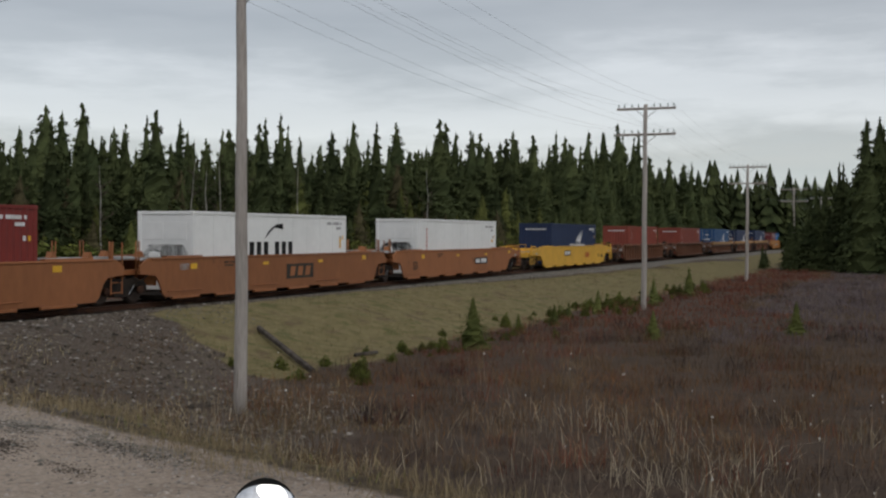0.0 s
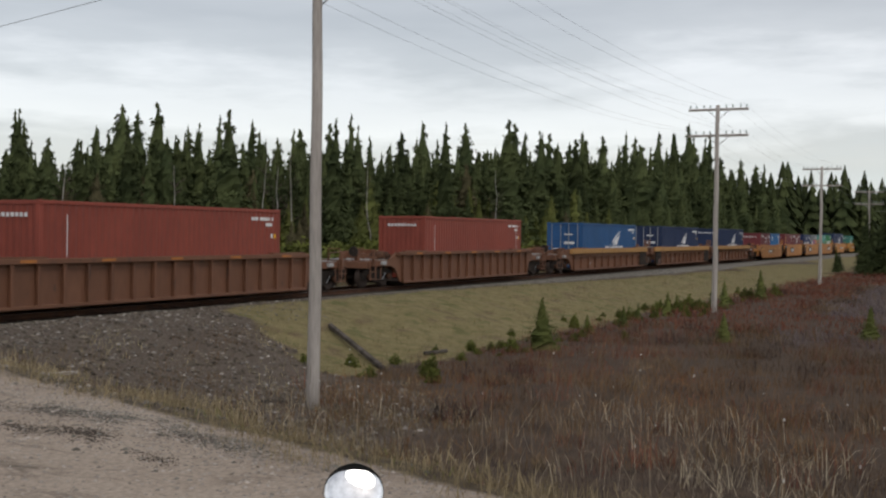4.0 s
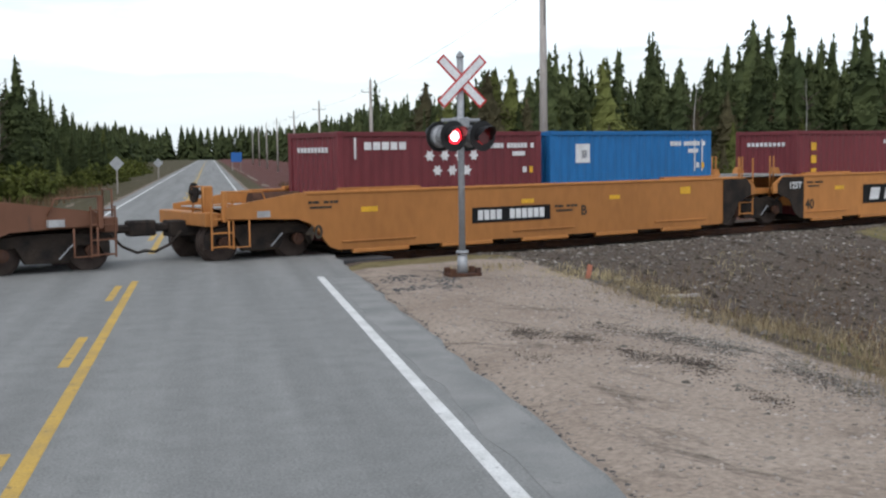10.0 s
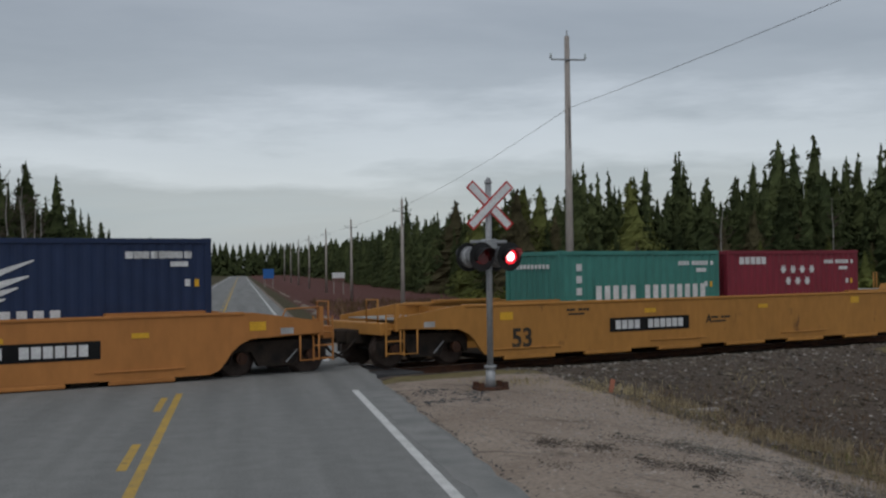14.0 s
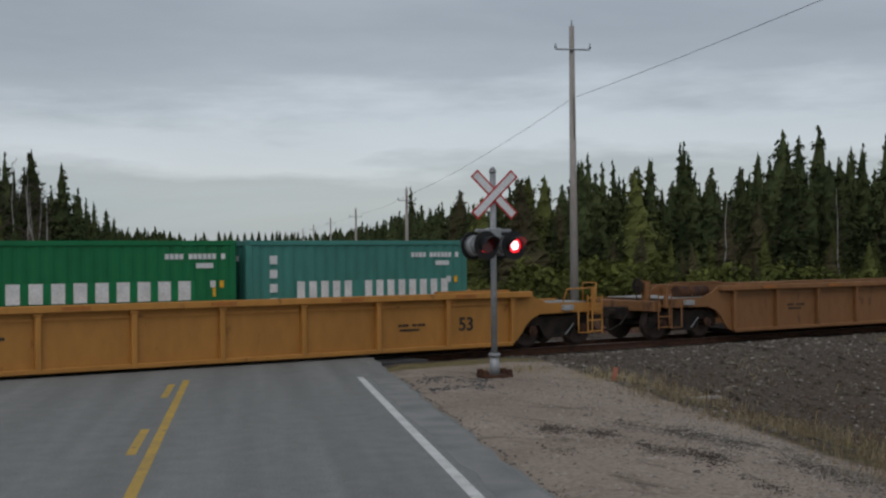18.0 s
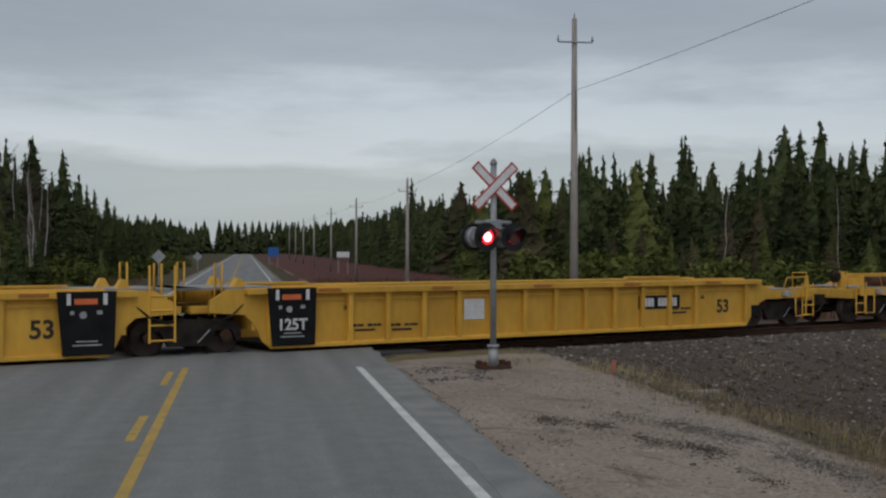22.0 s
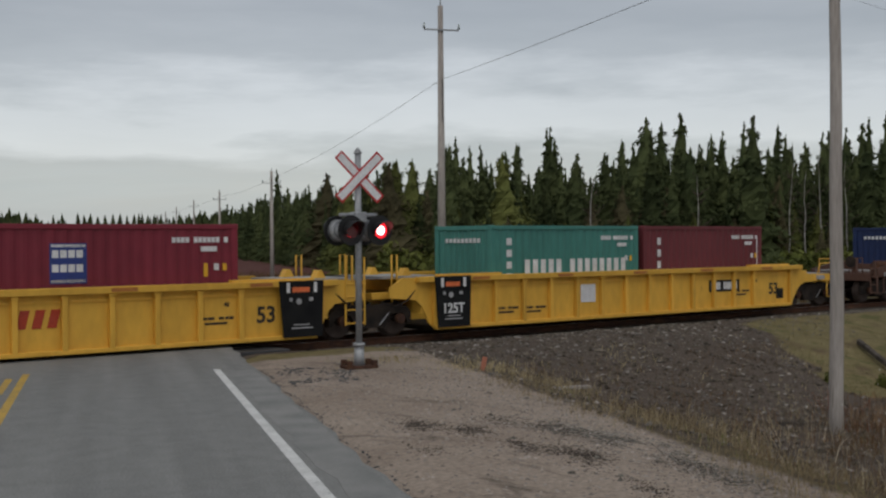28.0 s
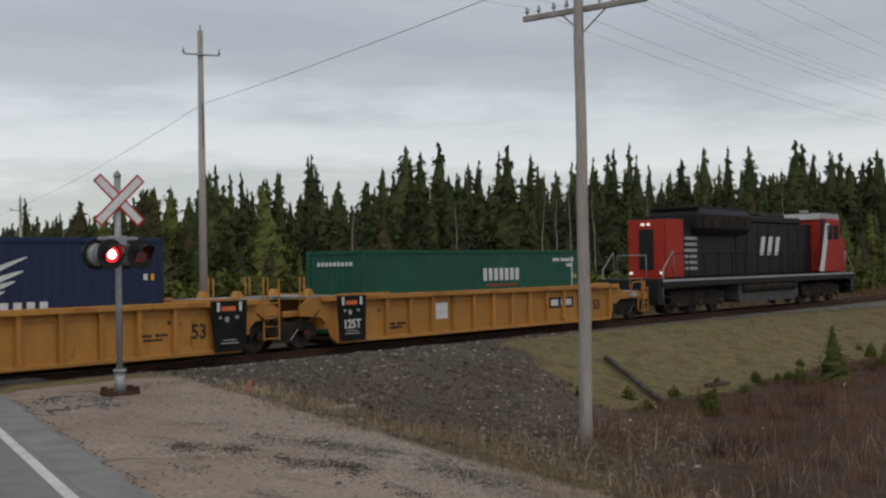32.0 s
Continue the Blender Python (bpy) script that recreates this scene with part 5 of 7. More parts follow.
well_car(641.9, 662.0, "j", "j", "ribbed", "gold", "weathered gold ribbed fifty-three-foot well unit", yellow_marks(logo_x=-5.0), plates=True)
well_car(662.0, 683.3, "j", "c", "ribbed", "gold", "weathered gold ribbed fifty-three-foot well unit", yellow_marks(name_x=3.2, right="c"), plates=True)

L40, L20, HC, STD = 12.19, 6.06, 2.896, 2.591


def winged(x, colour="navy", doors=False):
    return container(x, L40, HC, colour, f"{'mid-blue' if colour == 'blue' else 'navy blue'} forty-foot container with a white wing emblem", doors,
                     marks=(("wing", 1.2, 1.62, 0.95, WHITE), ("word", [1, 1, 1, -0.6, 1, 1, 1, 1, 1, 1, 1, 1, 1], 0.75, 1.22, 4.2, 0.36, WHITE), ("bars", 8, 4.9, 2.53, 1.5, 0.15, WHITE)))


def chinese_green(x, colour="teal"):
    return container(x, L20, STD, colour, "teal-green twenty-foot container with tall white letter shapes",
                     marks=(("word", [1, 1, 1, 1, 1, -0.8, 1, 1, 1, 1, 1, 1, 1, 1], 0.35, 1.32, 4.3, 0.62, WHITE), ("upright", 4, -2.35, 1.0, 2.3, 0.26, WHITE)))


def evergreen_box(x):
    return container(x, L20, STD, "green", "bright green twenty-foot container with broad white letter shapes",
                     marks=(("word", 9, 0.0, 1.48, 4.1, 0.42, WHITE), ("plate", 2.5, 1.5, 0.07, 0.32, REFLECT)))


def starred(x, colour, mt, tag=True, label="dark red twenty-foot container with rows of stars"):
    mk = [("stars", (4, 3), 0.1, 2.0, mt)]
    if tag:
        mk += [("bars", 5, -1.9, 2.28, 1.2, 0.22, WHITE)]
    return container(x, L20, STD, colour, label, marks=mk)


container(21.6, L40, HC, "red", "plain brick-red forty-foot steel container")
container(41.9, L40, HC, "white", "white refrigerated forty-foot container with dark letter shapes", reefer=True, marks=(("word", [1, 1, 1, -0.6, 1, 1, 1], -0.55, 1.45, 3.6, 0.62, BLACK), ("swoosh", -0.7, 2.2, 1.1, BLACK), ("plate", 5.5, 1.7, 0.14, 0.5, REFLECT)))
container(62.4, L40, HC, "white", "white refrigerated forty-foot container with red upright letter shapes", reefer=True, marks=(("upright", 6, -4.9, 1.15, 2.45, 0.22, REDMARK), ("plate", 5.4, 1.7, 0.2, 0.18, REFLECT)))
winged(86.5)
container(110.6, L40, HC, "rustred", "plain rust-red forty-foot container", marks=(("plate", -5.0, 1.9, 0.03, 1.2, WHITE),))
container(135.0, L40, HC, "rustred", "plain rust-red forty-foot container", marks=(("plate", -5.0, 1.9, 0.03, 1.2, WHITE), ("plate", 5.4, 1.9, 0.03, 1.2, WHITE)))
winged(158.0, "blue", True)
winged(177.6, "navy", True)
winged(198.0, "navy")
container(217.0, L20, STD, "maroon", "dark red twenty-foot container with white stars", marks=(("stars", (4, 3), 0.2, 2.0, WHITE), ("bars", 5, -1.7, 2.25, 1.2, 0.18, WHITE), ("plate", -2.55, 2.2, 0.05, 0.5, WHITE)))
container(223.35, L20, STD, "sky", "sky-blue twenty-foot container with a small white panel", marks=(("plate", -1.9, 2.0, 0.5, 0.5, WHITE), ("plate", -1.85, 1.98, 0.2, 0.22, BLUEMARK), ("plate", 2.35, 1.9, 0.04, 0.9, WHITE), ("plate", 2.65, 1.9, 0.04, 0.9, WHITE)))
container(233.2, L20, STD, "maroon", "dark red twenty-foot container with yellow upright shapes", marks=(("upright", 4, -2.2, 0.7, 2.3, 0.34, REFLECT),))
starred(239.6, "maroon", WHITE)
container(248.95, L20, STD, "royal", "royal blue twenty-foot container with white letter shapes", marks=(("word", [1, 1, 1, -0.6, 1, 1, 1], -0.35, 1.32, 4.3, 0.52, WHITE), ("swoosh", -0.7, 2.0, 1.0, WHITE), ("plate", 2.76, 1.75, 0.04, 0.9, WHITE), ("plate", 2.45, 1.9, 0.05, 0.5, WHITE)))
container(255.35, L20, STD, "grey", "grey twenty-foot container with a blue and orange panel", marks=(("plate", -1.15, 1.45, 1.2, 0.66, BLUEMARK), ("word", 3, -1.15, 1.45, 0.95, 0.42, WHITE), ("plate", 0.75, 1.48, 2.5, 0.66, ORANGE), ("word", 8, 0.75, 1.46, 2.1, 0.42, BLUEMARK)))
container(264.9, L20, STD, "turquoise", "turquoise twenty-foot container with painted-over letters", marks=(("bars", 14, 0.2, 1.5, 4.0, 0.5, box_paint("teal", COLOURS["teal"])),))
evergreen_box(271.3)
winged(283.8)
chinese_green(302.8)
starred(309.2, "wine", WHITE, label="wine-red twenty-foot container with white stars")
starred(322.5, "maroon", WHITE)
container(328.9, L20, STD, "maroon", "plain dark red twenty-foot container")
container(343.1, L20, STD, "turquoise", "turquoise twenty-foot container with painted-over letters", marks=(("plate", 0.3, 1.55, 2.0, 0.45, box_paint("teal", COLOURS["teal"])), ("plate", -1.8, 1.9, 0.5, 0.9, box_paint("teal", COLOURS["teal"]))))
starred(349.4, "maroon", REFLECT, tag=False, label="dark red twenty-foot container with yellow stars")
evergreen_box(367.3)
chinese_green(373.6)
winged(547.9)
container(547.9, L40, HC, "white", "white refrigerated forty-foot container stacked on a blue one", reefer=True, level=HC + 0.02,
          marks=(("upright", 6, -5.0, 0.95, 2.5, 0.36, REDMARK), ("plate", 5.35, 1.5, 0.16, 0.16, REFLECT), ("bars", 4, 4.6, 2.5, 0.6, 0.05, GREYMARK), ("plate", 5.5, 0.45, 0.5, 0.07, DARKMARK)))
chinese_green(564.6)
container(571.0, L20, STD, "wine", "wine-red twenty-foot container with a blue and white emblem", marks=(("plate", -1.0, 1.75, 0.8, 0.85, BLUEMARK), ("bars", 4, -1.0, 1.95, 0.7, 0.16, WHITE), ("bars", 4, -1.0, 1.65, 0.7, 0.16, WHITE), ("plate", -1.0, 2.12, 0.75, 0.06, WHITE), ("plate", -1.0, 1.38, 0.75, 0.06, WHITE), ("plate", 2.2, 1.55, 0.1, 0.3, REFLECT)))
chinese_green(584.9)
container(591.2, L20, STD, "maroon", "dark red twenty-foot container with white upright shapes", marks=(("upright", 3, -2.3, 1.2, 2.3, 0.22, WHITE), ("plate", 2.76, 1.75, 0.04, 0.9, WHITE)))
container(606.9, L20, STD, "royal", "royal blue twenty-foot container with white shapes and an emblem", marks=(("word", 6, -0.55, 1.58, 2.6, 0.32, WHITE), ("swoosh", -1.1, 2.1, 0.5, WHITE), ("disc", -1.0, 2.15, 0.16, WHITE), ("plate", 2.76, 1.75, 0.04, 0.9, WHITE)))
evergreen_box(613.3)
chinese_green(629.0, "turquoise")
evergreen_box(635.3)
winged(651.7)
container(671.3, L40, STD, "pine", "dark green forty-foot container with white letter shapes", marks=(("word", 7, 1.0, 1.75, 2.2, 0.42, WHITE), ("plate", 1.0, 1.38, 1.8, 0.05, REDMARK), ("plate", 5.5, 1.8, 0.05, 1.1, WHITE)))


# ---- the locomotive ----
LOCO_BLACK = painted("locomotive_black", (0.011, 0.011, 0.012), (0.030, 0.026, 0.022), dirt=0.66)
LOCO_RED = painted("locomotive_red", (0.40, 0.030, 0.016), (0.12, 0.02, 0.015), dirt=0.70)
TANKGREY = surface("grimy_tank_grey", (0.060, 0.060, 0.060), (0.085, 0.082, 0.078), (0.04, 0.035, 0.03), rough=0.7, scale=2, bump=0.1)
LAMP_WHITE = surface("lit_headlight", (1.0, 0.95, 0.85), (1.0, 0.95, 0.85), rough=0.3, bump=0.0, emit=0.5)
PANE = surface("dark_cab_glass", (0.03, 0.035, 0.04), (0.04, 0.045, 0.05), rough=0.05, scale=1, bump=0.0, spec=0.8)


def locomotive(x):
    lo = thing("diesel_locomotive", "black diesel locomotive with red ends and pale handrails", "locomotive")
    part("underframe", boxes((-10.6, 10.6, -1.5, 1.5, 1.25, 1.62), (-10.9, -10.4, -1.45, 1.45, 0.55, 1.62), (10.4, 10.9, -1.45, 1.45, 0.45, 1.62), bevel=0.03), LOCO_BLACK, lo)
    part("walkway_edge", boxes((-10.6, 10.6, -1.53, -1.5, 1.50, 1.58), (-10.6, 10.6, 1.5, 1.53, 1.50, 1.58)), GREYMARK, lo, "pale walkway edge stripe")
    part("fuel_tank", prism([(-3.3, 1.24), (3.4, 1.24), (3.4, 0.55), (3.1, 0.40), (-3.0, 0.40), (-3.3, 0.55)], -1.35, 1.35), TANKGREY, lo, "grimy grey fuel tank")
    part("air_reservoir", tubes(((-3.0, -1.3, 1.05), (3.0, -1.3, 1.05), 0.22), sides=12), UNDER, lo)
    part("long_hood", boxes((-9.2, 6.3, -0.92, 0.92, 1.62, 4.15), bevel=0.06), LOCO_BLACK, lo)
    part("hood_top", boxes((-2.6, 4.8, -1.0, 1.0, 4.12, 4.42), (0.5, 3.5, -0.7, 0.7, 4.4, 4.6), bevel=0.06), LOCO_BLACK, lo)
    part("radiator_flare", boxes((-7.0, -1.9, -1.48, 1.48, 3.50, 4.62), bevel=0.26), LOCO_BLACK, lo)
    part("radiator_roof", boxes((-6.9, -2.0, -1.2, 1.2, 4.58, 4.72), bevel=0.05), BLACK, lo)
    for s in (-1, 1):
        for k in range(6):
            part("radiator_grille", boxes((-6.85 + k * 0.80, -6.13 + k * 0.80, *sorted((s * 1.46, s * 1.50)), 3.80, 4.32)), UNDER, lo)
        for k in range(7):
            part("hood_door", boxes((-2.7 + k * 1.2, -1.6 + k * 1.2, *sorted((s * 0.92, s * 0.945)), 1.75, 3.95), bevel=0.008), LOCO_BLACK, lo)
        for k in range(6):
            part("louvre", boxes((-7.65, -6.6, *sorted((s * 0.92, s * 0.99)), 1.95 + 0.26 * k, 2.08 + 0.26 * k)), GREYMARK, lo, "pale louvre slat")
    part("rear_panel", boxes((-9.30, -9.2, -0.90, 0.90, 1.62, 4.1), (-9.28, -7.75, -0.935, -0.92, 1.66, 4.12), bevel=0.02), LOCO_RED, lo, "red rear end")
    part("rear_stack", boxes((-9.36, -9.29, -0.35, 0.35, 2.0, 3.7), bevel=0.02), LOCO_BLACK, lo)
    for y, z in ((-0.14, 3.9), (0.14, 3.9), (-0.75, 1.85), (0.75, 1.85)):
        part("headlight", tubes(((-9.42, y, z), (-9.3, y, z), 0.06), sides=12), LAMP_WHITE, lo, "small lit lamp")
    part("cab", boxes((6.3, 8.9, -1.5, 1.5, 1.62, 4.45), bevel=0.08), LOCO_RED, lo, "red cab")
    part("cab_rear", prism([(6.28, 1.66), (5.95, 1.66), (6.85, 4.4), (6.28, 4.4)], -1.512, -1.47), LOCO_BLACK, lo)
    part("cab_stripe", prism([(5.9, 1.7), (6.5, 1.7), (7.35, 4.2), (6.85, 4.2)], -1.515, -1.49), WHITE, lo, "slanted white stripe")
    part("cab_roof", prism([(6.2, 4.4), (9.0, 4.4), (8.8, 4.72), (6.4, 4.72)], -1.42, 1.42), GREYMARK, lo, "pale cab roof")
    part("nose", prism([(8.9, 1.62), (10.4, 1.62), (10.3, 3.25), (9.9, 3.55), (8.9, 3.6)], -1.2, 1.2), LOCO_RED, lo)
    for q in ((7.0, 7.7), (7.9, 8.6)):
        part("cab_window", boxes((q[0], q[1], -1.515, -1.49, 3.35, 4.1)), PANE, lo)
    part("windscreen", boxes((8.88, 8.93, -1.2, 1.2, 3.65, 4.3)), PANE, lo)
    bm = bmesh.new()
    for px in (0.0, 0.85, 1.7):
        box(bm, px, px + 0.42, -0.958, -0.944, 2.55, 3.45)
    for v in bm.verts:
        v.co.x += (v.co.z - 3.0) * 0.3
    part("emblem", bm, WHITE, lo, "white emblem of plain slanted bars")
    for xt in (-6.9, 6.9):
        t = part("truck", boxes((xt - 2.2, xt + 2.2, -0.9, 0.9, 0.7, 1.1), bevel=0.03), UNDER, lo, "grimy three-axle truck")
        for s in (-1, 1):
            part("side_frame", prism([(xt - 2.5, 0.5), (xt - 2.2, 0.42), (xt + 2.2, 0.42), (xt + 2.5, 0.5), (xt + 2.5, 0.95), (xt + 1.2, 1.02), (xt - 1.2, 1.02), (xt - 2.5, 0.95)], s * 1.02, s * 1.16), UNDER, t)
            for k in (-1, 0, 1):
                w = link("wheel", TRUCK["wheel"], WHEEL, t)
                w.matrix_basis = pose(xt + k * 2.0, s * 0.78, 0.51, 0, 0, 0 if s < 0 else 180)
                b = link("axle_box", TRUCK["bearing_cap"], RUSTY, t)
                b.matrix_basis = pose(xt + k * 2.0, s * 1.2, 0.51, 0, 0, 0 if s < 0 else 180)
    for s in (-1, 1):
        y = s * 1.46
        pts = [(-9.6 + 1.36 * k, y) for k in range(12)]
        for px, py in pts:
            part("stanchion", tubes(((px, py, 1.6), (px, py, 2.65), 0.018), sides=6), BLACK, lo)
        part("handrail", tubes(((-9.6, y, 2.65), (5.4, y, 2.65), 0.02), sides=6), BLACK, lo)
        for xs, w in ((-10.5, 1), (10.5, -1)):
            part("step_rail", path_tube([(xs, y, 0.6), (xs, y, 2.0), (xs + w * 0.85, y, 2.75), (xs + w * 0.95, y, 1.6)], 0.03), GALV, lo, "pale grey handrail")
            part("steps", boxes(*[(min(xs, xs + w * 0.7), max(xs, xs + w * 0.7), *sorted((s * 1.15, s * 1.48)), z, z + 0.04) for z in (0.5, 0.85, 1.2)]), LOCO_BLACK, lo)
    part("end_rail", path_tube([(-10.55, -0.7, 1.6), (-10.55, -0.7, 2.6), (-10.55, 0.7, 2.6), (-10.55, 0.7, 1.6)], 0.022), GALV, lo)
    part("coupler", boxes((-11.2, -10.7, -0.12, 0.12, 0.7, 0.95), (10.7, 11.2, -0.12, 0.12, 0.7, 0.95), bevel=0.03), UNDER, lo)
    part("horn", tubes(((7.6, 0, 4.72), (7.6, 0, 4.85), 0.03), ((7.3, -0.1, 4.88), (7.9, -0.1, 4.88), 0.06), ((7.3, 0.1, 4.88), (7.9, 0.1, 4.88), 0.06)), GALV, lo)
    lo.scale = (1.05, 1.0, 1.03)
    CARRIED.append((lo, x, 0.0))


locomotive(694.5)

# ---- poles and wires ----
def telegraph_pole(s, a, height, arms, lean=0.0):
    base = U * s + N * a
    z = land_z(base.x, base.y)
    p = thing("telegraph_pole", "weathered grey wooden telegraph pole with two crossarms and glass insulators", "utility pole", "telegraph poles along the track")
    p.matrix_basis = Matrix.Translation((base.x, base.y, z)) @ Matrix.Rotation(PHI + radians(90), 4, "Z") @ pose(0, 0, 0, lean, 0, 0)
    bm = loft([(0.014 * math.sin(k * 1.7), 0.01 * math.sin(k * 1.1), -0.5 + (height + 0.5) * k / 10) for k in range(11)], [0.145 - 0.048 * k / 10 for k in range(11)], 14)
    part("pole", bm, POLEWOOD, p)
    for za in arms:
        arm = part("crossarm", boxes((-1.5, 1.5, -0.21, -0.12, za - 0.06, za + 0.06), bevel=0.012), POLEWOOD, p)
        for s2 in (-1, 1):
            part("brace", tubes(((s2 * 0.55, -0.2, za - 0.03), (0, -0.13, za - 0.5), 0.018), sides=5), GALV, arm)
        for k in range(8):
            x = (-1.4, -1.1, -0.72, -0.4, 0.4, 0.72, 1.1, 1.4)[k]
            part("pin", tubes(((x, -0.165, za + 0.05), (x, -0.165, za + 0.14), 0.014), sides=5), RUSTY, arm)
            part("insulator", tubes(((x, -0.165, za + 0.12), (x, -0.165, za + 0.18), 0.05, 0.045), ((x, -0.165, za + 0.18), (x, -0.165, za + 0.25), 0.036, 0.025), sides=8), GLASSY, arm, "pale glass insulator")
    return base, z


POLE_A = 12.95
LINE = []
for i, s in enumerate((-17.5, 20.72, 58.7, 96.8, 134.8, 172.8)):
    ht = (10.45, 10.45, 10.35, 9.45, 9.0, 9.0)[i]
    LINE.append((telegraph_pole(s, POLE_A + (0.08 if i == 1 else 0.0), ht, (ht - 1.5, ht - 0.2), (0.4, 0.0, 0.6, 0.5, -4.0, 0.5)[i]), s, ht))


def sagging(p, q, sag, r, n=14):
    pts = [Vector(p).lerp(Vector(q), k / n) - Vector((0, 0, sag * 4 * (k / n) * (1 - k / n))) for k in range(n + 1)]
    return loft(pts, float(r), 5)


PALEWIRE = surface("weathered_copper_wire", (0.26, 0.27, 0.28), rough=0.6, scale=3, bump=0.0)
wires = thing("telegraph_wires", "thin slack telegraph wires between the poles", "wire")
for (b0, s0, h0_), (b1, s1, h1_) in zip(LINE, LINE[1:]):
    for za in (-1.5, -0.2):
        for off in (-1.4, -0.72, 0.72, 1.4):
            p, q = U * s0 + N * (POLE_A + off), U * s1 + N * (POLE_A + off)
            part("wire", sagging((p.x, p.y, b0[1] + h0_ + za + 0.2), (q.x, q.y, b1[1] + h1_ + za + 0.2), 0.5 + 0.1 * (off > 0), 0.0032), PALEWIRE, wires)


def service_pole(x, y, height, wire_z):
    z = land_z(x, y)
    p = thing("utility_pole", "tall slim grey utility pole with a short crossarm", "utility pole", "utility poles along the road")
    p.matrix_basis = pose(x, y, z)
    part("pole", tubes(((0, 0, -0.4), (0, 0, height), 0.16, 0.085), sides=12), POLEWOOD, p)
    part("crossarm", boxes((-0.6, 0.6, -0.14, -0.08, height - 0.84, height - 0.79), bevel=0.01), GALV, p)
    for dx in (-0.6, 0.6):
        part("insulator", tubes(((dx, -0.115, height - 0.78), (dx, -0.115, height - 0.60), 0.045, 0.03), sides=8), GLASSY, p)
    part("top_pin", tubes(((0, 0, height - 0.02), (0, 0, height + 0.2), 0.03, 0.02), sides=6), GALV, p)
    part("guy", tubes(((0.02, -0.12, wire_z - z), (0.02, -0.12, wire_z - z - 1.4), 0.012), sides=5), WIRE, p)
    return z


SERVICE = [(11.6, -4.0, 10.2), (10.85, 38.3, 10.95), (10.8, 80.0, 7.9), (10.9, 119.0, 8.2), (11.2, 159.0, 8.6), (11.2, 199.0, 8.8), (11.2, 236.0, 9.0), (11.3, 275.0, 9.0), (11.3, 315.0, 9.2)]
ends = []
for x, y, h in SERVICE:
    wz = 7.5 if y < 0 else 7.75 if y < 50 else land_z(x, y) + h - 0.5
    service_pole(x, y, h, wz)
    ends.append((x, y, wz))
road_wires = thing("power_line", "thin dark cable hung between the utility poles", "wire")
for p, q in zip(ends, ends[1:]):
    part("wire", sagging(p, q, 0.25, 0.0075), GREYWIRE, road_wires)
for x, y, r in ((10.8, 80.0, 0.55),):
    bm = stones(np.array([x - 0.5, x + 0.1, x + 0.55, x - 0.1]), np.array([y - 0.6, y - 0.7, y - 0.5, y - 0.9]), np.array([land_z(x, y) + 0.15] * 4), 0.35, 0.5, np.random.default_rng(2))
    tagged(link("rock_pile", bm, CONCRETE), "pale boulders heaped round a pole's foot", "rocks", kind="stuff")

# ---- the level-crossing signal ----
SIG = thing("crossing_signal", "grey level-crossing mast with a red-edged white crossbuck and round flashing lamps", "crossing signal")
SIG.matrix_basis = pose(4.7, 22.4, 0.0, 0, 0, 9)
zs = land_z(4.7, 22.4)
RED_EDGE = surface("sign_red", (0.50, 0.03, 0.03), (0.42, 0.03, 0.03), rough=0.45, scale=4, bump=0.0)
SIGN_WHITE = surface("sign_white", (0.74, 0.75, 0.76), (0.66, 0.67, 0.68), rough=0.45, scale=4, bump=0.0)
HOOD = surface("lamp_black", (0.014, 0.014, 0.015), (0.02, 0.02, 0.02), rough=0.5, scale=4, bump=0.0)
LENS_DARK = surface("unlit_red_lens", (0.16, 0.012, 0.014), (0.12, 0.01, 0.012), rough=0.2, scale=6, bump=0.0, spec=0.6)
LENS_RED = surface("lit_red_lens", (1.0, 0.02, 0.035), (1.0, 0.02, 0.035), rough=0.3, bump=0.0, emit=1.5)
LENS_CORE = surface("lit_lamp_core", (1.0, 0.34, 0.34), (1.0, 0.34, 0.34), rough=0.3, bump=0.0, emit=7.0)
part("mast", tubes(((0, 0, zs + 0.35), (0, 0, 4.05), 0.062), sides=14), GALV, SIG)
part("mast_cap", tubes(((0, 0, 4.05), (0, 0, 4.10), 0.075, 0.075), ((0, 0, 4.10), (0, 0, 4.17), 0.065, 0.02), sides=14), GALV, SIG)
part("mast_base", tubes(((0, 0, zs), (0, 0, zs + 0.42), 0.11, 0.09), ((0, 0, zs + 0.42), (0, 0, zs + 0.48), 0.12), sides=14), GALV, SIG)
part("foundation", boxes((-0.38, 0.38, -0.30, 0.30, zs - 0.30, zs - 0.02), bevel=0.03), CONCRETE, SIG)
part("base_plate", boxes((-0.31, 0.31, -0.22, 0.22, zs + 0.0, zs + 0.06), *[(sx * 0.25 - 0.05, sx * 0.25 + 0.05, sy * 0.16 - 0.05, sy * 0.16 + 0.05, zs - 0.12, zs + 0.16) for sx in (-1, 1) for sy in (-1, 1)], bevel=0.01), RUSTY, SIG, "rusty bolted base plate")
for i, turn in enumerate((45, -45)):
    y = -0.085 - 0.012 * i
    b = part("crossbuck_blade", boxes((-0.60, 0.60, -0.006, 0.006, -0.1, 0.1)), RED_EDGE, SIG, "white blade with a red edge")
    b.matrix_basis = pose(0, y, 3.61, 0, turn, 0)
    part("blade_face", boxes((-0.565, 0.565, -0.010, 0.0, -0.066, 0.066)), SIGN_WHITE, b)
part("lamp_arm", boxes((-0.42, 0.42, -0.05, 0.05, 2.86, 2.93), (-0.13, 0.13, -0.12, 0.12, 2.74, 2.95), bevel=0.02), GALV, SIG).matrix_basis = pose(0, 0, 0, 0, 0, 13)
LAMPS = []


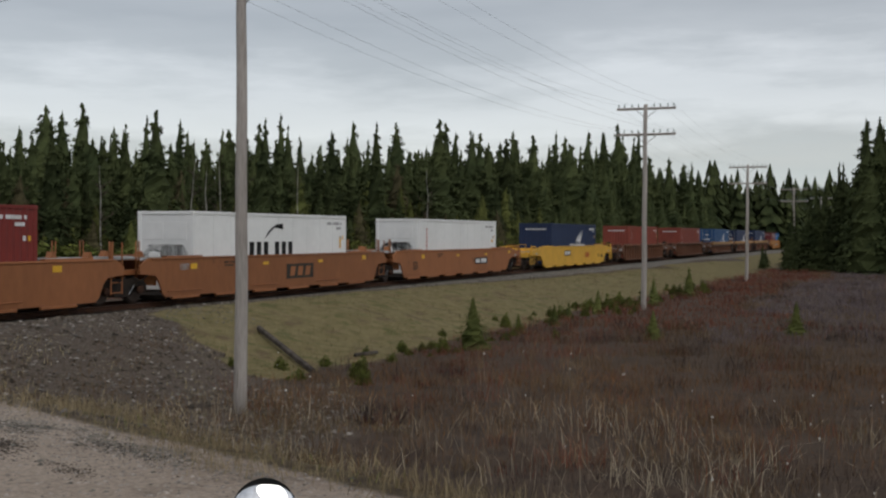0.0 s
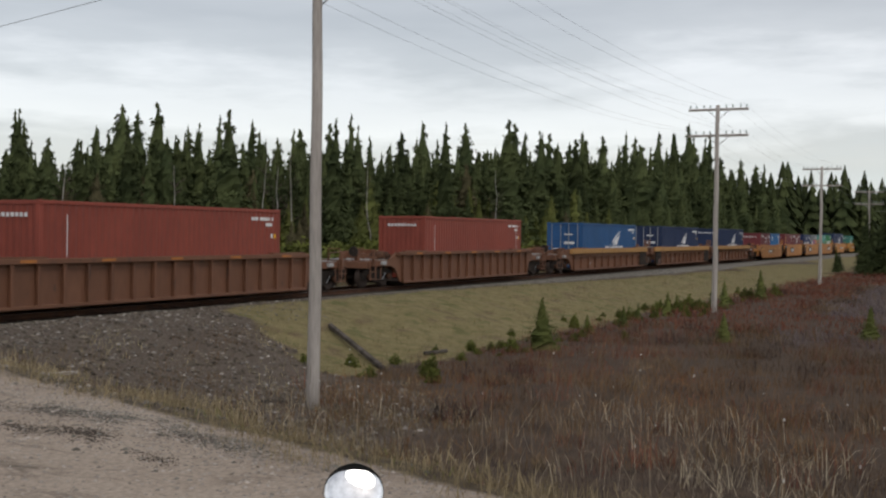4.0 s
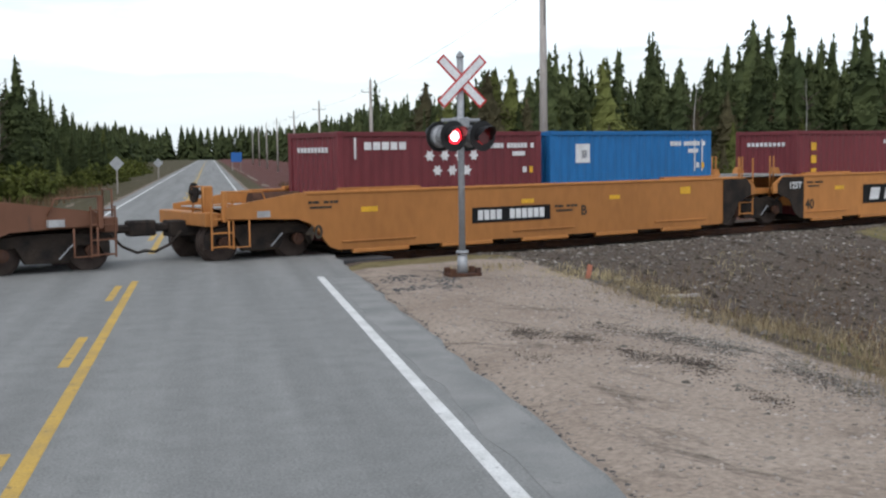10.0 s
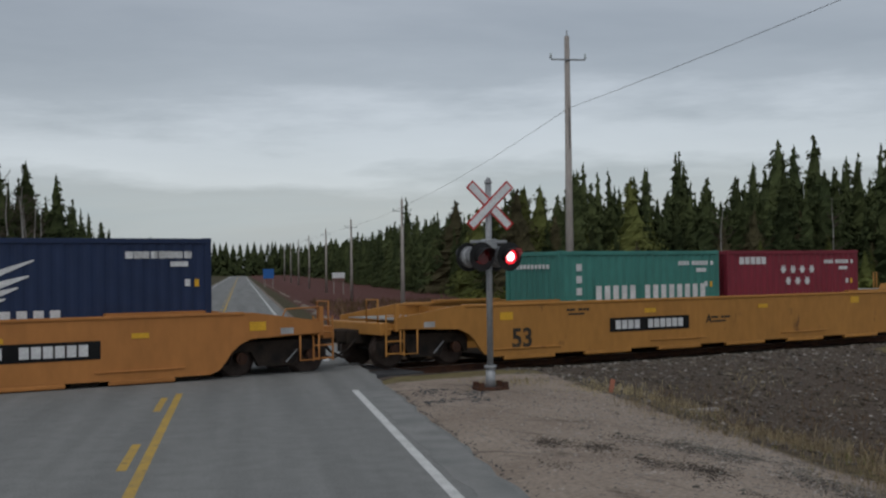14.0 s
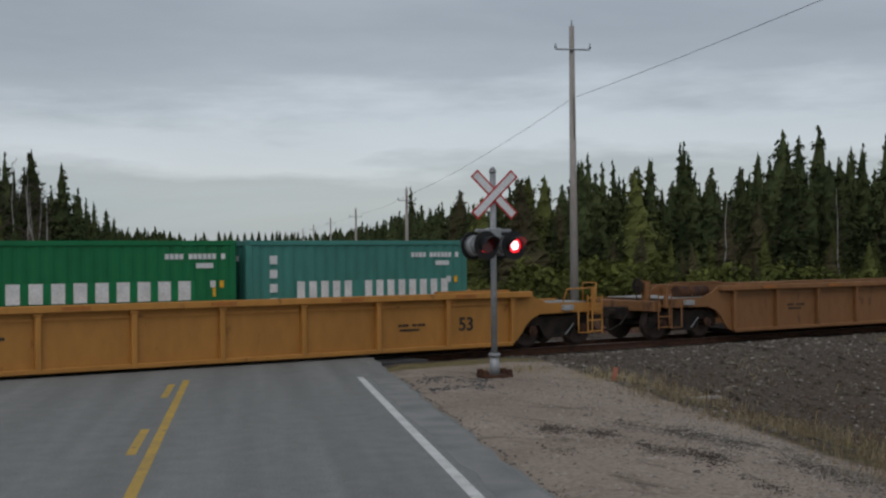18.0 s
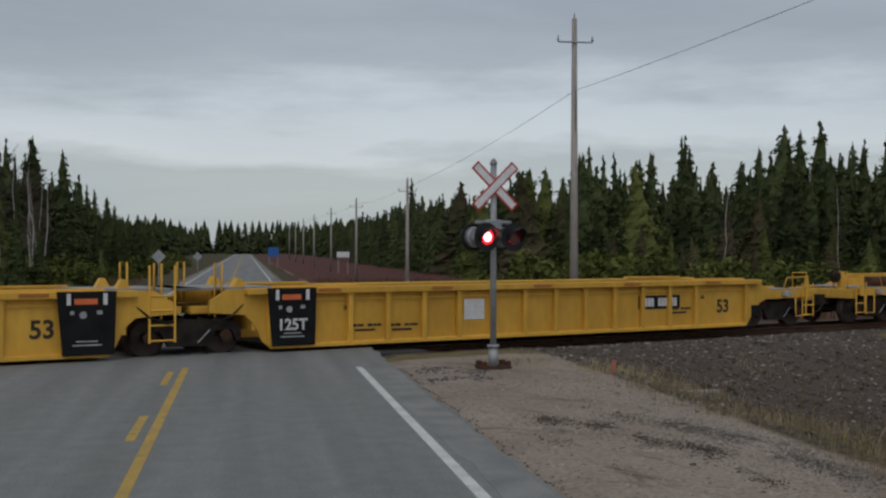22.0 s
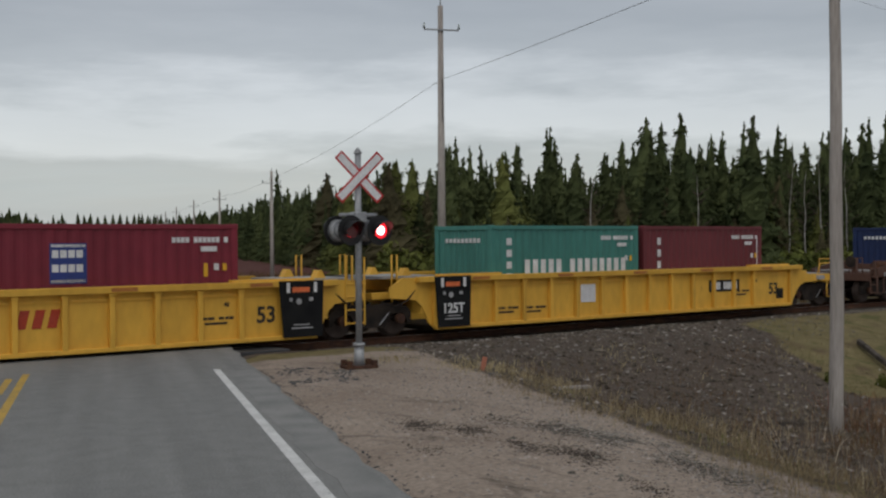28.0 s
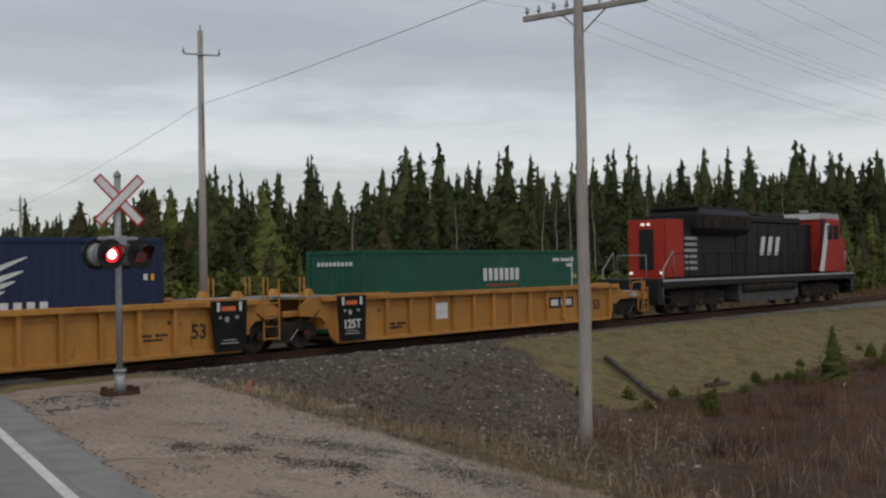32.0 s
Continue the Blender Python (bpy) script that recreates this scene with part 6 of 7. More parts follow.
# Glowing face and dark back; turned round, they stand in for a flashing lamp.
def lamp_disc_mesh():
    bm = bmesh.new()
    tube(bm, (0, -0.012, 0), (0, -0.006, 0), 0.092, sides=20)
    for f in bm.faces:
        f.material_index = 1
    done = set(bm.faces)
    tube(bm, (0, -0.006, 0), (0, 0.0, 0), 0.148, sides=24)
    for f in bm.faces:
        if f not in done:
            f.material_index = 0
    done = set(bm.faces)
    tube(bm, (0, 0.0, 0), (0, 0.006, 0), 0.148, sides=24)
    for f in bm.faces:
        if f not in done:
            f.material_index = 2
    me = shared_mesh("lamp_disc", bm)
    for m in (LENS_RED, LENS_CORE, LENS_DARK):
        me.materials.append(m)
    return me


DISC = lamp_disc_mesh()
for face in (-1, 1):
    for sx in (-1, 1):
        x = sx * 0.325
        y = face * 0.20
        turn = 0 if face < 0 else 180
        head = part("lamp_head", tubes(((0, 0.02, 0), (0, 0.17, 0), 0.215, 0.19), ((0, 0.17, 0), (0, 0.22, 0), 0.17, 0.07), sides=20), GALV, SIG, "grey lamp housing")
        head.matrix_basis = pose(0, 0, 0, 0, 0, 13) @ pose(x, y + face * 0.05, 2.60, 0, 0, turn)
        back = part("backboard", tubes(((0, 0.0, 0), (0, 0.02, 0), 0.285), sides=28), HOOD, head, "round black backboard")
        bm = bmesh.new()
        n = 20
        for k in range(n):
            t0, t1 = math.pi * (-0.15 + 1.3 * k / n), math.pi * (-0.15 + 1.3 * (k + 1) / n)
            d0, d1 = 0.10 + 0.2 * max(0, math.sin(t0)) ** 0.6, 0.10 + 0.2 * max(0, math.sin(t1)) ** 0.6
            r = 0.175
            q = [(r * math.cos(t0), 0, r * math.sin(t0)), (r * math.cos(t1), 0, r * math.sin(t1)), (r * math.cos(t1), -d1, r * math.sin(t1)), (r * math.cos(t0), -d0, r * math.sin(t0))]
            o = [bm.verts.new(c) for c in q]
            bm.faces.new(o)
        bmesh.ops.remove_doubles(bm, verts=bm.verts[:], dist=1e-4)
        bmesh.ops.solidify(bm, geom=bm.faces[:], thickness=0.006)
        part("visor", bm, HOOD, head, "black visor")
        disc = link("flash_flip_disc", DISC, None, head, "added two-faced red disc, turned to imitate a flashing lens")
        LAMPS.append((disc, face, sx))

# ---- road signs and far roadside things ----
SIGNBACK = surface("sign_back_aluminium", (0.38, 0.39, 0.40), (0.32, 0.33, 0.34), rough=0.5, metal=0.3, scale=5, bump=0.0)


def diamond_sign(x, y, zc, half):
    z = land_z(x, y)
    s = thing("road_sign", "diamond road sign seen from its grey back on a post", "road sign", "signs beside the road")
    s.matrix_basis = pose(x, y, 0)
    part("post", boxes((-0.05, 0.05, -0.05, 0.05, z - 0.2, zc + 0.2)), POLEWOOD, s)
    part("plate", prism([(-half, zc), (0, zc - half), (half, zc), (0, zc + half)], -0.07, -0.055), SIGNBACK, s)


diamond_sign(-6.75, 93.0, 1.75, 0.55)
diamond_sign(-5.6, 139.0, 1.45, 0.55)
bl = thing("blue_road_sign", "blue rectangular information sign on two posts", "road sign")
bl.matrix_basis = pose(4.6, 205.0, 0)
part("plate", boxes((-0.9, 0.9, -0.03, 0.03, 1.0, 2.6), bevel=0.02), surface("sign_blue", (0.03, 0.14, 0.42), (0.03, 0.12, 0.36), rough=0.5, bump=0.0), bl)
for dx in (-0.7, 0.7):
    part("post", boxes((dx - 0.05, dx + 0.05, 0.03, 0.12, -0.5, 2.5)), POLEWOOD, bl)
hb = thing("hoarding", "small white and red roadside hoarding", "billboard")
hb.matrix_basis = pose(12.1, 150.0, 0)
part("plate", boxes((-0.8, 0.8, -0.03, 0.03, 0.9, 2.0)), SIGN_WHITE, hb)
part("band", boxes((-0.8, 0.8, -0.04, -0.03, 0.9, 1.3)), DULLRED, hb)
for dx in (-0.6, 0.6):
    part("post", boxes((dx - 0.05, dx + 0.05, 0.03, 0.12, -0.8, 1.9)), POLEWOOD, hb)


# ---- timbers on the bank ----
def timber(p, q, w, label, kind_name="old_timber"):
    p, q = Vector(p), Vector(q)
    d = q - p
    t = thing(kind_name, label, "timber")
    m = Matrix.Translation((p + q) / 2) @ d.to_track_quat("X", "Z").to_matrix().to_4x4()
    t.matrix_basis = m
    L = d.length
    bm = boxes((-L / 2, L / 2, -w / 2, w / 2, -w / 2, w / 2), bevel=w * 0.16)
    for v in bm.verts:
        v.co += Vector((0, 0.02 * math.sin(v.co.x * 3), 0.02 * math.sin(v.co.x * 2 + 1)))
    part("beam", bm, OLDWOOD, t)


def bank(x, y, up=0.0):
    return (x, y, land_z(x, y) + up)


timber(bank(20.9, 29.8, 0.10), bank(19.45, 25.3, 0.06), 0.14, "long dark rotten tie lying down the grassy bank")
timber(bank(22.5, 27.2, 0.08), bank(23.45, 27.2, 0.08), 0.10, "short dark timber lying at the foot of the bank")
timber(bank(13.0, 21.3, 0.08), bank(13.45, 20.9, 0.05), 0.06, "grey broken timber beside the pole's foot")
cone_bm = boxes((-0.05, 0.05, -0.02, 0.02, -0.05, 0.26), bevel=0.01)
mk = thing("marker_stake", "small faded orange marker stake in the gravel", "stake")
mk.matrix_basis = pose(7.0, 21.9, land_z(7.0, 21.9), 0, 12, 10)
part("blade", cone_bm, surface("faded_orange", (0.42, 0.15, 0.09), (0.36, 0.16, 0.11), rough=0.7, bump=0.0), mk)
pale = thing("pale_plank", "pale weathered plank lying on the gravel", "plank")
pale.matrix_basis = pose(8.3, 21.4, land_z(8.3, 21.4) + 0.05, 0, 0, 8)
part("board", boxes((-0.75, 0.75, -0.07, 0.07, -0.03, 0.03), bevel=0.01), POLEWOOD, pale)


# ---- stones, grass, reeds and heath ----
RNG = np.random.default_rng(11)


def scatter(n, x0, x1, y0, y1, keep):
    x, y = x0 + (x1 - x0) * RNG.random(n), y0 + (y1 - y0) * RNG.random(n)
    z, sand, rock, grass, green, heath = land(x, y)
    k = keep(x, y, sand, rock, grass, green, heath)
    return x[k], y[k], z[k]


def blades(x, y, z, h0, h1, w, spread_, segs=1, per=1, tall=None):
    """Thin bent blades, one mesh. Each blade: two triangles, its root on the ground."""
    n = len(x) * per
    x, y, z = (np.repeat(v, per) for v in (x, y, z))
    if per > 1:
        x, y = x + RNG.normal(0, spread_ * 0.35, n), y + RNG.normal(0, spread_ * 0.35, n)
    h = h0 + (h1 - h0) * RNG.random(n)
    if tall is not None:
        h = h * np.repeat(tall, per)
    ang, lean = RNG.random(n) * 6.283, np.abs(RNG.normal(0, spread_, n)) * h
    dx, dy = np.cos(ang), np.sin(ang)
    px, py = -dy * w / 2, dx * w / 2
    a2 = RNG.random(n) * 6.283
    px, py = np.cos(a2) * w / 2, np.sin(a2) * w / 2
    mx, my, mz = x + dx * lean * 0.35, y + dy * lean * 0.35, z + h * 0.6
    tx, ty, tz = x + dx * lean, y + dy * lean, z + h * (1 - 0.15 * np.abs(lean / h))
    v = np.stack([np.stack([x - px, y - py, z - 0.03], 1), np.stack([x + px, y + py, z - 0.03], 1), np.stack([mx + px * 0.8, my + py * 0.8, mz], 1), np.stack([mx - px * 0.8, my - py * 0.8, mz], 1), np.stack([tx, ty, tz], 1)], 1).reshape(-1, 3)
    b = np.arange(n)[:, None] * 5
    f4 = (b + np.array([[0, 1, 2, 3]])).tolist()
    f3 = (b + np.array([[3, 2, 4]])).tolist()
    return mesh_of(v.tolist(), f4 + f3, "blades")


def stuff(name, me, mat, label, category):
    return tagged(link(name, me, mat), label, category, kind="stuff")


DRY = surface("dry_grass", (0.30, 0.24, 0.13), (0.42, 0.35, 0.21), rough=0.9, scale=0.3, fine=3, bump=0.0, island=0.35)
FRINGE = surface("fringe_grass", (0.20, 0.155, 0.090), (0.30, 0.24, 0.145), rough=0.9, scale=0.3, fine=3, bump=0.0, island=0.35)
GREENGRASS = surface("new_grass", (0.13, 0.135, 0.045), (0.20, 0.185, 0.08), rough=0.9, scale=0.3, fine=3, bump=0.0, island=0.35)
BANKGRASS = surface("bank_grass", (0.128, 0.110, 0.050), (0.205, 0.164, 0.084), (0.24, 0.185, 0.105), rough=0.9, scale=0.3, fine=3, bump=0.0, island=0.35)
PALEREED = surface("pale_dead_reed", (0.33, 0.27, 0.185), (0.47, 0.40, 0.29), rough=0.9, scale=0.3, fine=3, bump=0.0, island=0.4)
REED = surface("dead_reed", (0.20, 0.155, 0.11), (0.30, 0.24, 0.17), rough=0.9, scale=0.3, fine=3, bump=0.0, island=0.35)
FLUFF = surface("seed_fluff", (0.55, 0.52, 0.46), (0.62, 0.6, 0.55), rough=1.0, scale=3, bump=0.0)
HEATH = surface("bare_heath_twigs", (0.092, 0.060, 0.037), (0.158, 0.098, 0.053), (0.17, 0.128, 0.07), rough=0.95, scale=0.09, fine=1.5, bump=0.0, island=0.4, stain_at=0.55)
HEATH_ORANGE = surface("orange_brown_heath", (0.15, 0.078, 0.036), (0.215, 0.118, 0.055), rough=0.95, scale=0.2, fine=1.5, bump=0.0, island=0.4)
HEATH_DARK = surface("dark_heath_twigs", (0.046, 0.033, 0.028), (0.076, 0.053, 0.043), rough=0.95, scale=0.2, fine=1.5, bump=0.0, island=0.4)
HEATH_TAN = surface("tan_dead_grass", (0.16, 0.105, 0.06), (0.23, 0.16, 0.095), rough=0.95, scale=0.2, fine=1.5, bump=0.0, island=0.4)
HEATH_GREY = surface("grey_heath_twigs", (0.118, 0.093, 0.095), (0.165, 0.135, 0.138), rough=0.95, scale=0.2, fine=1.5, bump=0.0, island=0.3)
HEATH_RED = surface("red_heath_twigs", (0.135, 0.052, 0.036), (0.185, 0.076, 0.048), rough=0.95, scale=0.2, fine=1.5, bump=0.0, island=0.4)


SLOPEROCK = surface("slope_rock", (0.066, 0.054, 0.041), (0.145, 0.123, 0.098), (0.30, 0.275, 0.25), rough=0.95, scale=3, bump=0.2, island=0.5, stain_at=0.66)


def slope_stones():
    x, y, z = scatter(38000, 6, 24, 8, 36, lambda x, y, s, r, g, gr, h: (r > 0.45) & (RNG.random(len(x)) < r))
    k = RNG.random(len(x))
    stuff("slope_stones", stones(x[k < 0.8], y[k < 0.8], z[k < 0.8], 0.014, 0.085, RNG), SLOPEROCK, "dark broken stones on the fill slope", "stones")
    k = k > 0.84
    stuff("pale_slope_stones", stones(x[k], y[k], z[k] + 0.01, 0.02, 0.085, RNG), surface("pale_slope_rock", (0.16, 0.14, 0.125), (0.28, 0.255, 0.23), rough=0.95, scale=3, bump=0.1, island=0.5), "pale stones among the dark fill", "stones")
    x, y, z = scatter(420, 8, 20, 9, 28, lambda x, y, s, r, g, gr, h: r > 0.5)
    stuff("slope_boulders", stones(x, y, z, 0.06, 0.17, RNG), SLOPEROCK, "larger rocks on the fill slope", "stones")
    x, y, z = scatter(9000, 2.9, 7.2, 7, 22, lambda x, y, s, r, g, gr, h: s > 0.5)
    pale_stone = surface("pad_grit", (0.22, 0.19, 0.165), (0.33, 0.29, 0.255), rough=0.95, scale=4, bump=0.0, island=0.4)
    k = RNG.random(len(x)) < 0.25 + 0.75 * (x - 2.9) / 4.3
    stuff("pad_grit", stones(x[k], y[k], z[k], 0.012, 0.035, RNG), pale_stone, "pale grit strewn on the sandy pad", "stones")
    x, y, z = scatter(90, 3.6, 8.5, 8, 22, lambda x, y, s, r, g, gr, h: x > 3)
    stuff("cobbles", stones(x, y, z, 0.02, 0.06, RNG), ROCK, "scattered dark cobbles on the pad", "stones")


slope_stones()
x, y, z = scatter(20000, 6, 30, 16, 40, lambda x, y, s, r, g, gr, h: (x * N.x + y * N.y > 19.6 + 0.8 * waves(x, y, 3.0)) & (x * N.x + y * N.y < 23.5) & (x < 22 + 8 * ((x * N.x + y * N.y) > 21.8)) & (x > 5.2))
stuff("track_gravel", stones(x, y, z, 0.015, 0.05, RNG), ROCK, "grey gravel spilled from the ballast", "stones")


def churned(name, lines, n, width, r0, r1, mat, label):
    """Clods thrown up along wandering scrapes."""
    xs, ys = [], []
    for (xa, ya), (xb, yb), share in lines:
        m = int(n * share)
        t = RNG.random(m)
        wob = 0.10 * np.sin(t * 9 + xa * 7)
        xs.append(xa + (xb - xa) * t + wob + RNG.normal(0, width, m) * (0.4 + RNG.random(m)))
        ys.append(ya + (yb - ya) * t + RNG.normal(0, width * 1.6, m))
    x, y = np.concatenate(xs), np.concatenate(ys)
    keep = (x > 3.1) & (waves(x * 3.1, y * 3.1, 2.0) + 0.4 * RNG.normal(size=len(x)) > -0.15)
    x, y = x[keep], y[keep]
    stuff(name, stones(x, y, land(x, y)[0], r0, r1, RNG, flat=0.45), mat, label, "soil")


CLOD = surface("dark_churned_soil", (0.055, 0.044, 0.036), (0.095, 0.078, 0.064), rough=0.95, scale=3, bump=0.2, island=0.4)
churned("churned_mud", (((3.7, 15.6), (4.6, 14.4), 0.30), ((4.5, 14.5), (5.2, 12.4), 0.22), ((5.1, 15.8), (5.9, 13.8), 0.16), ((5.3, 13.6), (5.0, 10.4), 0.14), ((3.5, 13.6), (3.8, 13.2), 0.03), ((5.9, 13.4), (6.2, 10.6), 0.12)), 9500, 0.14, 0.008, 0.026, CLOD, "dark churned soil in scrapes across the pad")
churned("gravel_patch", (((5.6, 15.5), (6.3, 12.0), 0.5), ((6.0, 13.5), (6.4, 9.5), 0.5)), 6000, 0.30, 0.010, 0.026, ROCK, "grey gravel washed over the pad")
churned("broken_asphalt", (((3.0, 20.6), (4.3, 20.9), 0.35), ((3.1, 21.6), (4.6, 22.0), 0.3), ((3.2, 22.4), (5.4, 23.0), 0.35)), 700, 0.16, 0.015, 0.06, SEAL, "crumbled dark asphalt lumps at the road's edge")
x, y, z = scatter(2600, 7.6, 20, 9, 30, lambda x, y, s, r, g, gr, h: (r > 0.4) & (x * N.x + y * N.y < 20.5) & (waves(x * 1.4, y * 1.4, 6.0) > 0.25))
stuff("slope_tufts", blades(x, y, z, 0.04, 0.20, 0.009, 0.8, per=5), DRY, "dry tufts among the slope's stones", "grass")
y = -10 + 32.5 * RNG.random(700)
x = ROAD_R + 0.12 * waves(y * 2.1, 4.0, 3.0) + 0.04 + np.abs(RNG.normal(0, 0.04, 700))
stuff("edge_crumbs", stones(x, y, np.full(700, -0.01), 0.008, 0.026, RNG, flat=0.5), SEAL, "dark asphalt crumbs along the pavement's edge", "asphalt")
x, y, z = scatter(9000, 7.5, 22, 8, 30, lambda x, y, s, r, g, gr, h: (r > 0.35) & (x * N.x + y * N.y < 19.5) & (waves(x * 0.8, y * 0.8, 7.0) + 0.35 * RNG.normal(size=len(x)) > 0.12 + 0.25 * (x * N.x + y * N.y - 11) / 6))
stuff("slope_twigs", blades(x, y, z, 0.05, 0.24, 0.009, 0.7, per=5), HEATH, "brown dead weeds among the slope's stones", "weeds")
x, y, z = scatter(2600, 6.0, 9.4, 5, 21, lambda x, y, s, r, g, gr, h: (x > 6.6 + 0.5 * waves(x, y)) & (x < 8.1 + 0.9 * waves(y * 0.8, x * 0.8)) & (waves(x * 1.2, y * 1.2, 9.0) + 0.35 * RNG.normal(size=len(x)) > 0.0))
stuff("fringe_grass", blades(x, y, z, 0.05, 0.24, 0.009, 0.9, per=7), FRINGE, "dry yellow grass along the pad's edge", "grass")
x, y, z = scatter(400, 6.0, 9.0, 5, 20, lambda x, y, s, r, g, gr, h: (x > 6.9) & (x < 7.8) & (waves(x * 2.2, y * 2.2, 4.0) > 0.1))
stuff("fringe_green", blades(x, y, z, 0.03, 0.10, 0.012, 0.8, per=5), GREENGRASS, "new green grass along the pad's edge", "grass")
x, y, z = scatter(30000, 8, 90, 14, 75, lambda x, y, s, r, g, gr, h: (g > 0.5) & (x > 9.5))
stuff("bank_grass", blades(x, y, z, 0.03, 0.15, 0.016, 1.1, per=3, tall=np.clip(0.8 + 0.8 * waves(x * 1.1, y * 1.1, 5.0), 0.3, 2.0)), BANKGRASS, "short olive-tan grass on the railway bank", "grass")
x, y, z = scatter(1300, 4.8, 10, 18, 24, lambda x, y, s, r, g, gr, h: (x * N.x + y * N.y > 17.0) & (x * N.x + y * N.y < 21.8) & (waves(x, y, 4.0) > -0.1))
stuff("track_grass", blades(x, y, z, 0.04, 0.16, 0.012, 0.9, per=5), DRY, "tufts of dry grass beside the track", "grass")


def in_bog(x, y, a):
    return (a < 15.0) & (x > 9.2 + 0.5 * np.sin(y))


for n, near, far_, w, h0, h1, per in ((46000, 0, 45, 0.009, 0.08, 0.42, 9), (26000, 45, 130, 0.03, 0.12, 0.5, 6)):
    x, y, z = scatter(n, 8, 128, -8, 74, lambda x, y, s, r, g, gr, h: in_bog(x, y, x * N.x + y * N.y) & (np.hypot(x, y) > near) & (np.hypot(x, y) < far_))
    across, along = x * N.x + y * N.y, x * U.x + y * U.y
    red = 0.65 * waves(x * 0.22, y * 0.22, 3.0) + 0.08 * RNG.normal(size=len(x)) + 1.1 * smooth(7, 11.5, across) * smooth(26, 34, along) - 0.1
    grey = 0.65 * waves(x * 0.15, y * 0.15, 5.0) + 0.15 * RNG.normal(size=len(x)) + 1.0 * smooth(10, 6, across) * smooth(36, 44, along) - 0.2
    away = np.hypot(x, y)
    rust = 0.6 * waves(x * 0.4, y * 0.4, 7.0) + 0.15 * RNG.normal(size=len(x)) + 0.9 * smooth(17, 22, away) * smooth(38, 30, away) - 0.35
    near_ = away + 1.5 * waves(x * 0.6, y * 0.6, 2.0) < 19
    for m, k, nm, lb in ((HEATH_DARK, (red < 0.3) & (grey < 0.3) & (rust < 0.2) & near_, "dark_heath", "dark brown leafless heath in the bog"), (HEATH_ORANGE, (red < 0.3) & (grey < 0.3) & (rust >= 0.2), "rusty_heath", "orange-brown leafless heath in the bog"), (HEATH, (red < 0.3) & (grey < 0.3) & (rust < 0.2) & ~near_, "heath", "brown leafless heath shrubs in the bog"), (HEATH_RED, red >= 0.3, "red_heath", "rust-red leafless heath shrubs in the bog"), (HEATH_GREY, (red < 0.3) & (grey >= 0.3), "grey_heath", "grey-brown leafless shrubs in the bog")):
        stuff(nm, blades(x[k], y[k], z[k], h0, h1, w, 0.85, per=per, tall=np.clip(0.75 + 0.55 * waves(x[k] * 0.9, y[k] * 0.9, 6.0) + 0.3 * waves(x[k] * 0.3, y[k] * 0.3, 2.0), 0.25, 1.6)), m, lb, "shrubs")
# rounded shrub clumps standing out of the heath
x, y, z = scatter(5200, 9, 110, -6, 66, lambda x, y, s, r, g, gr, h: in_bog(x, y, x * N.x + y * N.y) & (RNG.random(len(x)) < 0.25 + 0.75 * (np.hypot(x, y) < 50)))
turn = RNG.random(len(x)) + 0.5 * waves(x * 0.3, y * 0.3, 8.0)
tall = 0.55 + 0.9 * RNG.random(len(x)) ** 2
for m, lo_, hi_, nm, lb in ((HEATH_DARK, -9, 0.35, "dark_shrubs", "dark brown shrub clumps in the bog"), (HEATH, 0.35, 0.62, "brown_shrubs", "brown shrub clumps in the bog"), (HEATH_RED, 0.62, 0.85, "russet_shrubs", "russet shrub clumps in the bog"), (HEATH_TAN, 0.85, 9, "tan_clumps", "tan dead grass clumps in the bog")):
    k = (turn >= lo_) & (turn < hi_)
    stuff(nm, blades(x[k], y[k], z[k], 0.14, 0.52, 0.012, 0.75, per=34, tall=tall[k]), m, lb, "shrubs")
x, y, z = scatter(1900, 11, 34, 0, 24, lambda x, y, s, r, g, gr, h: in_bog(x, y, x * N.x + y * N.y) & (waves(x * 0.5, y * 0.5, 1.0) + 0.35 * RNG.normal(size=len(x)) > 0.2) & (np.hypot(x, y) < 29))
stuff("reeds", blades(x, y, z, 0.2, 0.62, 0.008, 0.8, per=3), REED, "pale dead cattail stalks", "reeds")
cx_, cy_, cz_ = scatter(420, 9.4, 27, 1, 20, lambda x, y, s, r, g, gr, h: in_bog(x, y, x * N.x + y * N.y) & (np.hypot(x, y) < 24) & (np.hypot(x, y) > 10.5) & (waves(x * 0.7, y * 0.7, 3.0) + 0.3 * RNG.normal(size=len(x)) > -0.1))
stuff("reed_clumps", blades(cx_, cy_, cz_, 0.2, 0.66, 0.010, 0.9, per=9), PALEREED, "pale bent dead reeds in clumps", "reeds")
k = RNG.random(len(x)) < 0.2
xx, yy, zz = x[k], y[k], z[k]
stuff("cattail_stalks", blades(xx, yy, zz, 0.84, 0.88, 0.010, 0.02), REED, "upright cattail stalks", "reeds")
stuff("cattail_heads", stones(xx, yy, zz + 0.86, 0.012, 0.024, RNG, flat=2.2), FLUFF, "white fluffy cattail heads", "reeds")
x, y, z = scatter(380, 8.3, 16, 8, 21, lambda x, y, s, r, g, gr, h: (x > 8.7) & (x < 10.8) & (y > 12.5) & (x * N.x + y * N.y < 13.5) & (x * N.x + y * N.y > 2))
stuff("tall_dry_grass", blades(x, y, z, 0.15, 0.45, 0.008, 1.0, per=9), DRY, "tall dry grass below the pad", "grass")
x, y, z = scatter(24000, -60, 120, 30, 110, lambda x, y, s, r, g, gr, h: (gr > 0.6) & ((x > 6) | (x < -9)))
stuff("far_heath", blades(x, y, z, 0.2, 0.8, 0.05, 0.5, per=3), HEATH, "low brown heath beyond the track", "shrubs")


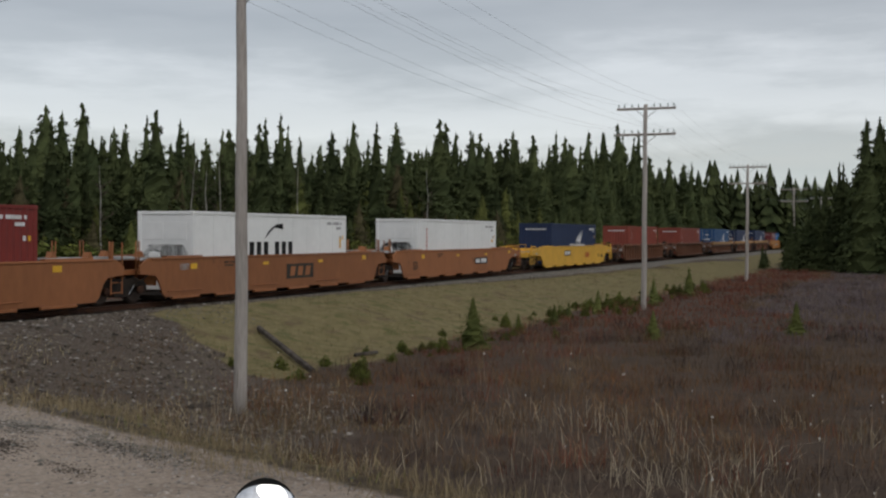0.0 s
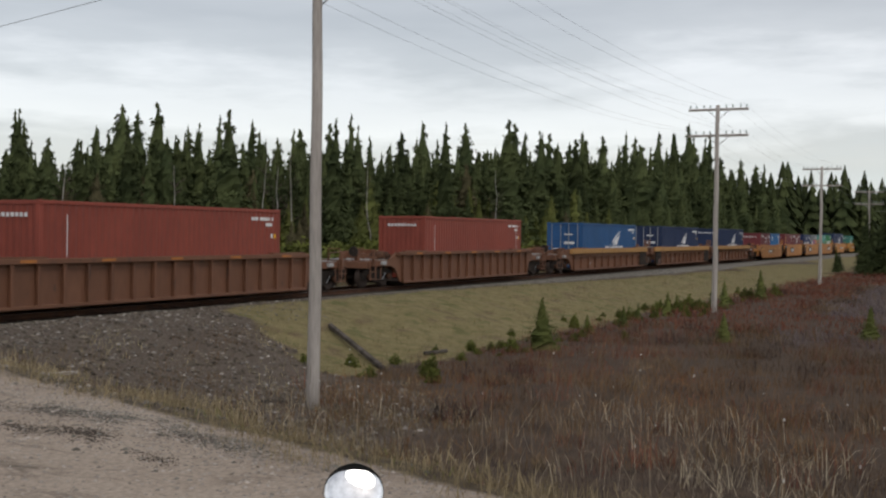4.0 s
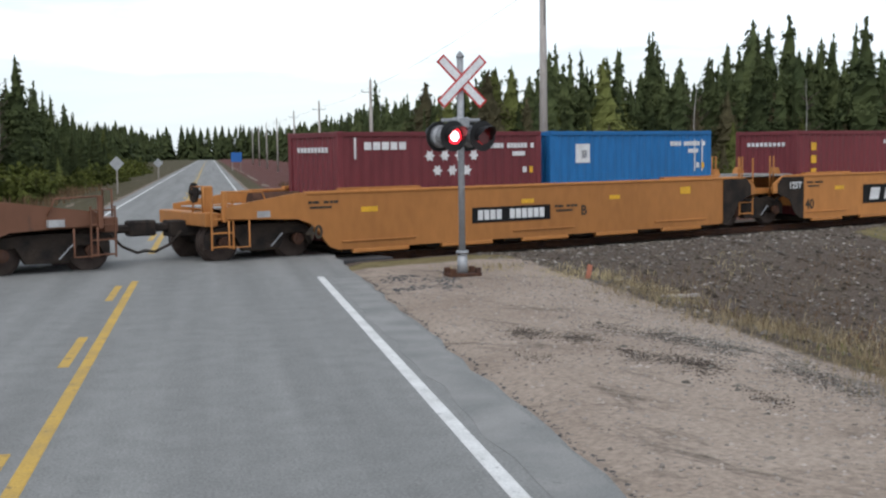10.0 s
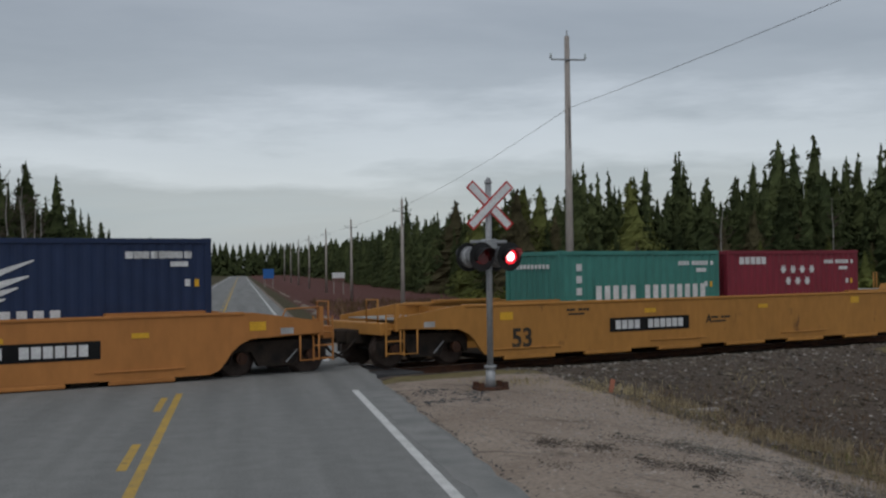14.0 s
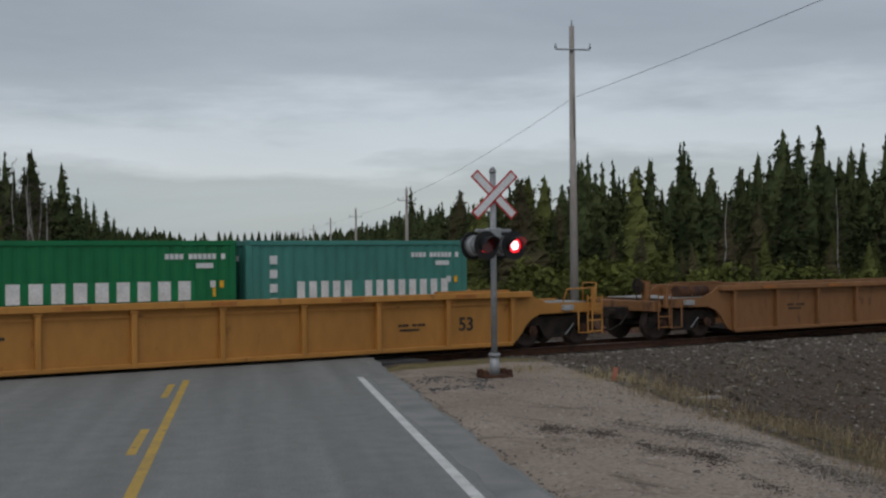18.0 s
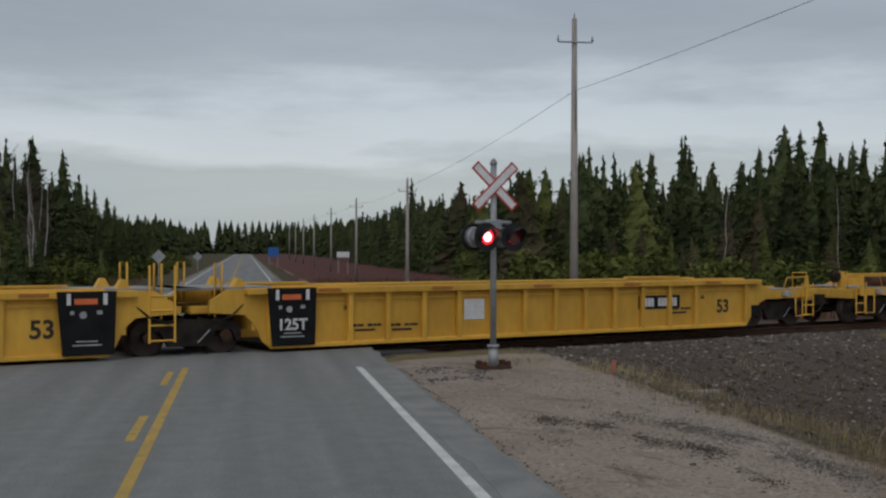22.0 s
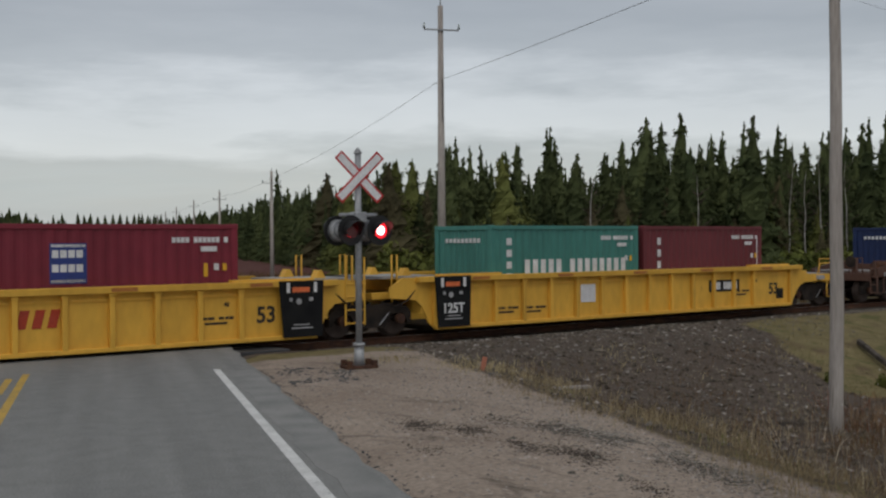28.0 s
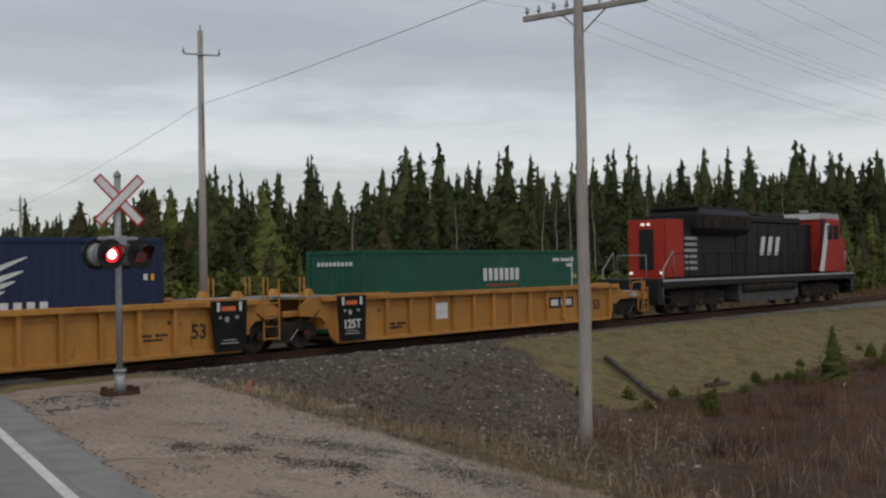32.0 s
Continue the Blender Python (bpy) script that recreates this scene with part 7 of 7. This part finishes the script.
# ---- trees ----
def spruce_mesh(seed, height, radius, branches, bare=0.04, ragged=0.35, club=0.0):
    """A spire of drooping branches at uneven heights, each a row of small hanging sprays, round a ragged dark core."""
    rng = np.random.default_rng(seed)

    def girth(t):
        return radius * (0.03 + 0.97 * (1 - t) ** 1.05) + club * np.exp(-((t - 0.88) / 0.06) ** 2)

    tb = 1 - np.sqrt(rng.random(branches))
    tb[: branches // 4] = rng.random(branches // 4)
    ang = rng.random(branches) * 6.283
    out = girth(tb) * (1 - ragged * 0.5 + ragged * 1.1 * rng.random(branches))
    per = 19
    t, an, rb = np.repeat(tb, per), np.repeat(ang, per), np.repeat(out, per)
    n = len(t)
    s = np.tile(np.linspace(0.25, 1.0, per), branches)
    r = rb * s
    z = height * (bare + (1 - bare) * t) - rb * (0.25 + 0.3 * np.repeat(rng.random(branches), per)) * s ** 1.2 * (1 - 0.7 * t)
    z = z + rng.normal(0, 0.09, n)
    side = np.clip(rng.normal(0, 0.34, n), -0.5, 0.5) * rb * s
    dx, dy = np.cos(an), np.sin(an)
    px, py = dx * r - dy * side, dy * r + dx * side
    size = (0.11 + 0.11 * rb / radius * (1.2 - 0.5 * s)) * height / 11 * rng.uniform(0.7, 1.35, n)
    aa = an + rng.normal(0, 0.8, n)
    ex, ey = np.cos(aa), np.sin(aa)
    wid = size * rng.uniform(0.45, 0.8, n)
    drop = size * rng.uniform(0.35, 1.0, n)
    root = np.stack([px - ex * size * 0.3, py - ey * size * 0.3, z + 0.08], 1)
    tip = np.stack([px + ex * size * 0.8, py + ey * size * 0.8, z - drop], 1)
    lef = np.stack([px - ey * wid, py + ex * wid, z - drop * 0.4], 1)
    rig = np.stack([px + ey * wid, py - ex * wid, z - drop * 0.4], 1)
    v = np.stack([root, lef, tip, rig], 1).reshape(-1, 3).tolist()
    f = (np.arange(n)[:, None] * 4 + np.arange(4)[None]).tolist()
    # ragged core
    levels, sides_ = 16, 9
    base = len(v)
    for k in range(levels + 1):
        tt = k / levels
        for q in range(sides_):
            a = 6.283 * q / sides_ + 0.4 * k
            rr = 0.62 * girth(min(1.0, tt * 1.03)) * (0.62 + 0.6 * rng.random()) * (1 - 0.9 * (k == levels))
            v.append((rr * math.cos(a), rr * math.sin(a), height * (bare + (1.0 - bare) * tt)))
    for k in range(levels):
        for q in range(sides_):
            i, j = base + k * sides_ + q, base + k * sides_ + (q + 1) % sides_
            f.append((i, j, j + sides_, i + sides_))
    return mesh_of(v, f, "crown")


def trunk_mesh(height, r):
    bm = bmesh.new()
    for k in range(5):
        tube(bm, (0, 0, -0.3 + (height * 0.97 + 0.3) * k / 5), (0.0, 0, -0.3 + (height * 0.97 + 0.3) * (k + 1) / 5), r * (1 - 0.18 * k), r * (1 - 0.18 * (k + 1)), sides=6, caps=False)
    return shared_mesh("trunk", bm)


def make_tree(name, label, crown, trunk_, needle, group=""):
    t = thing(name, label, "tree", group)
    link("trunk", trunk_, BARK, t)
    link("crown", crown, needle, t)
    return t


SPRUCES, SHAPES = [], []
for i, (h, r, wh, needle) in enumerate(((11, 2.5, 110, NEEDLES), (12, 2.1, 110, NEEDLES), (9.5, 2.6, 100, NEEDLES), (12.5, 2.9, 120, NEEDLES), (10.5, 1.9, 100, NEEDLES), (9, 3.0, 90, NEEDLES2), (7.5, 2.8, 80, NEEDLES2), (13, 2.0, 110, NEEDLES), (11.5, 2.3, 110, NEEDLES), (8, 3.0, 90, NEEDLES3), (9, 2.6, 90, NEEDLES2), (8.5, 2.4, 80, NEEDLES3))):
    lab = "dark green narrow spruce in the forest edge" if needle is NEEDLES else "olive-green ragged pine in the forest edge" if needle is NEEDLES2 else "brownish half-bare larch in the forest edge"
    crown = spruce_mesh(100 + i, h, r, wh, 0.03, 0.22 if i % 3 else 0.45, 0.0)
    SHAPES.append((crown, h))
    SPRUCES.append(make_tree("spruce_tree" if needle is NEEDLES else "pine_tree" if needle is NEEDLES2 else "larch_tree", lab, crown, trunk_mesh(h, 0.14), needle, "forest behind the railway"))
for k, t in enumerate(SPRUCES):
    t.matrix_basis = pose(32 + 5.5 * k, 124 + 2 * (k % 3), land_z(32 + 5.5 * k, 124))
PLANTED = [0]
JOINED_V, JOINED_F, JOINED_N = [], [], [0]
ARRAYS = {}


def crown_arrays(i):
    if i not in ARRAYS:
        me = SHAPES[i][0]
        v = np.zeros(len(me.vertices) * 3)
        me.vertices.foreach_get("co", v)
        ARRAYS[i] = v.reshape(-1, 3), [tuple(p.vertices) for p in me.polygons]
    return ARRAYS[i]


def plant(x, y, want, pick=None, single=False):
    """A tree of the wanted height: an object of its own, or, past the first few hundred, a part of the joined woods."""
    i = (0, 1, 2, 3, 4, 7, 8, 0, 1, 5, 9, 10)[int(RNG.integers(0, 12))] if pick is None else pick
    s = want / SHAPES[i][1]
    m = pose(x, y, land_z(x, y) - 0.1, RNG.normal(0, 1.2), RNG.normal(0, 1.2), RNG.random() * 360) @ Matrix.Diagonal((s * RNG.uniform(1.0, 1.4), s * RNG.uniform(1.0, 1.4), s, 1))
    if single:
        PLANTED[0] += 1
        t = copy_thing(SPRUCES[i], Matrix.Identity(4))
        t.matrix_basis = m
        return t
    v, f = crown_arrays(i)
    mm = np.array(m)
    w = v @ mm[:3, :3].T + mm[:3, 3]
    base = JOINED_N[0]
    JOINED_V.append(w)
    JOINED_F.extend([tuple(k + base for k in q) for q in f])
    JOINED_N[0] += len(w)


# the forest edge behind the railway
for row, (dy, hmul, step) in enumerate(((-2, 0.36, 2.2), (0, 0.52, 2.1), (3, 0.68, 2.1), (6, 0.84, 2.2), (9, 0.90, 2.2), (13, 0.94, 2.2), (17, 0.96, 2.4), (22, 0.98, 2.2))):
    x = 33.0 - 0.4 * row
    while x < 172:
        xx, yy = x + RNG.normal(0, 0.9), 104 + dy + 0.05 * (x - 40) + RNG.normal(0, 1.2)
        peak = 0.90 + 0.07 * math.sin(x * 0.23) + 0.06 * math.sin(x * 0.61 + 1.0) + RNG.normal(0, 0.14) + (0.26 if RNG.random() < 0.14 and row > 2 else 0)
        plant(xx, yy, 11.9 * hmul * peak * (0.90 + 0.0030 * x) * min(1.0, 0.78 + 0.22 * (x - 30) / 15), (5, 9, 6, 10, 11, 2)[int(RNG.integers(0, 6))] if row < 2 else None, single=row < 4 and x < 125)
        x += step * RNG.uniform(0.65, 1.4)
for bx, by, bh in ((61.0, 103.5, 15.2), (50.5, 104, 13.6), (37.0, 107, 9.6), (29, 206, 15.5), (74, 104, 15.2), (103, 107, 17.5), (92, 106, 16.0), (43, 105, 10.8)):
    plant(bx, by, bh, (3, 0, 1)[int(bx) % 3], single=True)
# close-set spires filling the forest behind its edge
for dy, hmul, step in ((8, 0.90, 1.4), (11, 0.97, 1.4), (15, 1.0, 1.4), (20, 1.03, 1.5)):
    x = 31.5
    while x < 170:
        plant(x + RNG.normal(0, 0.5), 104 + dy + 0.05 * (x - 40) + RNG.normal(0, 1.0), 11.6 * hmul * (0.86 + 0.05 * math.sin(x * 0.31 + 2.0) + 0.05 * math.sin(x * 0.77) + RNG.normal(0, 0.11) + (0.27 if RNG.random() < 0.13 else 0)) * (0.88 + 0.0034 * x) * min(1.0, 0.78 + 0.22 * (x - 30) / 15), (1, 4, 7, 8, 0, 3)[int(RNG.integers(0, 6))])
        x += step * RNG.uniform(0.6, 1.4)
# both sides of the road
for side, x0, y0, y1 in ((1, 25, 106, 330), (-1, -23, 74, 300)):
    y = y0
    while y < y1:
        for dx in (0, 3.2, 6.5, 10):
            tall = 9.0 if side > 0 else 12.9 if y < 150 else 11.2 if y < 200 else 8.8
            plant(side * (abs(x0) + dx + RNG.normal(0, 1.0)), y + RNG.normal(0, 1.2), (tall + dx * 0.2) * RNG.uniform(0.68, 1.22), (0, 1, 3, 4, 7, 8)[int(RNG.integers(0, 6))] if side < 0 else None, single=dx < 4 and y < 150)
        y += 2.2 + 0.02 * (y - y0)
# tall dark trees on the near side, where the line goes out of sight
for k in range(52):
    s, a = 122 + RNG.random() * 34, 2.0 + RNG.random() * 15 - 12 * RNG.random()
    p = U * s + N * a
    plant(p.x, p.y, (18.0 - 1.05 * max(0.0, a - 2.0)) * RNG.uniform(0.72, 1.05), (3, 0, 2, 1)[k % 4], single=True)
# small spruces in the ditch
for k, (x, y, h) in enumerate(((26.9, 26.5, 1.75), (36.9, 31.6, 1.0), (43.0, 34.2, 1.25), (34.3, 24.8, 1.1), (40.8, 22.9, 1.35), (39.5, 33.0, 0.9), (33.8, 30.8, 0.8), (52.0, 37.5, 1.6), (60.5, 41.0, 1.9))):
    t = plant(x, y, h, (6, 5, 10)[k % 3], single=True)
    tagged(t, "small young green spruce in the wet ditch", "tree", "young trees in the ditch")
stuff("deep_woods", mesh_of(np.concatenate(JOINED_V).tolist(), JOINED_F, "deep_woods"), NEEDLES, "dense dark spruce woods behind the forest edge", "woods")


# far woods: one joined mass of small spruces
def far_woods():
    spots = []
    for k in range(1500):
        q = RNG.random()
        if q < 0.30:
            spots.append((RNG.uniform(26, 60), RNG.uniform(330, 640), 10))
        elif q < 0.55:
            spots.append((-RNG.uniform(24, 60), RNG.uniform(300, 640), 10))
        elif q < 0.75:
            spots.append((RNG.uniform(-160, 200), RNG.uniform(640, 690), 15))
        elif q < 0.88:
            spots.append((RNG.uniform(172, 330), 108 + RNG.uniform(0, 50), 13))
        else:
            spots.append((-RNG.uniform(40, 160), RNG.uniform(95, 170), 11))
    V, F = [], []
    for i, (x, y, h) in enumerate(spots):
        z = land_z(x, y)
        h *= RNG.uniform(0.75, 1.25)
        r = h * RNG.uniform(0.16, 0.24)
        for w in range(9):
            t = w / 9
            zz, rr = z + h * (0.04 + 0.96 * t), r * (1 - t) ** 0.8 + 0.08
            for b in range(6):
                a = 6.283 * (b + RNG.random()) / 6
                k = len(V)
                c, s = math.cos(a), math.sin(a)
                e = rr * RNG.uniform(0.8, 1.3)
                V.extend([(x, y, zz + 0.14 * h), (x + c * e - s * 0.5 * e, y + s * e + c * 0.5 * e, zz - 0.03 * h), (x + c * e * 1.1, y + s * e * 1.1, zz - 0.06 * h), (x + c * e + s * 0.5 * e, y + s * e - c * 0.5 * e, zz - 0.03 * h)])
                F.append((k, k + 1, k + 2, k + 3))
    stuff("far_woods", mesh_of(V, F, "far_woods"), NEEDLES, "distant dark spruce woods closing the road", "woods")


far_woods()


def bare_tree(x, y, h, seed, mat, label):
    rng = random.Random(seed)
    t = thing("birch_tree", label, "tree", "bare trees among the spruces")
    t.matrix_basis = pose(x, y, land_z(x, y), 0, 0, rng.random() * 360)
    bm = bmesh.new()
    p = Vector((0, 0, -0.2))
    pts = [p]
    for k in range(7):
        p = p + Vector((rng.gauss(0, 0.10), rng.gauss(0, 0.10), h / 7))
        pts.append(p)
    for k in range(7):
        tube(bm, pts[k], pts[k + 1], 0.085 * (1 - 0.12 * k), 0.085 * (1 - 0.12 * (k + 1)), sides=6, caps=False)
    part("trunk", bm, mat, t)
    bm = bmesh.new()
    for k in range(26):
        z = 2 + (len(pts) - 3) * rng.random()
        i = int(z)
        o = pts[i].lerp(pts[i + 1], z - i)
        a = rng.random() * 6.28
        ln = (0.6 + 1.3 * rng.random()) * (1.2 - z / 9)
        e = o + Vector((math.cos(a) * ln, math.sin(a) * ln, 0.7 * ln))
        tube(bm, o, e, 0.022, 0.008, sides=4, caps=False)
        for q in range(4):
            f = o.lerp(e, 0.4 + 0.15 * q)
            b = a + rng.uniform(-1, 1)
            tube(bm, f, f + Vector((math.cos(b) * 0.4 * ln, math.sin(b) * 0.4 * ln, 0.35 * ln)), 0.008, 0.004, sides=3, caps=False)
    part("crown", bm, TWIGS, t)


for x, y, h, s in ((-14.4, 86, 8.2, 11), (-15.2, 90, 9.0, 12), (-16.0, 93, 8.6, 13), (-17.2, 86, 9.6, 14), (-16.9, 96, 9.4, 16), (64.5, 102.5, 10.5, 17), (71.5, 103.5, 11.0, 18), (-15.5, 88, 9.5, 1), (-17.0, 90, 10.5, 2), (-14.6, 84, 8.5, 3), (-18.5, 92, 9.0, 4), (67, 103.5, 10, 5), (69, 104, 11, 6), (55, 103, 9.5, 7), (80, 105, 11, 8), (43, 102, 9, 9), (100, 106, 11, 10)):
    bare_tree(x, y, h, s, BIRCHBARK, "bare grey-white birch standing among dark spruces")


def bush_mesh(seed, n=1000):
    rng = np.random.default_rng(seed)
    d = rng.normal(size=(n, 3))
    d /= np.linalg.norm(d, axis=1)[:, None]
    d[:, 2] = np.abs(d[:, 2])
    c = d * (0.55 + 0.45 * rng.random((n, 1))) * np.array([1.0, 1.0, 1.15])
    c *= 1 + 0.25 * np.sin(5 * d[:, :1] + seed) * np.cos(4 * d[:, 1:2])
    e1 = rng.normal(size=(n, 3)) * 0.055
    e2 = rng.normal(size=(n, 3)) * 0.055
    v = np.stack([c + e1, c + e2, c - e1 * 0.8, c - e2], 1).reshape(-1, 3)
    f = (np.arange(n)[:, None] * 4 + np.arange(4)[None]).tolist()
    return mesh_of(v.tolist(), f, "leaves")


BUSHES = []
for i in range(4):
    b = thing("bush", "yellow-green young poplar bush beyond the track", "bush", "bushes beyond the track")
    link("leaves", bush_mesh(i), LEAFGREEN, b)
    part("stem", tubes(*[((0, 0, -0.1), (math.cos(a) * 0.5, math.sin(a) * 0.5, 0.9), 0.02, 0.01) for a in (0.3, 1.6, 2.9, 4.1, 5.3)], sides=4), BARK, b)
    b.matrix_basis = pose(20 + 4 * i, 58 + i, land_z(20 + 4 * i, 58 + i))
    BUSHES.append(b)
for k in range(230):
    x = RNG.uniform(16, 150)
    y = RNG.uniform(66, 102) + 0.12 * (x - 14)
    if x * N.x + y * N.y < 36:
        continue
    s = RNG.uniform(0.9, 2.3)
    t = copy_thing(BUSHES[k % 4], Matrix.Identity(4))
    t.matrix_basis = pose(x, y, land_z(x, y) - 0.1, 0, 0, RNG.random() * 360) @ Matrix.Diagonal((s * 1.2, s * 1.2, s * RNG.uniform(0.8, 1.2), 1))

# undergrowth and young spruces between the road and the woods on its far side
for k in range(64):
    x, y = -RNG.uniform(10.5, 21), RNG.uniform(72, 210)
    h = RNG.uniform(0.9, 2.2)
    t = copy_thing(BUSHES[k % 4], Matrix.Identity(4))
    t.matrix_basis = pose(x, y, land_z(x, y) - 0.1, 0, 0, RNG.random() * 360) @ Matrix.Diagonal((h * 1.1, h * 1.1, h, 1))
    tagged(t, "dark olive undergrowth bush beside the far road", "bush", "undergrowth along the far road")
for k in range(34):
    x, y = -RNG.uniform(12.5, 22), RNG.uniform(78, 190)
    plant(x, y, RNG.uniform(3.0, 7.5), (0, 1, 4, 8, 10)[k % 5], single=True)
# low shrubs along the ditch
for k in range(110):
    s_, a_ = RNG.uniform(26, 82), RNG.normal(14.6, 0.9)
    p = U * s_ + N * a_
    h = RNG.uniform(0.10, 0.30) * (1.8 if RNG.random() < 0.15 else 1)
    t = copy_thing(BUSHES[k % 4], Matrix.Identity(4))
    t.matrix_basis = pose(p.x, p.y, land_z(p.x, p.y) - 0.08, 0, 0, RNG.random() * 360) @ Matrix.Diagonal((h * 0.8, h * 0.8, h * RNG.uniform(0.9, 1.7), 1))
    tagged(t, "low yellow-green shrub in the wet ditch", "bush", "shrubs along the ditch")


# ---- the waiting truck that carries the camera: its yellow bonnet and the round mirror on it ----
truck_front = thing("yellow_truck_front", "yellow truck bonnet with a round chrome mirror", "truck")
bm = bmesh.new()
grid = []
for j in range(13):
    row = []
    for i in range(25):
        u, v = i / 24, j / 12
        x = -1.6 + 3.35 * u
        y = 1.6 + 1.42 * v
        lip = max(0.0, v - 0.86) / 0.14
        side = max(0.0, abs(2 * u - 1) - 0.86) / 0.14
        row.append(bm.verts.new((x, y, 1.592 - 0.085 * v - 0.10 * lip ** 2 - 0.12 * side ** 2 - 0.055 * max(0.0, u - 0.62) ** 2 / 0.14 + 0.012 * math.sin(u * math.pi))))
    grid.append(row)
for a, b in zip(grid, grid[1:]):
    for i in range(24):
        f = bm.faces.new((a[i], a[i + 1], b[i + 1], b[i]))
        f.smooth = True
bmesh.ops.solidify(bm, geom=bm.faces[:], thickness=-0.02)
part("bonnet", bm, CABYELLOW, truck_front, "glossy yellow bonnet")
part("front_panel", boxes((-1.38, 1.23, 2.72, 2.95, 0.62, 1.34), bevel=0.04), CABYELLOW, truck_front)
part("bumper", boxes((-1.5, 1.35, 2.9, 3.12, 0.42, 0.66), bevel=0.04), CHROME, truck_front)
for sx in (-1.33, 1.18):
    part("fender", boxes((sx - 0.1, sx + 0.1, 1.6, 2.9, 0.85, 1.36), bevel=0.04), CABYELLOW, truck_front)
    part("wheel", tubes(((sx - 0.14, 2.2, 0.48), (sx + 0.14, 2.2, 0.48), 0.48), sides=24), BLACK, truck_front, "black tyre")
mirror = part("mirror_shell", loft([(2.525, 3.93, 1.172), (2.53, 3.937, 1.172), (2.57, 3.99, 1.18), (2.61, 4.05, 1.175)], [0.131, 0.132, 0.11, 0.03], 28), BLACK, truck_front, "black mirror shell")
bm = bmesh.new()
bmesh.ops.create_uvsphere(bm, u_segments=28, v_segments=12, radius=0.130)
bmesh.ops.scale(bm, verts=bm.verts[:], vec=(1, 0.22, 1))
bmesh.ops.rotate(bm, verts=bm.verts[:], cent=(0, 0, 0), matrix=Matrix.Rotation(radians(-22), 3, "X"))
bmesh.ops.rotate(bm, verts=bm.verts[:], cent=(0, 0, 0), matrix=Matrix.Rotation(radians(-36), 3, "Z"))
bmesh.ops.translate(bm, verts=bm.verts[:], vec=(2.512, 3.912, 1.174))
for f in bm.faces:
    f.smooth = True
part("mirror_glass", bm, MIRROR, mirror, "convex mirror glass")
part("mirror_arm", loft([(2.57, 3.99, 1.08), (2.4, 3.8, 0.98), (1.9, 3.2, 0.95), (1.2, 2.75, 1.1)], 0.016, 8), BLACK, truck_front)
part("guide_rod", loft([(1.2, 1.7, 1.33), (1.42, 1.05, 1.55), (1.555, 0.775, 1.88), (1.60, 0.72, 2.02)], 0.010, 8), CABYELLOW, truck_front, "thin yellow guide rod")



# ---- what moves ----
def gone_by(t):
    """How far the train has gone at t seconds."""
    return 20.0 * t if t <= 28 else 560 + 19.9 * (t - 28) - 0.04 * (t - 28) ** 2


def motions():
    for ob, x, z in CARRIED:
        rows = []
        for t in (0, 4, 8, 12, 16, 20, 24, 28, 30, 32):
            p = on_track(x - gone_by(t), 0, RAIL + z)
            rows.append((t, Matrix.Translation(p) @ Matrix.Rotation(PHI, 4, "Z")))
        walk(ob, rows)
    # the lamps flash in turn, imitated: added discs turn lit faces out and away
    period, first = 1.243, 6.675
    for disc, face, sx in LAMPS:
        lit_phase = first if sx * face < 0 else first + period / 2
        rows, angle = [], None
        for k in range(-7, 24):
            mid = lit_phase + k * period
            if mid < 12:        # the first flashes come a little quicker
                mid = mid + 0.016 * (12 - mid)
            for t, a0, a1 in ((mid - period / 4 - 0.03, 180, 0), (mid + period / 4 + 0.03, 0, 180)):
                for q in range(4):
                    rows.append((t + (q - 1.5) / FPS, a0 + (a1 - a0) * q / 3))
        rows = [(t, a) for t, a in rows if 0 < t < 32]
        rows = [(0.0, rows[0][1])] + rows + [(32.0, rows[-1][1])]
        walk(disc, [(t, pose(0, -0.02, 0, 0, 0, a)) for t, a in rows])


motions()
